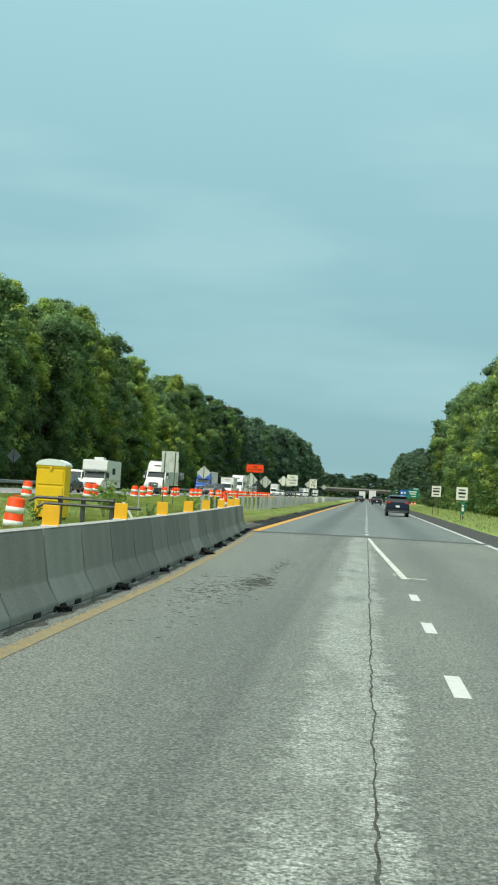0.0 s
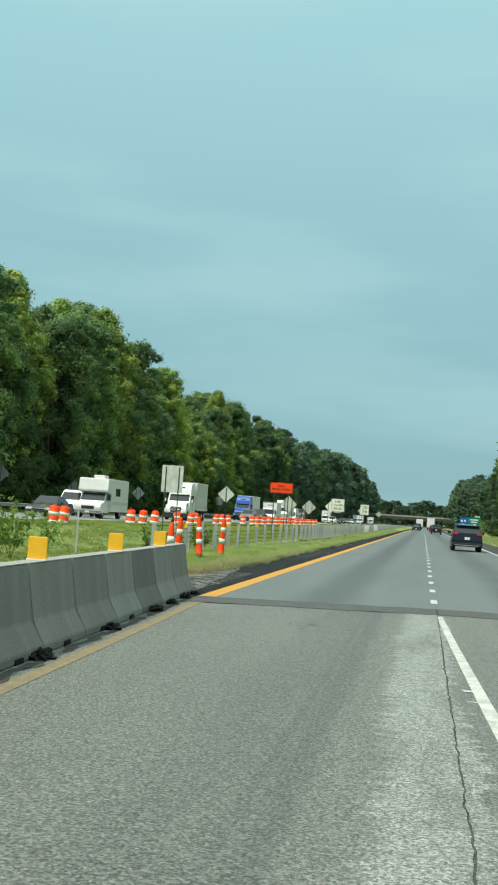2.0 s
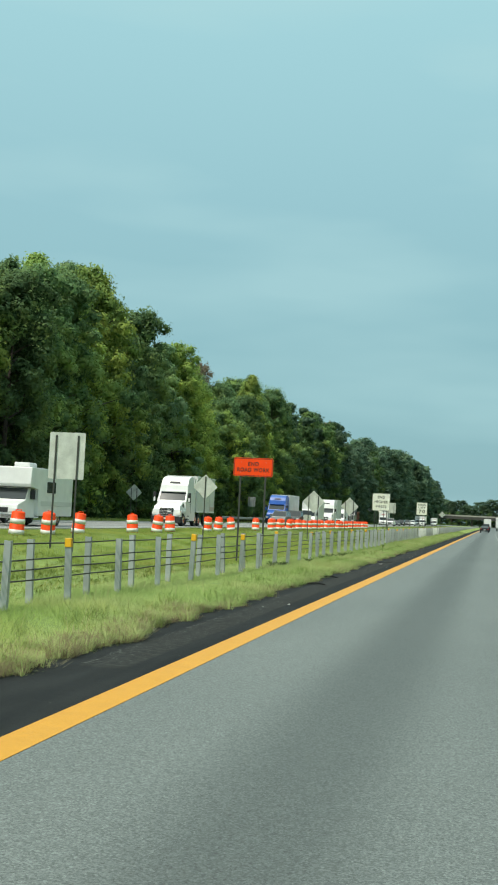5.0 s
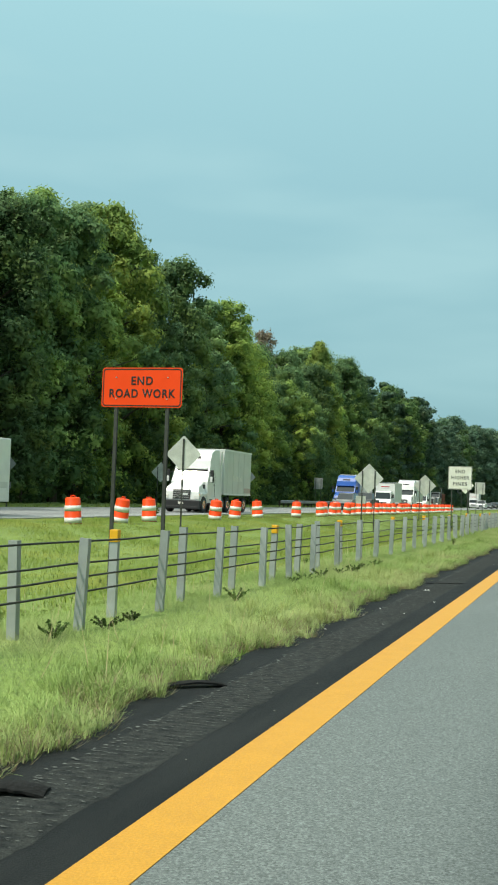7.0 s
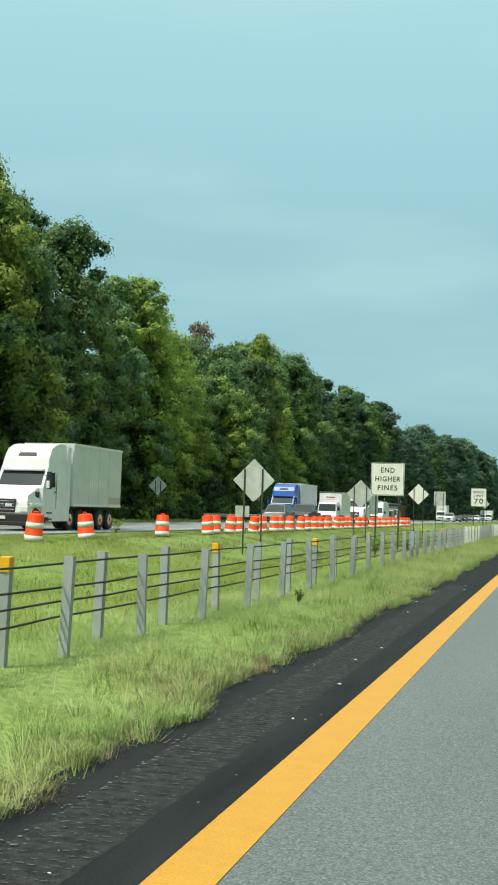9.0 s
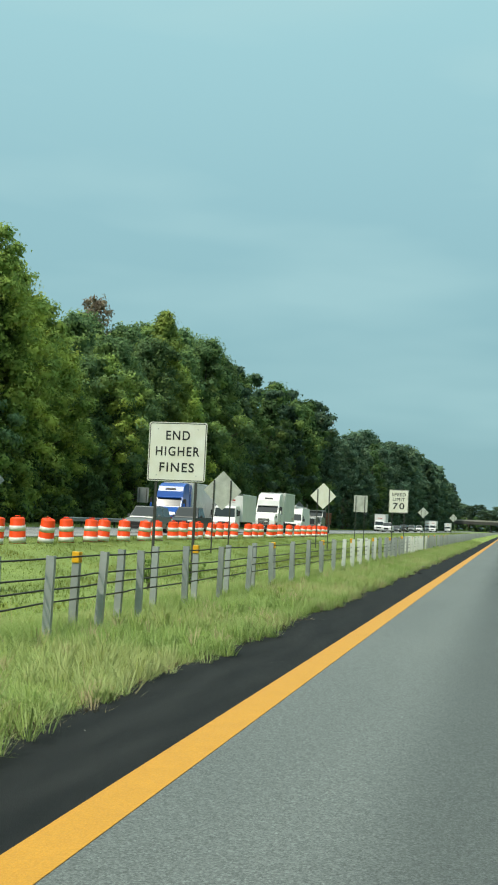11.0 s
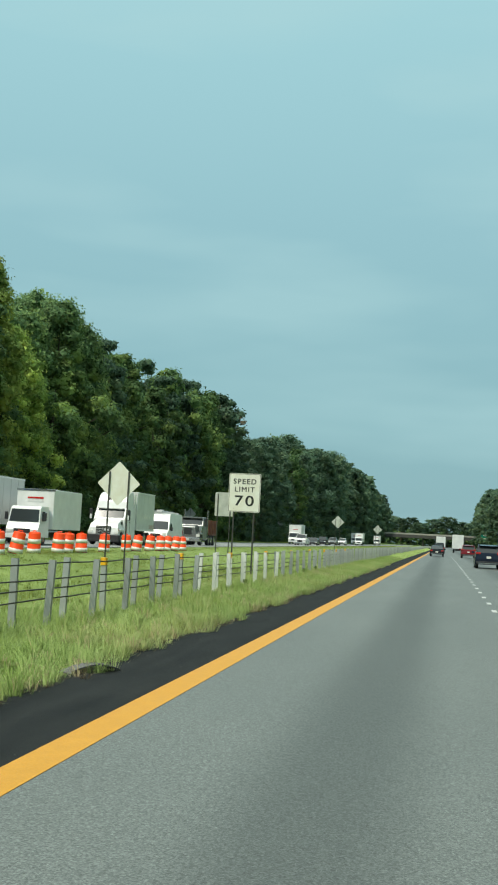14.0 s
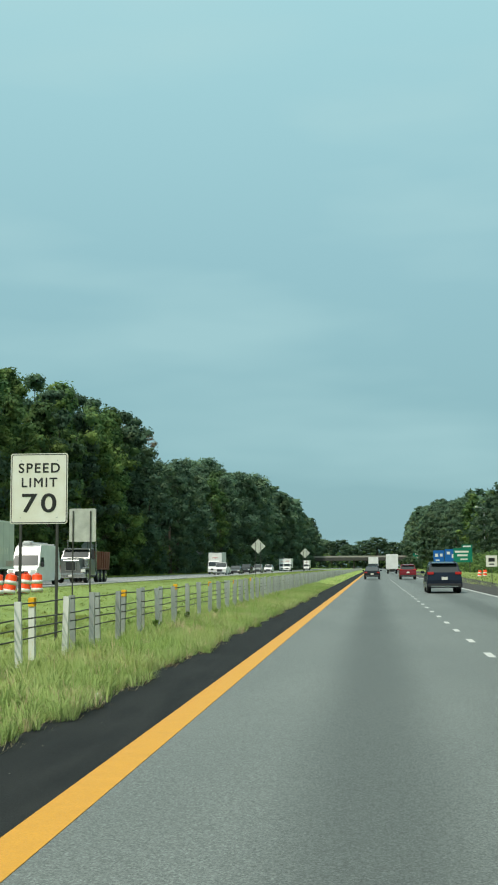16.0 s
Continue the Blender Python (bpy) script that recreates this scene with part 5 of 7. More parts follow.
tufts("dry_tufts", scatter(1500, 112, 215, 1.5, 56, 0.1), 16, 0.22, 0.0036, M["straw"], "dry straw-coloured tufts along the shoulder's edge", 56, 1.4, 0.9)
blades("seed_grass", 2200, (-5.0, -1.5, 46, 200), 0.42, 0.0035, M["straw"], "thin dry seed stalks standing in the grass", 21, near_edge)
blades("dry_grass_edge", 40000, (-1.70, -1.12, 42, 215), 0.11, 0.004, M["straw"], "dry straw lying along the shoulder's edge", 22,
       lambda x, y, rng: x < edge_line(y) + 0.02, (0.7, 1.8))
blades("dry_grass_edge", 26000, (-1.75, -1.05, 62, 114), 0.13, 0.0035, M["straw"], "pale dry grass hanging over the shoulder's edge", 31,
       lambda x, y, rng: (x < edge_line(y) + 0.02) & (np.sin(y * 3.1 + 2 * np.sin(y * 0.77)) > -0.3), (0.6, 1.5))
blades("dead_grass_edge", 40000, (-1.7, -1.0, 62, 114), 0.08, 0.007, M["dead_grass"], "brown dead grass matted at the shoulder's edge", 32,
       lambda x, y, rng: x < edge_line(y) + 0.03, (0.6, 1.6))
blades("dry_grass_edge", 14000, (-2.05, -1.42, 41, 60), 0.13, 0.005, M["straw"], "pale dry grass round the barrier's end", 23, None, (0.8, 1.8))
# edge weeds; the shadow among the tufts is also put into their dark green
blades("edge_weeds", 60000, (-2.3, -1.2, 44, 215), 0.15, 0.007, M["weed"], "low weeds in the grass edge, tuft shadow put into their dark green", 24,
       lambda x, y, rng: (x < -1.24 - 0.1 * np.sin(y * 0.9) - 0.08 * np.sin(y * 2.3) - np.maximum(0, (50 - y) * 0.06)) & (np.sin(y * 1.7 + 2 * np.sin(y * 0.43)) * np.sin(x * 5 + y * 0.7) > 0.35), (0.2, 0.9))
blades("short_grass", 92000, (-18.2, -4.4, 30, 83), 0.10, 0.022, M["grass_mid"], "darker green median grass by the work zone", 25, None, (0.4, 1.3))
blades("short_grass", 190000, (-18.2, -4.2, 81, 128), 0.11, 0.012, M["grass_far"], "short green median grass", 33, None, (0.15, 0.7))
blades("short_grass", 90000, (-18.2, -4.2, 126, 200), 0.10, 0.018, M["grass_median"], "short green median grass", 5, None, (0.15, 0.7))
blades("short_grass", 60000, (-18.2, -5.0, 200, 560), 0.09, 0.04, M["grass_median"], "short green median grass", 6, None, (0.8, 2.2))
blades("short_grass", 24000, (9.7, 18, 40, 400), 0.22, 0.03, M["grass"], "rough green grass on the right verge", 7)
blades("short_grass", 16000, (-34.5, -30.2, 50, 400), 0.25, 0.03, M["grass_far"], "rough green grass below the wood", 8)
blades("short_grass", 24000, (-9.0, -3.0, 20, 60), 0.13, 0.012, M["grass_mid"], "rough grass behind the concrete barrier", 9)

# ---- overpass ----

# the distant bridge's shade is put into this dark base colour
M["bridge"] = material("shaded_bridge_concrete", (0.07, 0.07, 0.066), 0.9, var=0.25, scale=0.6, fine=0.1, bump_scale=8)
bridge = thing("overpass", (-6, 800, 0), "concrete road bridge crossing over the highway", "bridge", kind="structure")
bm = bmesh.new()
box(bm, -110, 110, -6, 6, 4.9, 6.7, 0.05)
part("deck", bm, M["bridge"], bridge)
for yy in (-6.0, 5.8):
    bm = bmesh.new()
    box(bm, -110, 110, yy, yy + 0.2, 6.7, 7.6, 0.03)
    part("parapet", bm, M["concrete_top"], bridge)
for xx in (-30, -3, 18):
    for yy in (-4, 0, 4):
        bm = bmesh.new()
        lathe(bm, ((0.55, -0.5), (0.5, 5.0)), 14, (xx, yy, 0))
        part("pier", bm, M["bridge"], bridge)
for sx in (-1, 1):
    bm = bmesh.new()
    prof = ((38, -0.5), (110, -0.5), (110, 4.9), (50, 4.9))
    v = [[bm.verts.new((sx * a, yy, z)) for a, z in prof] for yy in (-9, 9)]
    bm.faces.new(v[0])
    bm.faces.new(v[1][::-1])
    for i in range(4):
        bm.faces.new((v[0][i], v[0][(i + 1) % 4], v[1][(i + 1) % 4], v[1][i]))
    part("abutment", bm, M["soil"], bridge, "grassy abutment slope")

# ---- vehicles ----

def paint(name, col, rough=0.3, metal=0.0):
    return material(name, col, rough, metal, var=0.12, scale=1.5, fine=0.04)


M["p_white"] = paint("white_vehicle_paint", (0.74, 0.75, 0.73))
M["p_navy"] = paint("dark_navy_paint", (0.012, 0.018, 0.035), 0.22, 0.2)
M["p_black"] = paint("black_vehicle_paint", (0.018, 0.02, 0.022), 0.25, 0.2)
M["p_red"] = paint("dark_red_paint", (0.22, 0.018, 0.025), 0.25, 0.1)
M["p_grey"] = paint("dark_grey_paint", (0.06, 0.065, 0.065), 0.3, 0.4)
M["p_silver"] = paint("silver_grey_paint", (0.22, 0.23, 0.22), 0.3, 0.5)
M["p_blue"] = paint("bright_blue_paint", (0.015, 0.10, 0.42), 0.3)
M["p_brown"] = paint("rusty_red_paint", (0.17, 0.05, 0.03), 0.7)
M["trailer"] = material("grey_trailer_skin", (0.62, 0.63, 0.61), 0.5, 0.1, col2=(0.54, 0.55, 0.53), scale=0.8, fine=0.05)
M["faded_red"] = material("faded_red_paint", (0.52, 0.33, 0.29), 0.6, col2=(0.46, 0.42, 0.40), scale=2.5)
M["glass"] = material("dark_vehicle_glass", (0.035, 0.042, 0.044), 0.08, spec=0.45)
M["dark"] = material("dark_plastic_trim", (0.02, 0.021, 0.022), 0.6, var=0.2, scale=6)
M["chrome"] = material("bright_metal_trim", (0.60, 0.61, 0.60), 0.22, 0.9, var=0.1, scale=6)
M["lamp_clear"] = material("clear_headlight_lens", (0.75, 0.75, 0.70), 0.12, spec=0.8)
M["lamp_red"] = material("red_tail_light_lens", (0.45, 0.015, 0.012), 0.15, spec=0.8)
M["lamp_amber"] = material("amber_marker_lens", (0.85, 0.32, 0.02), 0.2)


def wheel(ob, x, y, r, w):
    bm = bmesh.new()
    lathe(bm, ((r * 0.62, 0), (r * 0.92, 0.0), (r, w * 0.18), (r, w * 0.82), (r * 0.92, w), (r * 0.62, w)), 20)
    bmesh.ops.transform(bm, matrix=pose(x - w / 2, y, r, 0, 90, 0), verts=bm.verts)
    ty = part("tyre", bm, M["rubber"], ob, smooth=False)
    bm = bmesh.new()
    o = -0.008 if x < 0 else w - 0.03
    lathe(bm, ((r * 0.60, o), (r * 0.60, o + 0.02), (r * 0.5, o + 0.038), (r * 0.15, o + 0.03)), 16)
    bmesh.ops.transform(bm, matrix=pose(x - w / 2, y, r, 0, 90, 0), verts=bm.verts)
    part("rim", bm, M["chrome"], ty, "metal wheel rim")


def panel(ob, name, pts, mat, thick=0.012, label=""):
    """A flat plate through four corners, raised a little outwards (corners run counter-clockwise seen from outside)."""
    p = [Vector(q) for q in pts]
    nrm = (p[1] - p[0]).cross(p[-1] - p[0]).normalized()
    bm = bmesh.new()
    a = [bm.verts.new(q - nrm * 0.01) for q in p]
    c = [bm.verts.new(q + nrm * thick) for q in p]
    bm.faces.new(c)
    for i in range(len(p)):
        bm.faces.new((a[i], a[(i + 1) % len(p)], c[(i + 1) % len(p)], c[i]))
    return part(name, bm, mat, ob, label)


def blocks(ob, name, dims, mat, label="", bevel=0.012):
    bm = bmesh.new()
    box(bm, *dims, bevel)
    return part(name, bm, mat, ob, label)


def arch(yc, r, n=8):
    """Points over a wheel arch, from front to back."""
    return [(yc - r * math.cos(math.pi * k / n), 0.30 + r * math.sin(math.pi * k / n)) for k in range(n + 1)]


def car(name, label, at, rz, L, W, H, mat, kind):
    """A passenger car: front at y = 0, rear at y = L, on z = 0. kind: sedan, suv, pickup."""
    ob = thing(name, at, label, "car" if kind != "pickup" else "pickup truck", "traffic", rz=rz)
    hw = W / 2
    zb = {"sedan": 0.92, "suv": 1.05, "pickup": 1.15}[kind]
    zh = {"sedan": 0.76, "suv": 0.92, "pickup": 1.08}[kind]
    r = {"sedan": 0.33, "suv": 0.36, "pickup": 0.40}[kind]
    yf, yr = L * 0.19, L * 0.80
    tail = zb + (0.05 if kind != "pickup" else 0.0)
    bottom = [(0.12, 0.26)] + arch(yf, r + 0.07) + arch(yr, r + 0.07) + [(L - 0.12, 0.30)]
    prof = bottom + [(L - 0.01, 0.48), (L, 0.70), (L - 0.05, tail), (L * 0.30, zb), (L * 0.10, zh), (0.04, zh - 0.18), (0.0, 0.50)]
    bm = bmesh.new()
    prism(bm, prof, hw, 0.06, 0.6, zb)
    body = part("body", bm, mat, ob)
    # cabin
    if kind == "sedan":
        cp = [(L * 0.26, zb - 0.02), (L * 0.43, H), (L * 0.66, H - 0.02), (L * 0.86, zb - 0.01)]
    elif kind == "suv":
        cp = [(L * 0.25, zb - 0.02), (L * 0.40, H - 0.02), (L * 0.62, H), (L * 0.90, H - 0.09), (L * 0.985, zb - 0.01)]
    else:
        cp = [(L * 0.27, zb - 0.02), (L * 0.38, H), (L * 0.60, H - 0.01), (L * 0.64, zb - 0.01)]
    ti = 0.17
    bm = bmesh.new()
    prism(bm, cp, hw - 0.06, ti, zb, H, 0.03)
    part("cabin", bm, mat, ob)

    def cx(z):
        return hw - 0.06 - ti * min(max((z - zb) / (H - zb), 0), 1)

    def lerp(a, c, k):
        return (a[0] + (c[0] - a[0]) * k, a[1] + (c[1] - a[1]) * k)
    a, c = lerp(cp[0], cp[1], 0.12), lerp(cp[0], cp[1], 0.92)
    panel(ob, "windscreen", ((-cx(a[1]) + 0.06, a[0], a[1]), (cx(a[1]) - 0.06, a[0], a[1]), (cx(c[1]) - 0.05, c[0], c[1]), (-cx(c[1]) + 0.05, c[0], c[1])), M["glass"])
    a, c = lerp(cp[-1], cp[-2], 0.15), lerp(cp[-1], cp[-2], 0.90)
    panel(ob, "rear_window", ((cx(a[1]) - 0.08, a[0], a[1]), (-cx(a[1]) + 0.08, a[0], a[1]), (-cx(c[1]) + 0.06, c[0], c[1]), (cx(c[1]) - 0.06, c[0], c[1])), M["glass"])
    zt, zl = H - 0.10, zb + 0.04
    ys = lerp(cp[0], cp[1], 0.25)[0] + 0.12, lerp(cp[0], cp[1], 0.85)[0] + 0.10
    ye = lerp(cp[-1], cp[-2], 0.2)[0] - 0.14, lerp(cp[-1], cp[-2], 0.85)[0] - 0.12
    mid = (ys[0] + ye[0]) / 2
    for s in (-1, 1):
        for y0, y1, t0_, t1_ in ((ys[0], mid - 0.04, ys[1], mid - 0.04), (mid + 0.04, ye[0], mid + 0.04, ye[1])):
            q = [(s * (cx(zl)), y0, zl), (s * cx(zl), y1, zl), (s * cx(zt), t1_, zt), (s * cx(zt), t0_, zt)]
            panel(ob, "side_window", q if s > 0 else q[::-1], M["glass"], 0.006)
        blocks(ob, "mirror", (s * (hw + 0.10) - 0.10, s * (hw + 0.10) + 0.10, ys[0] + 0.05, ys[0] + 0.17, zb, zb + 0.16), mat, bevel=0.03)
        blocks(ob, "headlight", (s * (hw - 0.24) - 0.19, s * (hw - 0.24) + 0.19, -0.012, 0.20, zh - 0.26, zh - 0.12), M["lamp_clear"], "clear headlight", 0.03)
        if kind == "suv":
            blocks(ob, "tail_light", (s * (hw - 0.20) - 0.17, s * (hw - 0.20) + 0.17, L - 0.16, L + 0.005, zb - 0.04, zb + 0.10), M["lamp_red"], "red tail light", 0.02)
        else:
            blocks(ob, "tail_light", (s * (hw - 0.22) - 0.15, s * (hw - 0.22) + 0.15, L - 0.16, L + 0.005, zb - 0.20, zb - 0.06), M["lamp_red"], "red tail light", 0.02)
        for yy in (yf, yr):
            wheel(ob, s * (hw - 0.13), yy, r, 0.23)
    blocks(ob, "grille", (-0.42, 0.42, -0.015, 0.10, 0.52, zh - 0.20), M["dark"], "dark grille")
    blocks(ob, "front_bumper", (-hw + 0.06, hw - 0.06, -0.05, 0.16, 0.30, 0.46), M["dark"] if kind != "pickup" else M["chrome"], bevel=0.03)
    blocks(ob, "rear_bumper", (-hw + 0.05, hw - 0.05, L - 0.14, L + 0.045, 0.33, 0.52), M["dark"], bevel=0.03)
    blocks(ob, "bumper_trim", (-hw + 0.22, hw - 0.22, L + 0.03, L + 0.055, 0.36, 0.40), M["chrome"], "bright bumper strip", 0.005)
    pz = 0.80 if kind == "suv" else 0.62
    blocks(ob, "number_plate", (-0.16, 0.16, L + 0.002, L + 0.018, pz - 0.08, pz + 0.08), M["sheet_white"], "white number plate", 0.004)
    if kind == "suv":
        bm = bmesh.new()
        prism(bm, [(L * 0.895, H - 0.10), (L * 0.95, H - 0.115), (L * 0.95, H - 0.085), (L * 0.89, H - 0.06)], hw - 0.26)
        part("roof_spoiler", bm, mat, ob)
        for s in (-1, 1):
            blocks(ob, "roof_rail", (s * (hw - 0.30) - 0.02, s * (hw - 0.30) + 0.02, L * 0.42, L * 0.86, H - 0.02, H + 0.035), M["dark"], bevel=0.01)
    if kind == "pickup":
        blocks(ob, "bed_cover", (-hw + 0.12, hw - 0.12, L * 0.655, L - 0.08, zb - 0.02, zb + 0.025), M["dark"], "dark bed cover")
    return ob


def van(name, label, at, rz, L, W, H, mat, rack=False):
    """A panel van with a sloping nose."""
    ob = thing(name, at, label, "van", "traffic", rz=rz)
    hw = W / 2
    bottom = [(0.1, 0.3)] + arch(0.95, 0.44) + arch(L - 1.15, 0.44) + [(L - 0.05, 0.34)]
    prof = bottom + [(L, 0.6), (L - 0.03, H - 0.08), (L - 0.15, H), (1.75, H), (1.45, H - 0.14), (0.72, 1.28), (0.12, 1.06), (0.0, 0.85), (0.0, 0.42)]
    bm = bmesh.new()
    prism(bm, prof, hw, 0.16, 0.9, H)
    part("body", bm, mat, ob)

    def cx(z):
        return hw - 0.16 * min(max((z - 0.9) / (H - 0.9), 0), 1)
    za, zc = 1.34, min(H - 0.22, 2.05)
    ya = 0.72 + (za - 1.28) / (H - 0.14 - 1.28) * 0.73
    yc = 0.72 + (zc - 1.28) / (H - 0.14 - 1.28) * 0.73
    panel(ob, "windscreen", ((-cx(za) + 0.08, ya, za), (cx(za) - 0.08, ya, za), (cx(zc) - 0.10, yc, zc), (-cx(zc) + 0.10, yc, zc)), M["glass"])
    for s in (-1, 1):
        q = [(s * cx(1.32), 1.0, 1.32), (s * cx(1.32), 2.0, 1.32), (s * cx(1.9), 2.0, 1.9), (s * cx(1.9), 1.42, 1.9)]
        panel(ob, "side_window", q if s > 0 else q[::-1], M["glass"], 0.006)
        blocks(ob, "headlight", (s * (hw - 0.24) - 0.18, s * (hw - 0.24) + 0.18, -0.015, 0.22, 0.84, 1.06), M["lamp_clear"], "clear headlight", 0.03)
        blocks(ob, "mirror", (s * (hw + 0.13) - 0.10, s * (hw + 0.13) + 0.10, 0.98, 1.12, 1.25, 1.58), M["dark"], bevel=0.03)
        blocks(ob, "tail_light", (s * (hw - 0.09) - 0.06, s * (hw - 0.09) + 0.06, L - 0.08, L + 0.01, 0.9, 1.35), M["lamp_red"], "red tail light", 0.01)
        for yy in (0.95, L - 1.15):
            wheel(ob, s * (hw - 0.13), yy, 0.35, 0.24)
    blocks(ob, "grille", (-0.45, 0.45, -0.02, 0.1, 0.62, 0.98), M["dark"], "dark oval grille", 0.04)
    blocks(ob, "front_bumper", (-hw + 0.04, hw - 0.04, -0.06, 0.2, 0.32, 0.58), M["dark"], bevel=0.04)
    blocks(ob, "number_plate", (-0.16, 0.16, -0.08, -0.055, 0.42, 0.56), M["sheet_white"], "white number plate", 0.004)
    if rack:
        for yy in (1.6, 2.6, 3.6, L - 0.8):
            blocks(ob, "roof_bar", (-0.75, 0.75, yy - 0.03, yy + 0.03, H, H + 0.12), M["galv"], bevel=0.01)
        for s in (-0.6, 0.15):
            bm = bmesh.new()
            tube(bm, [(s, 1.4, H + 0.16), (s, L - 0.6, H + 0.16)], 0.05, 8)
            part("ladder", bm, M["galv"], ob)
        blocks(ob, "roof_fan", (-0.45, 0.1, 1.7, 2.3, H + 0.12, H + 0.3), M["p_white"], bevel=0.04)
    return ob


def truck_front(ob, hw, zc0, zc1, y0, mat):
    """Lamps, bumper and mirrors shared by the heavy trucks."""
    for s in (-1, 1):
        blocks(ob, "headlight", (s * (hw - 0.22) - 0.17, s * (hw - 0.22) + 0.17, y0 - 0.02, y0 + 0.25, 0.82, 1.06), M["lamp_clear"], "clear headlight", 0.03)
        blocks(ob, "mirror", (s * (hw + 0.24) - 0.11, s * (hw + 0.24) + 0.11, y0 + 1.35, y0 + 1.45, zc0 - 0.15, zc0 + 0.62), M["dark"], bevel=0.03)
        bm = bmesh.new()
        tube(bm, [(s * (hw - 0.05), y0 + 1.5, zc0 + 0.45), (s * (hw + 0.24), y0 + 1.4, zc0 + 0.5)], 0.02, 6)
        part("mirror_arm", bm, M["dark"], ob)
    blocks(ob, "number_plate", (-0.16, 0.16, y0 - 0.115, y0 - 0.09, 0.50, 0.64), M["sheet_white"], "white number plate", 0.004)


def semi(name, label, at, mat, trailer_mat, L=13.0, rz=0.0, old=False):
    """A bonneted tractor with a sleeper cab and a box trailer."""
    ob = thing(name, at, label, "truck", "traffic", rz=rz)
    hw = 1.2
    bm = bmesh.new()
    if old:
        prof = [(0.05, 0.62), (0.0, 0.95), (0.02, 1.75), (0.10, 1.85), (1.5, 1.98), (1.5, 0.62)]
    else:
        prof = [(0.10, 0.55), (0.0, 0.80), (0.08, 1.25), (0.25, 1.55), (1.45, 1.95), (1.6, 1.95), (1.6, 0.55)]
    prism(bm, prof, hw - (0.38 if old else 0.06), 0.18, 0.9, 1.95, 0.04)
    part("hood", bm, mat, ob)
    bm = bmesh.new()
    top = 2.75 if old else 3.95
    cab = [(1.35, 0.60), (1.35, 1.90), (1.85, 2.72)] + ([(3.2, 2.78)] if old else [(1.88, 2.80), (2.02, 3.25), (2.30, 3.68), (2.75, 3.88), (3.2, 3.95), (3.9, 3.95)]) + [(3.9 if not old else 3.25, 0.60)]
    prism(bm, cab, hw, 0.12, 1.9, top, 0.05)
    part("cab", bm, mat, ob)
    panel(ob, "windscreen", ((-hw + 0.14, 1.42, 2.0), (hw - 0.14, 1.42, 2.0), (hw - 0.18, 1.80, 2.64), (-hw + 0.18, 1.80, 2.64)), M["glass"], 0.02)
    for s in (-1, 1):
        q = [(s * (hw - 0.01), 1.72, 1.95), (s * (hw - 0.01), 2.5, 1.95), (s * (hw - 0.04), 2.5, 2.6), (s * (hw - 0.04), 1.98, 2.6)]
        panel(ob, "side_window", q if s > 0 else q[::-1], M["glass"], 0.03)
        blocks(ob, "fender", (s * (hw - 0.22) - 0.22, s * (hw - 0.22) + 0.22, 0.28, 1.5, 1.05, 1.22), mat, bevel=0.06)
        bm = bmesh.new()
        lathe(bm, ((0.30, 0), (0.30, 1.3)), 14)
        bmesh.ops.transform(bm, matrix=pose(s * (hw - 0.32), 2.2, 0.72, -90, 0, 0), verts=bm.verts)
        part("fuel_tank", bm, M["chrome"], ob, "round metal fuel tank")
        for yy in (0.85, 4.3, 5.5):
            wheel(ob, s * (hw - 0.18), yy, 0.50, 0.30)
        if old:
            bm = bmesh.new()
            tube(bm, [(s * (hw - 0.02), 3.35, 0.9), (s * (hw - 0.02), 3.35, 3.5)], 0.075, 10)
            part("exhaust_stack", bm, M["chrome"], ob, "upright chrome exhaust stack")
            blocks(ob, "air_cleaner", (s * 0.98 - 0.17, s * 0.98 + 0.17, 1.0, 1.32, 1.15, 1.85), M["chrome"], bevel=0.05)
    if old:
        blocks(ob, "grille", (-0.46, 0.46, -0.03, 0.06, 0.95, 1.72), M["chrome"], "tall chrome grille", 0.02)
        blocks(ob, "grille_core", (-0.38, 0.38, -0.04, 0.0, 1.0, 1.66), M["dark"])
        blocks(ob, "sun_visor", (-1.0, 1.0, 1.55, 1.9, 2.62, 2.74), mat, bevel=0.02)
    else:
        blocks(ob, "grille", (-0.55, 0.55, -0.02, 0.16, 0.80, 1.38), M["dark"], "dark grille", 0.02)
        bm = bmesh.new()
        box(bm, -0.62, 0.62, -0.045, -0.025, -0.035, 0.035)
        bmesh.ops.transform(bm, matrix=pose(0, 0, 1.1, 0, -27, 0), verts=bm.verts)
        part("grille_bar", bm, M["chrome"], ob, "slanting bright bar")
        panel(ob, "roof_vent", ((-0.46, 2.075, 3.34), (0.46, 2.075, 3.34), (0.40, 2.17, 3.49), (-0.40, 2.17, 3.49)), M["dark"], 0.03, "dark roof air slot")
        blocks(ob, "sun_visor", (-1.02, 1.02, 1.62, 1.95, 2.66, 2.76), mat, bevel=0.03)
        blocks(ob, "screen_pillar", (-0.02, 0.02, 1.40, 1.46, 1.98, 2.05), M["dark"], bevel=0.004)
        for z in (0.92, 1.04, 1.16, 1.28):
            blocks(ob, "grille_slat", (-0.52, 0.52, -0.03, 0.0, z - 0.012, z + 0.012), M["trailer"], bevel=0.003)
        blocks(ob, "hood_badge", (0.10, 0.42, -0.05, -0.02, 1.05, 1.17), M["p_white"], bevel=0.004)
        blocks(ob, "lower_bumper", (-hw + 0.05, hw - 0.05, -0.10, 0.3, 0.22, 0.42), M["dark"], bevel=0.05)
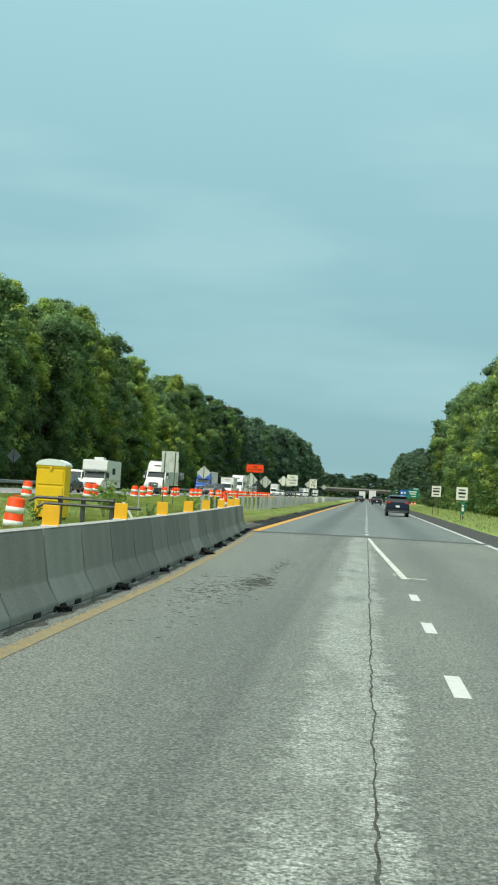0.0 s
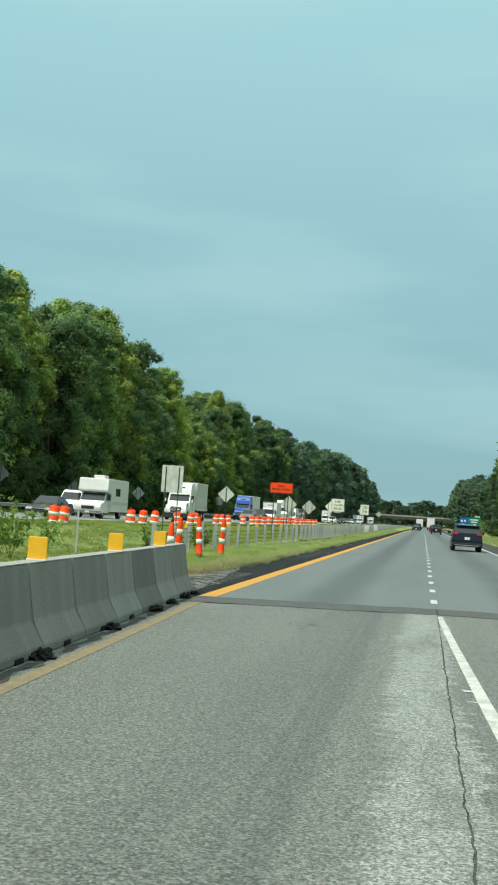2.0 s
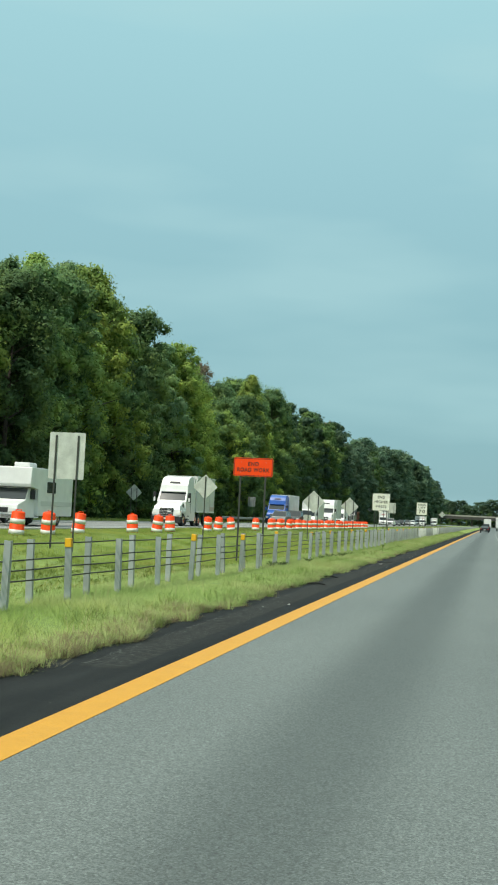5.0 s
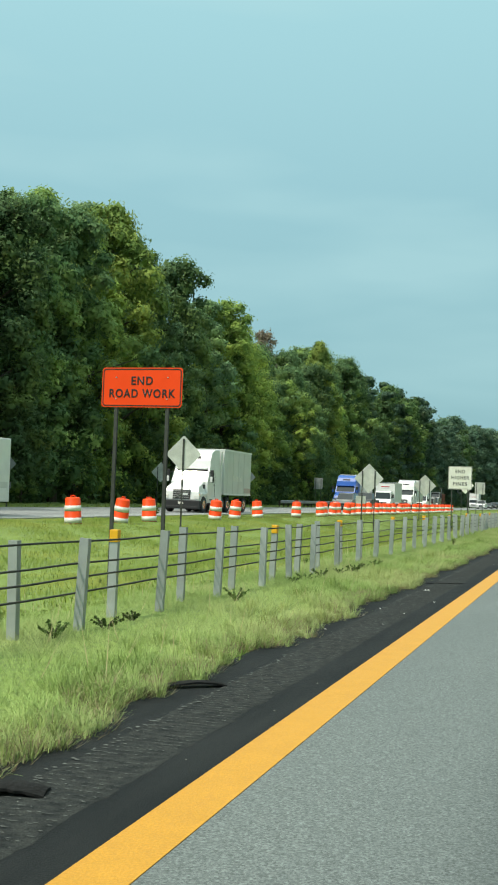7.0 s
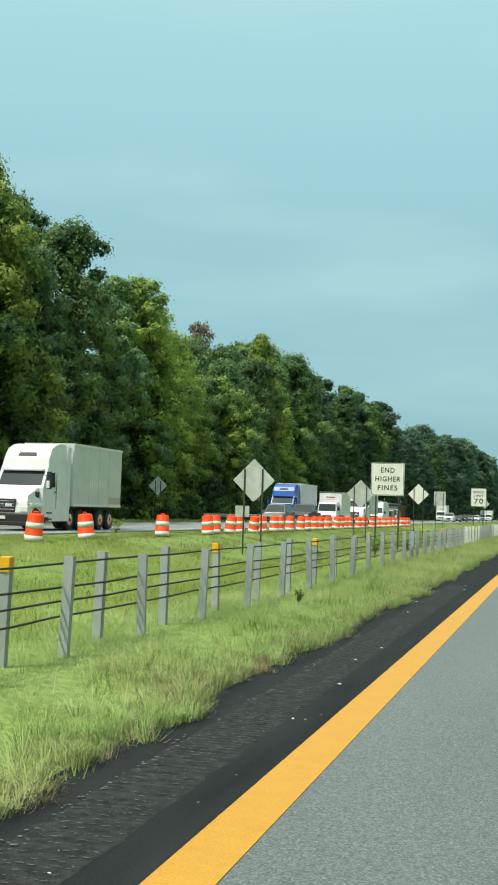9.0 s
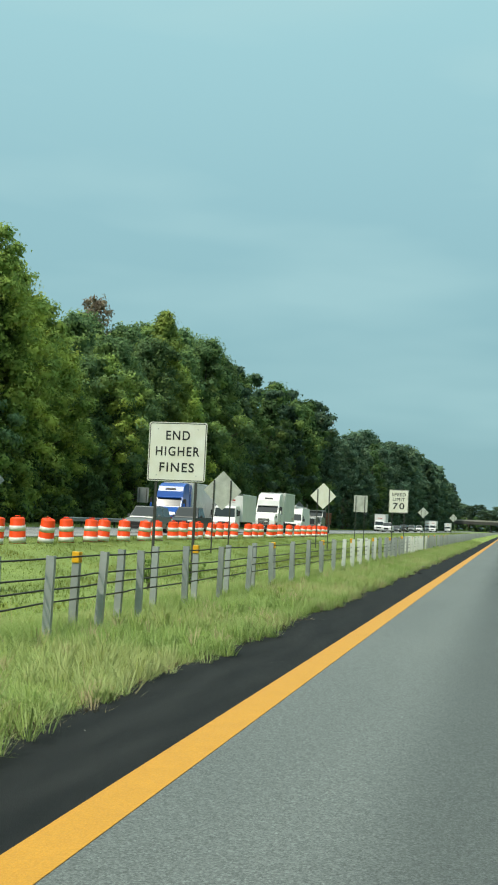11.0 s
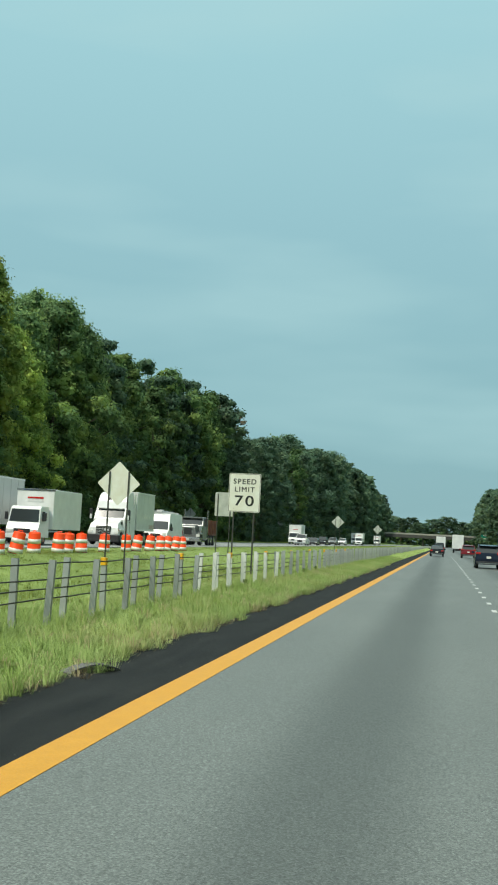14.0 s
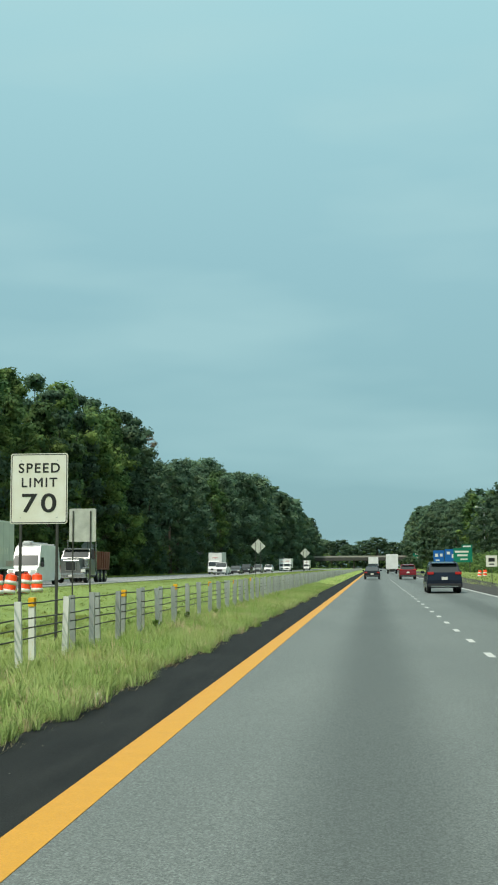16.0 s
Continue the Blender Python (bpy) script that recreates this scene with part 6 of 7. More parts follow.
        for s in (-1, 1):
            panel(ob, "corner_lamp", ((s * 0.98, 0.06, 1.02), (s * 1.10, 0.20, 1.02), (s * 1.10, 0.22, 1.16), (s * 0.98, 0.10, 1.16)) if s > 0 else ((s * 1.10, 0.20, 1.02), (s * 0.98, 0.06, 1.02), (s * 0.98, 0.10, 1.16), (s * 1.10, 0.22, 1.16)), M["lamp_amber"], 0.02, "amber corner lamp")
            blocks(ob, "hood_intake", (s * 0.98 - 0.05, s * 0.98 + 0.05, 0.95, 1.35, 1.42, 1.72), M["dark"], "dark hood air intake", 0.02)
            blocks(ob, "door_seam", (s * (hw + 0.004) - 0.006, s * (hw + 0.004) + 0.006, 2.66, 2.69, 0.95, 2.55), M["dark"], bevel=0.002)
            blocks(ob, "door_handle", (s * (hw + 0.012) - 0.012, s * (hw + 0.012) + 0.012, 2.42, 2.58, 1.70, 1.75), M["dark"], bevel=0.004)
            blocks(ob, "side_fairing", (s * (hw - 0.02) - 0.03, s * (hw - 0.02) + 0.03, 2.0, 4.1, 0.42, 1.0), mat, bevel=0.02)
            for z in (0.52, 0.80):
                blocks(ob, "step", (s * (hw + 0.012) - 0.02, s * (hw + 0.012) + 0.02, 1.75, 2.25, z - 0.03, z + 0.03), M["dark"], bevel=0.006)
            blocks(ob, "cab_extender", (s * (hw - 0.05) - 0.02, s * (hw - 0.05) + 0.02, 3.88, 4.22, 1.0, 3.85), mat, bevel=0.01)
            blocks(ob, "mirror_back", (s * (hw + 0.22) - 0.075, s * (hw + 0.22) + 0.075, 1.31, 1.36, 1.88, 2.22), mat, bevel=0.03)
    blocks(ob, "bumper", (-hw, hw, -0.09, 0.25, 0.38, 0.74), M["chrome"] if old else M["dark"], bevel=0.05)
    truck_front(ob, hw, 2.0, 2.6, 0.0, mat)
    blocks(ob, "chassis", (-0.5, 0.5, 3.0, 6.3, 0.55, 0.85), M["dark"])
    if old:
        bm = bmesh.new()
        prism(bm, [(3.9, 1.1), (8.0, 1.0), (8.3, 2.5), (3.7, 2.5)], 1.2, 0.0, bevel=0.03)
        part("dump_body", bm, trailer_mat, ob, "rusty red dump body")
        for k in range(5):
            for s in (-1, 1):
                blocks(ob, "body_rib", (s * 1.22 - 0.04, s * 1.22 + 0.04, 4.2 + 0.8 * k, 4.3 + 0.8 * k, 1.15, 2.48), trailer_mat, bevel=0.01)
        for s in (-1, 1):
            wheel(ob, s * (hw - 0.18), 6.9, 0.50, 0.30)
    else:
        blocks(ob, "trailer_box", (-1.28, 1.28, 4.3, L, 1.15, 4.05), trailer_mat, "long grey-white box trailer", 0.03)
        for k in range(int((L - 4.4) / 1.2)):
            for s in (-1, 1):
                blocks(ob, "trailer_rib", (s * 1.285 - 0.012, s * 1.285 + 0.012, 4.9 + 1.2 * k, 4.94 + 1.2 * k, 1.2, 4.0), trailer_mat, bevel=0.004)
        for s in (-1, 1):
            for z in (1.17, 4.0):
                blocks(ob, "trailer_rail", (s * 1.285 - 0.02, s * 1.285 + 0.02, 4.3, L, z - 0.05, z + 0.06), M["p_white"], bevel=0.01)
            for k, (yy, h) in enumerate(((6.2, 0.35), (6.45, 0.22), (6.7, 0.42), (7.0, 0.30), (7.35, 0.38), (7.7, 0.25), (8.0, 0.36))):
                if yy < L - 0.6:
                    blocks(ob, "worn_mark", (s * 1.288 - 0.004, s * 1.288 + 0.004, yy, yy + 0.14, 2.05, 2.05 + h), M["sheet_white"], "worn pale lettering bar", 0.001)
            blocks(ob, "side_tape", (s * 1.308 - 0.003, s * 1.308 + 0.003, L - 1.6, L - 0.1, 1.30, 1.62), M["faded_red"], "faded red panel low on the trailer", 0.001)
            if L < 9:
                continue
            for yy in (L - 2.4, L - 1.2):
                wheel(ob, s * 1.05, yy, 0.50, 0.30)
            blocks(ob, "landing_leg", (s * 0.7 - 0.06, s * 0.7 + 0.06, 6.9, 7.05, 0.1, 1.15), M["dark"])
    return ob


def box_truck(name, label, at, mat, box_mat, L=7.0, H=3.5, rz=0.0, nose=0.25, overcab=False):
    """A forward-control or short-nosed truck with a box body."""
    ob = thing(name, at, label, "truck", "traffic", rz=rz)
    hw = 1.0
    bm = bmesh.new()
    if overcab:
        prof = [(0.05, 0.45), (0.0, 0.75), (0.10, 1.12), (1.05, 1.32), (1.55, 2.0), (2.3, 2.05), (2.3, 0.45)]
        w0, w1, wz = (1.10, 1.40), (1.52, 1.95), 0.95
    else:
        prof = [(0.06, 0.45), (0.0, 0.9), (nose, 1.30), (nose + 0.22, 2.15), (nose + 0.45, 2.28), (1.85, 2.30), (1.85, 0.45)]
        w0, w1, wz = (nose + 0.02, 1.36), (nose + 0.21, 2.08), 0.9
    prism(bm, prof, hw, 0.08, 1.3, 2.2, 0.04)
    part("cab", bm, mat, ob)
    panel(ob, "windscreen", ((-wz, w0[0], w0[1]), (wz, w0[0], w0[1]), (wz - 0.05, w1[0], w1[1]), (-wz + 0.05, w1[0], w1[1])), M["glass"], 0.03)
    for s in (-1, 1):
        y0 = w1[0] + 0.12
        q = [(s * hw, y0, 1.42), (s * hw, y0 + 0.6, 1.42), (s * (hw - 0.07), y0 + 0.6, 1.98), (s * (hw - 0.07), y0 + 0.12, 1.98)]
        panel(ob, "side_window", q if s > 0 else q[::-1], M["glass"], 0.02)
        blocks(ob, "headlight", (s * (hw - 0.24) - 0.18, s * (hw - 0.24) + 0.18, -0.03, 0.2, 0.72, 0.92), M["lamp_clear"], "clear headlight", 0.03)
        blocks(ob, "mirror", (s * (hw + 0.20) - 0.09, s * (hw + 0.20) + 0.09, w1[0], w1[0] + 0.1, 1.45, 1.9), M["dark"], bevel=0.02)
        for yy in (0.95 if not overcab else 0.75, L - 1.6):
            wheel(ob, s * (hw - 0.15), yy, 0.42, 0.28)
    blocks(ob, "grille", (-0.5, 0.5, -0.025, 0.08, 0.70, 0.95), M["dark"], "dark grille")
    blocks(ob, "bumper", (-hw, hw, -0.07, 0.2, 0.38, 0.62), M["p_white"] if not overcab else M["chrome"], bevel=0.03)
    blocks(ob, "number_plate", (-0.16, 0.16, -0.095, -0.07, 0.42, 0.56), M["sheet_white"], "white number plate", 0.004)
    if overcab:
        bm = bmesh.new()
        prism(bm, [(1.25, 2.05), (1.15, 2.2), (1.3, H), (L, H), (L, 0.55), (2.25, 0.55), (2.25, 2.0)], 1.2, 0.02, 0.6, H, 0.05)
        part("coach_body", bm, box_mat, ob, "white camper body over the cab")
        blocks(ob, "roof_unit", (-0.45, 0.45, 2.6, 3.6, H, H + 0.28), M["p_white"], "white roof air unit", 0.06)
        for s in (-1, 1):
            blocks(ob, "side_stripe", (s * 1.2 - 0.012, s * 1.2 + 0.012, 2.6, L - 0.2, 1.1, 1.35), M["trailer"], bevel=0.004)
            blocks(ob, "coach_window", (s * 1.2 - 0.014, s * 1.2 + 0.014, 3.4, 4.6, 1.8, 2.4), M["glass"], "dark side window", 0.004)
    else:
        blocks(ob, "cargo_box", (-1.18, 1.18, 1.95, L, 0.95, H), box_mat, "plain white cargo box", 0.04)
        blocks(ob, "box_front_rim", (-1.2, 1.2, 1.93, 2.02, H - 0.12, H + 0.012), M["chrome"], bevel=0.01)
        for z in (2.62, 2.82):
            blocks(ob, "writing_bar", (-0.5, 0.5, 1.925, 1.945, z - 0.05, z + 0.05), M["lamp_red"] if z > 2.7 else M["trailer"], "faded lettering bar", 0.002)
    blocks(ob, "chassis", (-0.45, 0.45, 1.9, L - 0.1, 0.5, 0.75), M["dark"])
    return ob


# oncoming traffic
NEAR, FAR, UP = -21.9, -25.5, 0.3
van("panel_van", "white panel van with a dark oval grille", (FAR, 109.0, UP), 0, 5.6, 1.95, 2.15, M["p_white"])
car("sedan_car", "dark grey sedan coming along the near lane", (NEAR, 92.0, UP), 0, 4.7, 1.82, 1.45, M["p_grey"], "sedan")
box_truck("motorhome", "white motorhome with a roof air unit", (NEAR, 103.0, UP), M["p_white"], M["p_white"], 7.2, 3.1, overcab=True)
semi("semi_truck", "white sleeper cab truck pulling a grey-white box trailer", (NEAR, 133.5, UP), M["p_white"], M["trailer"], 10.2)
car("suv_car", "silver grey sport utility car by the drums", (NEAR, 180.0, UP), 0, 4.9, 1.92, 1.78, M["p_silver"], "suv")
car("pickup_truck", "dark grey pickup truck with a chrome bumper", (NEAR, 190.0, UP), 0, 5.7, 2.0, 1.92, M["p_grey"], "pickup")
semi("semi_truck", "blue sleeper cab truck with a grey box trailer", (FAR, 197.0, UP), M["p_blue"], M["trailer"], 12.0)
box_truck("box_truck", "white cab-over delivery truck with a white box", (NEAR, 203.0, UP), M["p_white"], M["p_white"], 7.2, 3.35)
semi("semi_truck", "white sleeper cab truck pulling a grey-white box trailer", (NEAR, 219.0, UP), M["p_white"], M["trailer"], 9.4)
van("high_roof_van", "white high-roof van with ladders on its roof rack", (NEAR, 234.0, UP), 0, 6.0, 2.05, 2.75, M["p_white"], True)
semi("dump_truck", "grey bonneted dump truck with chrome stacks", (NEAR, 246.5, UP), M["p_silver"], M["p_brown"], old=True)
car("pickup_truck", "white pickup truck in heavy traffic", (NEAR, 333.0, UP), 0, 5.8, 2.0, 1.92, M["p_white"], "pickup")
box_truck("box_truck", "white delivery truck with a tall box", (FAR, 352.0, UP), M["p_white"], M["p_white"], 7.5, 3.8)
for k, (nm, lab, x, y, L, H, m, kd) in enumerate((
        ("sedan_car", "dark sedan in the oncoming queue", NEAR, 352.0, 4.7, 1.45, "p_grey", "sedan"), ("suv_car", "black sport utility car in the oncoming queue", NEAR, 368.0, 4.8, 1.75, "p_black", "suv"),
        ("sedan_car", "silver sedan in the oncoming queue", FAR, 380.0, 4.7, 1.45, "p_silver", "sedan"), ("suv_car", "silver sport utility car in the oncoming queue", NEAR, 390.0, 4.8, 1.75, "p_silver", "suv"),
        ("sedan_car", "black sedan in the oncoming queue", FAR, 404.0, 4.7, 1.45, "p_black", "sedan"), ("suv_car", "white sport utility car in the oncoming queue", NEAR, 414.0, 4.8, 1.75, "p_white", "suv"))):
    car(nm, lab, (x, y, UP), 0, L, 1.85, H, M[m], kd)
for x, y, H in ((NEAR, 470.0, 3.6), (FAR, 500.0, 3.8), (NEAR, 560.0, 3.6), (FAR, 620.0, 3.8)):
    box_truck("box_truck", "white truck far down the oncoming queue", (x, y, UP), M["p_white"], M["p_white"], 8.0, H)

# traffic ahead on this side
car("suv_car", "dark navy sport utility car with red tail lights", (6.0, 95.0, 0), 180, 4.6, 1.86, 1.68, M["p_navy"], "suv")
car("suv_car", "dark navy sport utility car with red tail lights", (5.55, 226.0, 0), 180, 4.6, 1.88, 1.70, M["p_navy"], "suv")
car("sedan_car", "black sedan with red tail lights", (1.6, 294.0, 0), 180, 4.8, 1.84, 1.46, M["p_black"], "sedan")
car("suv_car", "dark red sport utility car with red tail lights", (5.6, 292.0, 0), 180, 4.6, 1.88, 1.70, M["p_red"], "suv")
car("pickup_truck", "black pickup truck seen from behind", (1.7, 350.0, 0), 180, 5.8, 2.0, 1.95, M["p_black"], "pickup")
box_truck("box_truck", "white box truck seen from behind", (5.5, 394.0, 0), M["p_white"], M["p_white"], 8.5, 3.9, rz=180)
box_truck("box_truck", "white box truck seen from behind", (1.8, 440.0, 0), M["p_white"], M["p_white"], 8.5, 3.7, rz=180)

# ---- small things along the road ----

def ragged_strip(name, pts, w, label, mat="tar", z=0.0055, seed=0.0):
    """A crack or smear along points, of uneven width."""
    bm = bmesh.new()
    a, c = [], []
    n = len(pts)
    for i, (x, y) in enumerate(pts):
        q = Vector((pts[min(i + 1, n - 1)][0] - pts[max(i - 1, 0)][0], pts[min(i + 1, n - 1)][1] - pts[max(i - 1, 0)][1], 0)).normalized()
        side = Vector((-q.y, q.x, 0))
        ww = w * (0.25 + 1.3 * abs(noise.noise((x * 3 + seed, y * 2.3, seed))))
        if i in (0, n - 1):
            ww *= 0.2
        a.append(bm.verts.new(Vector((x, y, z)) - side * ww))
        c.append(bm.verts.new(Vector((x, y, z)) + side * ww))
    for i in range(n - 1):
        bm.faces.new((a[i], a[i + 1], c[i + 1], c[i]))
    return solid(name, bm, M[mat], label, "road crack", "structure")


def along(x0, y0, x1, y1, n, wob, seed):
    return [(x0 + (x1 - x0) * k / n + wob * noise.noise((k * 0.7, seed, 0)), y0 + (y1 - y0) * k / n + wob * noise.noise((k * 0.7, seed, 5))) for k in range(n + 1)]


ragged_strip("lane_crack", along(6.4, 15, 6.3, 38.5, 110, 0.05, 3), 0.004, "fine dark crack along the old lane", "hairline", seed=3)
for k, (x, y, L) in enumerate(((0.30, 41.62, 0.2), (0.83, 41.84, 0.42), (1.36, 42.1, 0.4), (0.33, 42.32, 0.3), (0.75, 42.3, 0.15), (1.18, 46.3, 0.28), (0.5, 47.6, 0.3), (0.9, 50.5, 0.35), (1.4, 51.5, 0.2), (0.2, 49.0, 0.3),
                               (2.15, 138.0, 0.12), (2.9, 147.0, 0.3), (3.1, 150.0, 0.3))):
    for j in range(3):
        xs, ys, Ls = x - L / 2 + L * (j + 0.3) / 3 + 0.03 * math.sin(k * 2.1 + j), y + 0.05 * math.sin(k * 3.3 + j * 1.9), L * (0.12 + 0.12 * ((k + j) % 3))
        ragged_strip("surface_scab", along(xs - Ls / 2, ys, xs + Ls / 2, ys + 0.02, 6, 0.025, k * 3.0 + j + 10.0), 0.02, "short dark scab in the road surface", seed=k * 3.0 + j + 10.0)
for k, (x0, y0, x1, y1, w) in enumerate(((0.85, 143.22, 1.9, 143.32, 0.11), (2.3, 143.78, 2.75, 144.12, 0.13), (2.4, 143.52, 2.7, 143.65, 0.1), (1.32, 142.44, 1.72, 142.6, 0.1))):
    ragged_strip("skid_smear", along(x0, y0, x1, y1, 20, 0.03, 30.0 + k), w, "thin dark smear across the lane", "smear", 0.0045, 30.0 + k)
ragged_strip("line_crack", along(-0.28, 125.3, 0.3, 125.75, 10, 0.02, 31.0), 0.012, "crack across the yellow line", seed=31.0)


# torn-up patch in the old surface: many short dark ridges
rs = random.Random(12)
for k in range(30):
    x, y = (2.04 + rs.gauss(0, 0.1), 17.5 + rs.gauss(0, 0.7)) if k < 14 else (1.85 + rs.gauss(0, 0.1), 35.2 + rs.gauss(0, 0.4))
    L = rs.uniform(0.06, 0.2)
    ragged_strip("torn_patch", along(x - L / 2, y, x + L / 2, y + rs.uniform(-0.05, 0.05), 5, 0.02, k + 40.0), 0.022, "torn dark patch in the old asphalt", "hairline", seed=k + 40.0)

def ragged_field(name, n, centre, spread, length, width, mat, label, seed, z=0.005, tilt=0.01):
    """Many short ragged ridges lying across the lane round a place, each with a low raised back."""
    rr = random.Random(seed)
    out = []
    for k in range(n):
        x, y = centre[0] + rr.gauss(0, spread[0]), centre[1] + rr.gauss(0, spread[1])
        L, w, s = rr.uniform(0.35, 1.0) * length, rr.uniform(0.4, 1.0) * width, rr.uniform(0, 90)
        m = 7
        pts = []
        for i in range(m + 1):
            u = i / m
            e = 0.15 + math.sin(math.pi * u) ** 0.7
            yy = y + 0.035 * noise.noise((u * 3 + s, s, 0)) + rr.uniform(-0.006, 0.006)
            pts.append(((x - L / 2 + L * u, yy - w * e * rr.uniform(0.3, 1.0), z), (x - L / 2 + L * u, yy + w * e * rr.uniform(0.3, 1.0), z + tilt * rr.uniform(0.2, 1.0))))
        for i in range(m):
            out.append((pts[i][0], pts[i + 1][0], pts[i + 1][1], pts[i][1]))
    return tagged(new(name, quads_mesh(name, np.array(out), M[mat])), label, "road damage", kind="stuff")


M["torn"] = material("torn_grey_asphalt", (0.068, 0.074, 0.064), 0.95, var=0.5, scale=14, fine=0.4, bump=0.8, bump_scale=60)
M["bared"] = material("bared_pale_stone", (0.235, 0.25, 0.222), 0.95, var=0.35, scale=14, fine=0.3, bump=0.6, bump_scale=60)
ragged_field("bared_surface", 26, (2.07, 17.2), (0.09, 0.7), 0.26, 0.035, "bared", "pale bared stone in the torn old asphalt", 5, 0.004, 0.003)
ragged_field("torn_surface", 80, (2.0, 17.5), (0.10, 0.7), 0.20, 0.020, "torn", "torn dark ridges in the old asphalt", 6, 0.0075, 0.008)
ragged_field("torn_surface", 260, (1.62, 15.6), (0.26, 1.7), 0.07, 0.009, "torn", "scattered rough ridges in the old asphalt", 8, 0.006, 0.006)
ragged_field("torn_surface", 70, (2.05, 21.0), (0.09, 1.4), 0.08, 0.014, "torn", "thin row of rough ridges in the old asphalt", 9, 0.006, 0.006)

# milled rumble grooves in the black shoulder
M["milled"] = material("dusty_milled_asphalt", (0.016, 0.0185, 0.0185), 0.95, col2=(0.042, 0.045, 0.041), scale=11, fine=0.5, bump=0.4, bump_scale=110, spec=0.15)
# loose gravel where the old surface ends
def rocks(name, n, region, size, mat, label, seed, zf=0.0):
    rng = np.random.default_rng(seed)
    out = []
    base = np.array([(1, 0, 0), (0, 1, 0), (-1, 0, 0), (0, -1, 0), (0, 0, 0.8)], float)
    for _ in range(n):
        x, y = rng.uniform(region[0], region[1]), rng.uniform(region[2], region[3])
        s = size * rng.uniform(0.4, 1.5)
        b = base * s * rng.uniform(0.6, 1.3, (5, 3))
        b = b + np.array([x, y, zf])
        for i in range(4):
            out.append((b[i], b[(i + 1) % 4], b[4]))
    ob = new(name, quads_mesh(name, np.array(out), mat, 3))
    return tagged(ob, label, "gravel", kind="stuff")


# worn rumble band: low cross ribs
bm = bmesh.new()
cols = [-1.03 + 0.46 * j / 8 for j in range(9)]
prev = None
for k in range(2750):
    y = 59.5 + k * 0.02
    row = []
    for j, x in enumerate(cols):
        edge = min(j, 8 - j)
        wear = 0.5 + 0.5 * noise.noise((x * 3.0, y * 0.6, 2.2))
        rib = 0.5 + 0.5 * math.sin(2 * math.pi * (y + 0.01 * noise.noise((x * 6, y, 4))) / 0.08)
        z = 0.0012 + (0.0 if edge == 0 else (0.007 * rib + 0.001) * (0.25 + 0.9 * wear))
        row.append(bm.verts.new((x + (0.03 * noise.noise((j * 3.0, y * 2.2, 1)) + 0.02 * noise.noise((j * 3.0, y * 9, 1))) * (edge < 2), y, z)))
    if prev:
        for j in range(8):
            bm.faces.new((prev[j], prev[j + 1], row[j + 1], row[j]))
    prev = row
solid("rumble_strip", bm, M["milled"], "worn grey ribbed rumble band in the black shoulder", "rumble strip", "structure")

# pale dust, thin and broken, on ribs and grassward edge; also paints in rib highlights
M["rib_dust"] = material("grey_rib_dust_highlight", (0.16, 0.165, 0.15), 0.95, col2=(0.07, 0.073, 0.067), scale=6, fine=0.3)
rg = random.Random(14)
V = []
for k in range(680):
    y0 = 59.6 + 0.08 * k
    for j in range(11):
        if rg.random() > 0.68 + 0.7 * noise.noise((j * 0.4, y0 * 0.8, 3)):
            continue
        x, L = -1.0 + 0.037 * j + rg.uniform(-0.02, 0.02), rg.uniform(0.012, 0.055)
        y, w = y0 + rg.uniform(-0.015, 0.015), rg.uniform(0.0015, 0.005)
        V.append(((x, y, 0.0105), (x + L * 0.5, y - w, 0.0105), (x + L, y + rg.uniform(-0.008, 0.008), 0.0105), (x + L * rg.uniform(0.3, 0.7), y + w, 0.0105)))
for k in range(900):
    y = 59.6 + rg.uniform(0, 54)
    if noise.noise((1.5, y * 0.5, 8)) < -0.1:
        continue
    x, L, w = -1.03 + rg.gauss(0, 0.02), rg.uniform(0.01, 0.05), rg.uniform(0.004, 0.016)
    V.append(((x, y, 0.0105), (x + L * 0.5, y - w, 0.0105), (x + L, y + rg.uniform(-0.008, 0.008), 0.0105), (x + L * 0.4, y + w, 0.0105)))
tagged(new("rib_dust", quads_mesh("rib_dust", np.array(V), M["rib_dust"])), "thin grey dust and painted-in highlights on the ribs of the rumble band", "dirt", kind="stuff")

M["drift"] = material("dark_road_dirt", (0.075, 0.072, 0.062), 0.95, var=0.5, scale=8, fine=0.4, bump=0.8, bump_scale=40)
M["gravel"] = material("pale_gravel", (0.20, 0.195, 0.175), 0.95, var=0.6, scale=14, fine=0.2)
M["broken"] = material("broken_grey_asphalt", (0.15, 0.15, 0.138), 0.95, col2=(0.045, 0.046, 0.045), scale=4, fine=0.35, bump=0.8, bump_scale=30)
slab("broken_edge", [(38.0, -1.7, -0.42), (39.2, -1.7, -0.56), (41, -1.72, -0.60), (42.6, -1.72, -0.78), (44.5, -1.66, -0.84), (46.5, -1.6, -1.06), (48, -1.52, -1.1), (50, -1.5, -1.36)], -0.02, 0.012, M["broken"], "broken grey asphalt beside the barrier's end", "broken asphalt")
ragged_field("broken_flakes", 260, (-1.22, 41.0), (0.20, 1.8), 0.22, 0.030, "bared", "pale broken flakes by the barrier's end", 61, 0.014, 0.012)
ragged_field("broken_flakes", 220, (-1.2, 41.4), (0.22, 2.0), 0.26, 0.022, "torn", "dark broken flakes by the barrier's end", 62, 0.019, 0.014)
rocks("loose_gravel", 4200, (-2.0, -0.55, 38.0, 47), 0.009, M["gravel"], "loose pale gravel by the barrier's end", 5, 0.012)
rocks("shoulder_grit", 260, (-1.38, -0.35, 55, 210), 0.007, M["gravel"], "scattered pale grit on the black shoulder", 6, 0.001)
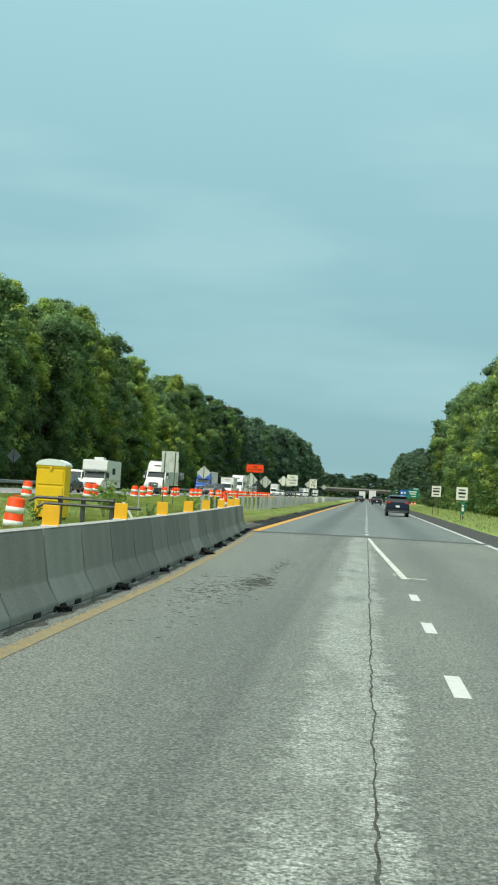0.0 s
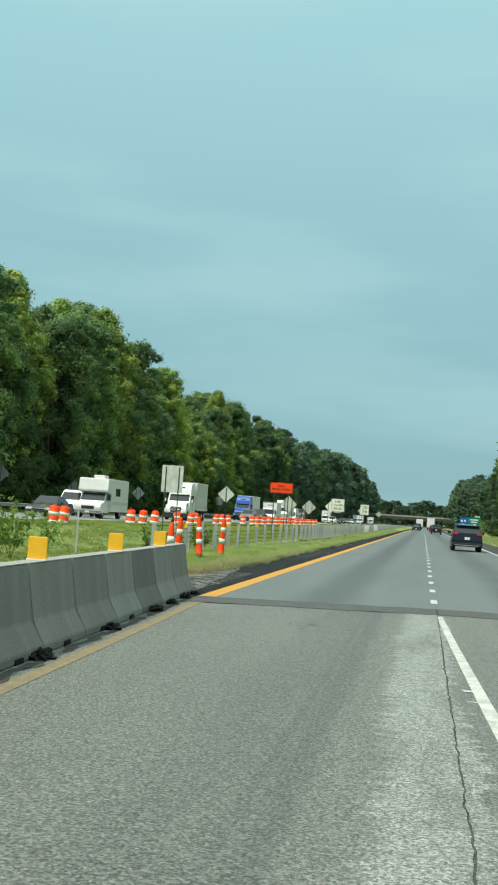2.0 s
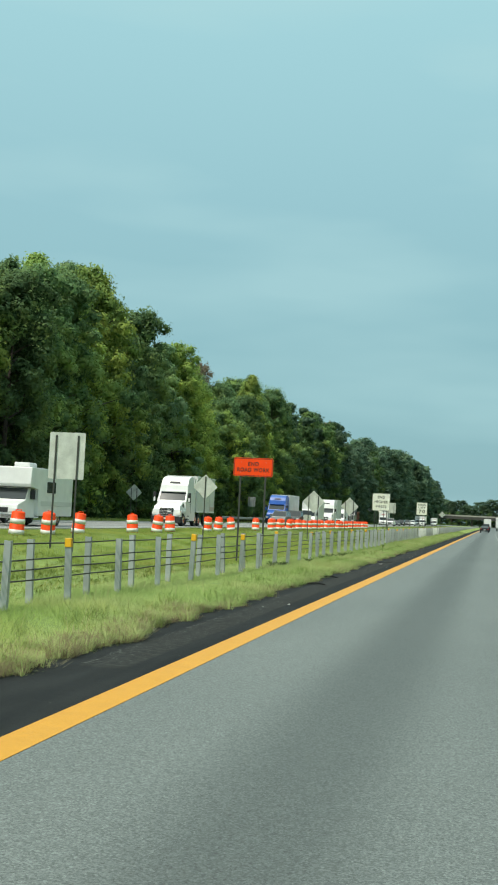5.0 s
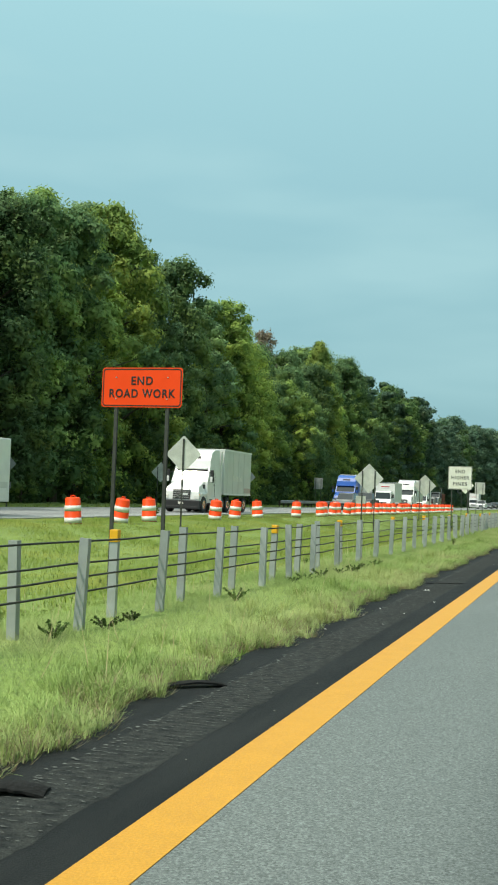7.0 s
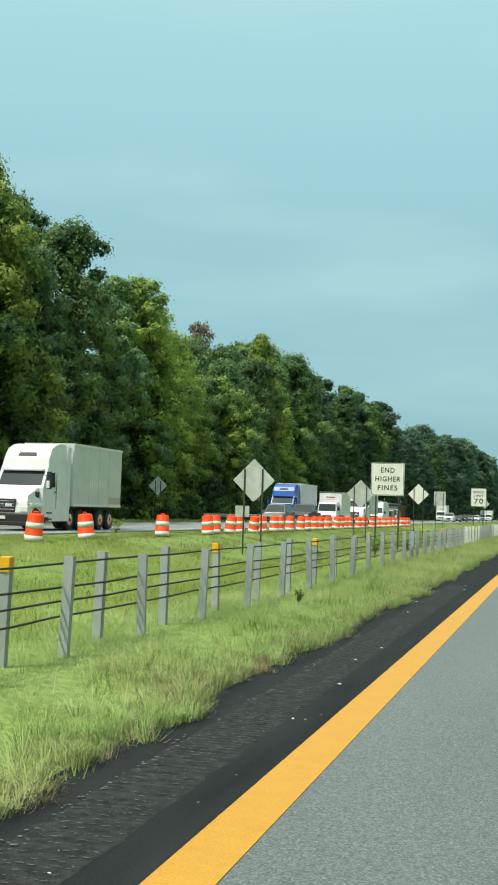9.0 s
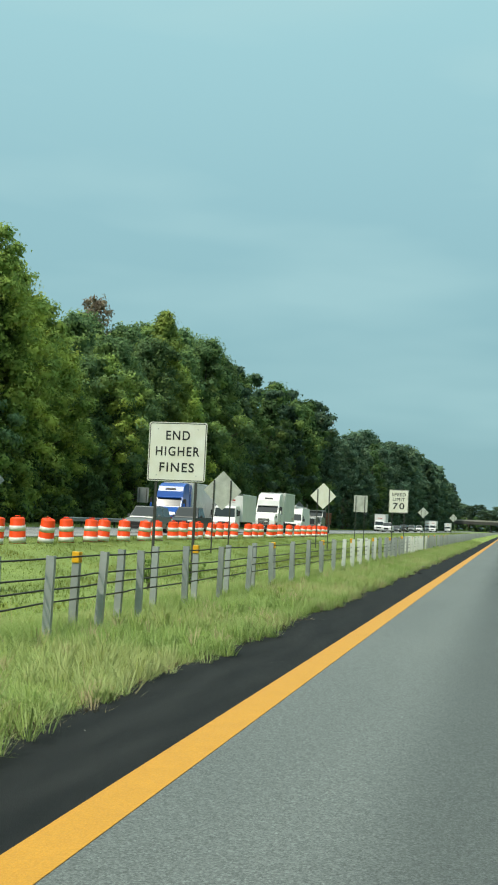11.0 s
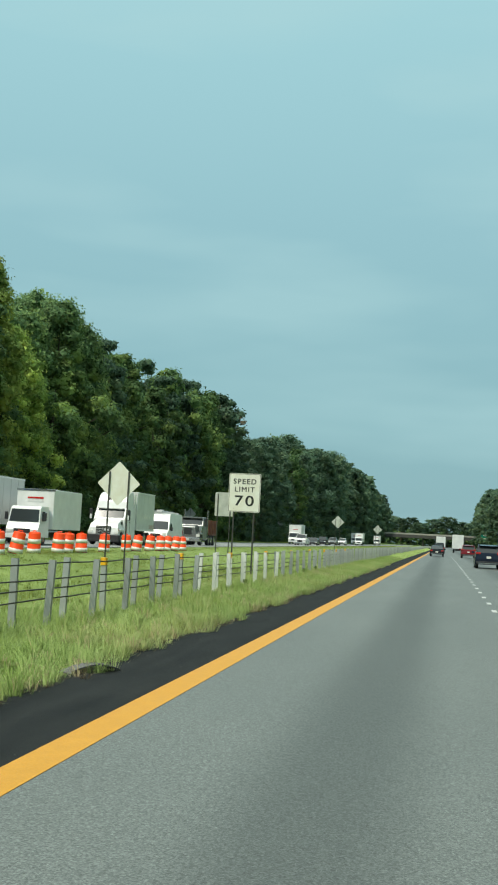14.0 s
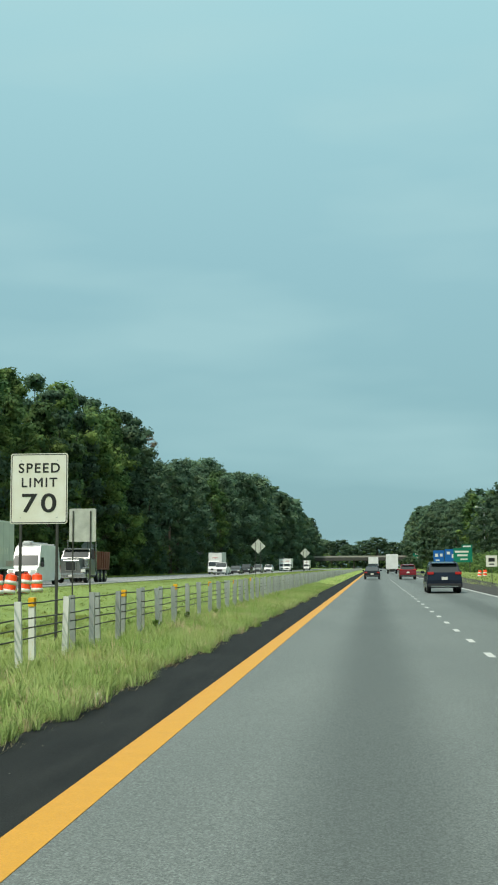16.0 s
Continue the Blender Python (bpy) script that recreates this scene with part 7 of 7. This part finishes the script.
rocks("foot_grit", 900, (0.45, 0.78, -4, 20), 0.012, M["gravel"], "loose grit along the barrier's foot", 7, 0.001)


def lump(name, at, size, mat, label, category, seed, rz=0.0):
    """A flattened ragged lump lying on the ground."""
    rr = random.Random(seed)
    bm = bmesh.new()
    bmesh.ops.create_icosphere(bm, subdivisions=3, radius=1.0)
    for v in bm.verts:
        k = 1 + 0.9 * noise.noise((v.co.x * 2.3 + seed, v.co.y * 2.3, v.co.z * 2.3))
        v.co = Vector((v.co.x * size[0] * k, v.co.y * size[1] * k, max(0.0, (v.co.z + 0.25) * size[2] * k)))
    ob = solid(name, bm, mat, label, category)
    ob.matrix_world = pose(*at, 0, 0, rz)
    return ob


# black lumps added for the dark slots and tufts along the barrier's foot
for k, y in enumerate((8.0, 12.2, 15.0, 18.3, 21.2, 23.8, 26.5, 27.4, 30.2, 33.0, 35.6, 36.9, 38.2, 39.2)):
    rr = rs.uniform(0.07, 0.2)
    lump("rubber_scrap", (barrier_x(y) + 0.06, y, 0.0), (0.05 + rr * 0.3, rr, 0.03 + rr * 0.16), M["tar"], "black ragged lump at the barrier's foot", "debris", k + 1.0, rs.uniform(-30, 30))
for k in range(9):
    y0 = 2 + k * 4.1
    ragged_strip("dirt_drift", [(barrier_x(y0 + j * 0.14) + 0.10 + 0.03 * math.sin(j * 0.9 + k), y0 + j * 0.14) for j in range(29)], 0.11, "dark drift of dirt along the barrier's foot", "drift", seed=k + 80.0)
lump("plastic_sheet", (0.30, 23.8, 0.0), (0.17, 0.42, 0.075), M["tar"], "black crumpled plastic sheet at the barrier's foot", "debris", 41.0, 10)


def tread(x, y, length, width, rise, rz, label, mat="tread"):
    """A torn strip of tyre tread, bowed up along its length and curled at the edges."""
    bm = bmesh.new()
    top, low = [], []
    for i in range(13):
        t = i / 12
        zc = rise * math.sin(math.pi * t) ** 0.8 + 0.004
        w = width * (0.8 + 0.25 * noise.noise((i * 0.8, x, 3.0)))
        row = [((t - 0.5) * length, (j / 4 - 0.5) * w, zc - 0.25 * width * (j / 4 - 0.5) ** 2) for j in range(5)]
        top.append([bm.verts.new((a, c, d + 0.014)) for a, c, d in row])
        low.append([bm.verts.new((a, c, d)) for a, c, d in row])
    for i in range(12):
        for j in range(4):
            bm.faces.new((top[i][j], top[i + 1][j], top[i + 1][j + 1], top[i][j + 1]))
            bm.faces.new((low[i][j + 1], low[i + 1][j + 1], low[i + 1][j], low[i][j]))
        for j in (0, 4):
            bm.faces.new((top[i][j], low[i][j], low[i + 1][j], top[i + 1][j]))
    for i in (0, 12):
        for j in range(4):
            bm.faces.new((top[i][j], top[i][j + 1], low[i][j + 1], low[i][j]))
    ob = solid("tyre_shred", bm, M[mat], label, "debris")
    ob.matrix_world = pose(x, y, 0.006, 0, 0, rz)
    return ob


M["tread"] = material("dusty_grey_rubber", (0.16, 0.16, 0.15), 0.85, var=0.4, scale=9, bump=0.5, bump_scale=50)
tread(-1.22, 151.8, 0.72, 0.20, 0.075, 60, "grey bowed strip of tyre tread by the grass")
tread(-1.1, 146.8, 0.42, 0.16, 0.03, 10, "black torn tyre tread on the shoulder", "tar")
tread(-1.22, 77.7, 0.5, 0.13, 0.03, 40, "black torn tyre tread on the shoulder", "tar")
tread(-1.05, 74.5, 0.42, 0.22, 0.03, 15, "black torn tyre tread on the shoulder", "tar")
# a thin stick, built as a narrow black lump
lump("rubber_scrap", (-0.88, 90.1, 0.0), (0.02, 0.35, 0.012), M["tar"], "thin black stick on the shoulder", "debris", 35.0, -60)
lump("litter", (-1.33, 172.2, 0.0), (0.045, 0.05, 0.05), M["sheet_white"], "small crumpled white litter at the grass edge", "litter", 36.0)
lump("litter", (-0.9, 88.3, 0.0), (0.05, 0.04, 0.012), M["sheet_white"], "small flat white litter on the shoulder", "litter", 37.0)

for k in range(18):
    y, x = rs.uniform(66, 118), rs.uniform(-1.3, -0.4)
    lump("paper_scrap", (x, y, 0.0), (rs.uniform(0.005, 0.013), rs.uniform(0.007, 0.02), 0.006), M["sheet_white"], "tiny white scrap of litter on the shoulder", "litter", 60.0 + k, rs.uniform(0, 180))

# weeds
def weed(x, y, h, mat, seed, label, z=None, wide=1.0):
    """A leafy weed: thin stems with small leaves."""
    rng = np.random.default_rng(seed)
    ob = thing("weed_plant", (x, y, ground_z(x) if z is None else z), label, "plant", "roadside weeds")
    bm = bmesh.new()
    cs = []
    for k in range(7):
        a = k * 0.9 + rng.uniform(0, 0.5)
        r = wide * h * rng.uniform(0.1, 0.45)
        tip = (r * math.cos(a), r * math.sin(a), h * rng.uniform(0.6, 1.0))
        tube(bm, [(0, 0, -0.05), (tip[0] * 0.4, tip[1] * 0.4, tip[2] * 0.6), tip], [0.006, 0.005, 0.002], 4)
        for q in (0.4, 0.6, 0.8, 1.0):
            cs.append((tip[0] * q, tip[1] * q, tip[2] * q))
    part("stem", bm, M["bark"], ob)
    q, soft = leaf_cloud(rng, cs, [h * 0.10] * len(cs), 6, h * 0.08 + 0.02)
    lv = new("leaves", quads_mesh("leaves", q, mat, 3, soft))
    lv.parent = ob
    return ob


for k in range(16):
    y = rs.uniform(46, 215)
    x = rs.choice((rs.uniform(-3.0, -2.4), rs.uniform(-3.6, -3.0), rs.uniform(-5, -4)))
    weed(x, y, rs.uniform(0.13, 0.22), M["weed"], k, "low dark green weed in the verge grass")
for k, (x, y, h) in enumerate(((-8.3, 40.5, 0.7), (-5.6, 41.0, 0.55), (-4.7, 43.5, 0.6), (-7.2, 48.5, 1.7), (-7.9, 49.5, 1.5), (-4.4, 52.0, 1.0), (-3.9, 57.5, 1.1), (-4.3, 58.5, 0.9), (-9.5, 58.0, 1.4),
                               (-18.9, 139.0, 0.8), (-18.6, 121.0, 0.7), (-5.6, 133.0, 0.7),  (-4.1, 131.0, 0.6))):
    weed(x, y, h, M["weed"], 100 + k, "tall leafy weed clump in the rough grass")

M["weed_dark"] = leaf_material("dark_weed_leaves", (0.09, 0.15, 0.045), (0.15, 0.22, 0.065), (0.2, 0.25, 0.08))
for k, (x, y) in enumerate(((-2.75, 86.6), (-2.72, 87.3), (-2.62, 88.0), (-2.6, 89.3), (-2.52, 89.9), (-2.48, 90.2), (-2.55, 91.4), (-2.5, 92.3), (-2.62, 83.2), (-2.85, 80.4), (-2.8, 79.6), (-2.9, 78.7))):
    weed(x, y, 0.09 + 0.03 * (k % 3), M["weed_dark"], 140 + k, "low dark leafy weed sprawling in the verge", None, 3.5)

# street lamp and guard rail on the far verges
lamp_post = thing("street_lamp", (25.0, 399.0, ground_z(25)), "tall slim grey street lamp by the exit", "street lamp")
bm = bmesh.new()
tube(bm, [(0, 0, -0.3), (0, 0, 7), (0, 0, 13.0)], [0.14, 0.10, 0.07], 10)
part("pole", bm, M["galv"], lamp_post)
bm = bmesh.new()
tube(bm, [(0, 0, 12.9), (-0.6, 0, 13.3), (-1.4, 0, 13.4)], 0.05, 8)
part("arm", bm, M["galv"], lamp_post)
bm = bmesh.new()
box(bm, -1.9, -1.2, -0.16, 0.16, 13.32, 13.5, 0.04)
part("lamp_head", bm, M["sign_back"], lamp_post)


def guard_rail(x, y0, y1):
    ob = thing("guard_rail", (x, y0, ground_z(x)), "galvanised steel guard rail before the trees", "guard rail")
    L = y1 - y0
    prof = ((0.0, 0.42), (0.08, 0.47), (0.08, 0.53), (0.0, 0.57), (0.0, 0.60), (0.08, 0.64), (0.08, 0.70), (0.0, 0.75))
    bm = bmesh.new()
    a = [bm.verts.new((px, 0, pz + 0.05)) for px, pz in prof]
    c = [bm.verts.new((px, L, pz + 0.05)) for px, pz in prof]
    a2 = [bm.verts.new((px - 0.012, 0, pz + 0.05)) for px, pz in prof]
    c2 = [bm.verts.new((px - 0.012, L, pz + 0.05)) for px, pz in prof]
    for i in range(7):
        bm.faces.new((a[i], c[i], c[i + 1], a[i + 1]))
        bm.faces.new((a2[i + 1], c2[i + 1], c2[i], a2[i]))
    part("rail", bm, M["galv"], ob)
    for k in range(int(L / 1.9) + 1):
        bm = bmesh.new()
        box(bm, -0.17, -0.02, k * 1.9, k * 1.9 + 0.12, -0.3, 0.78, 0.01)
        part("post", bm, M["bark"], ob)
    return ob


guard_rail(-31.0, 98, 117)
guard_rail(-31.0, 190, 236)


# thin foot of the bent lane line, and scraps of old paint beside it
ragged_strip("paint_foot", along(4.18, 20.29, 4.62, 20.33, 10, 0.02, 61.0), 0.10, "thin worn white paint trailing off the lane line", "white_worn", 0.009, 61.0)
for k, (x, y) in enumerate(((4.105, 21.37), (4.10, 21.10), (4.105, 20.83), (3.80, 30.5), (3.82, 29.9))):
    ragged_strip("paint_scrap", [(x - 0.05, y), (x - 0.045, y + 0.002), (x, y + 0.004), (x + 0.045, y + 0.004), (x + 0.05, y + 0.006)], 0.07, "short scrap of white road paint", "white_worn", 0.006, 0.4 + k)
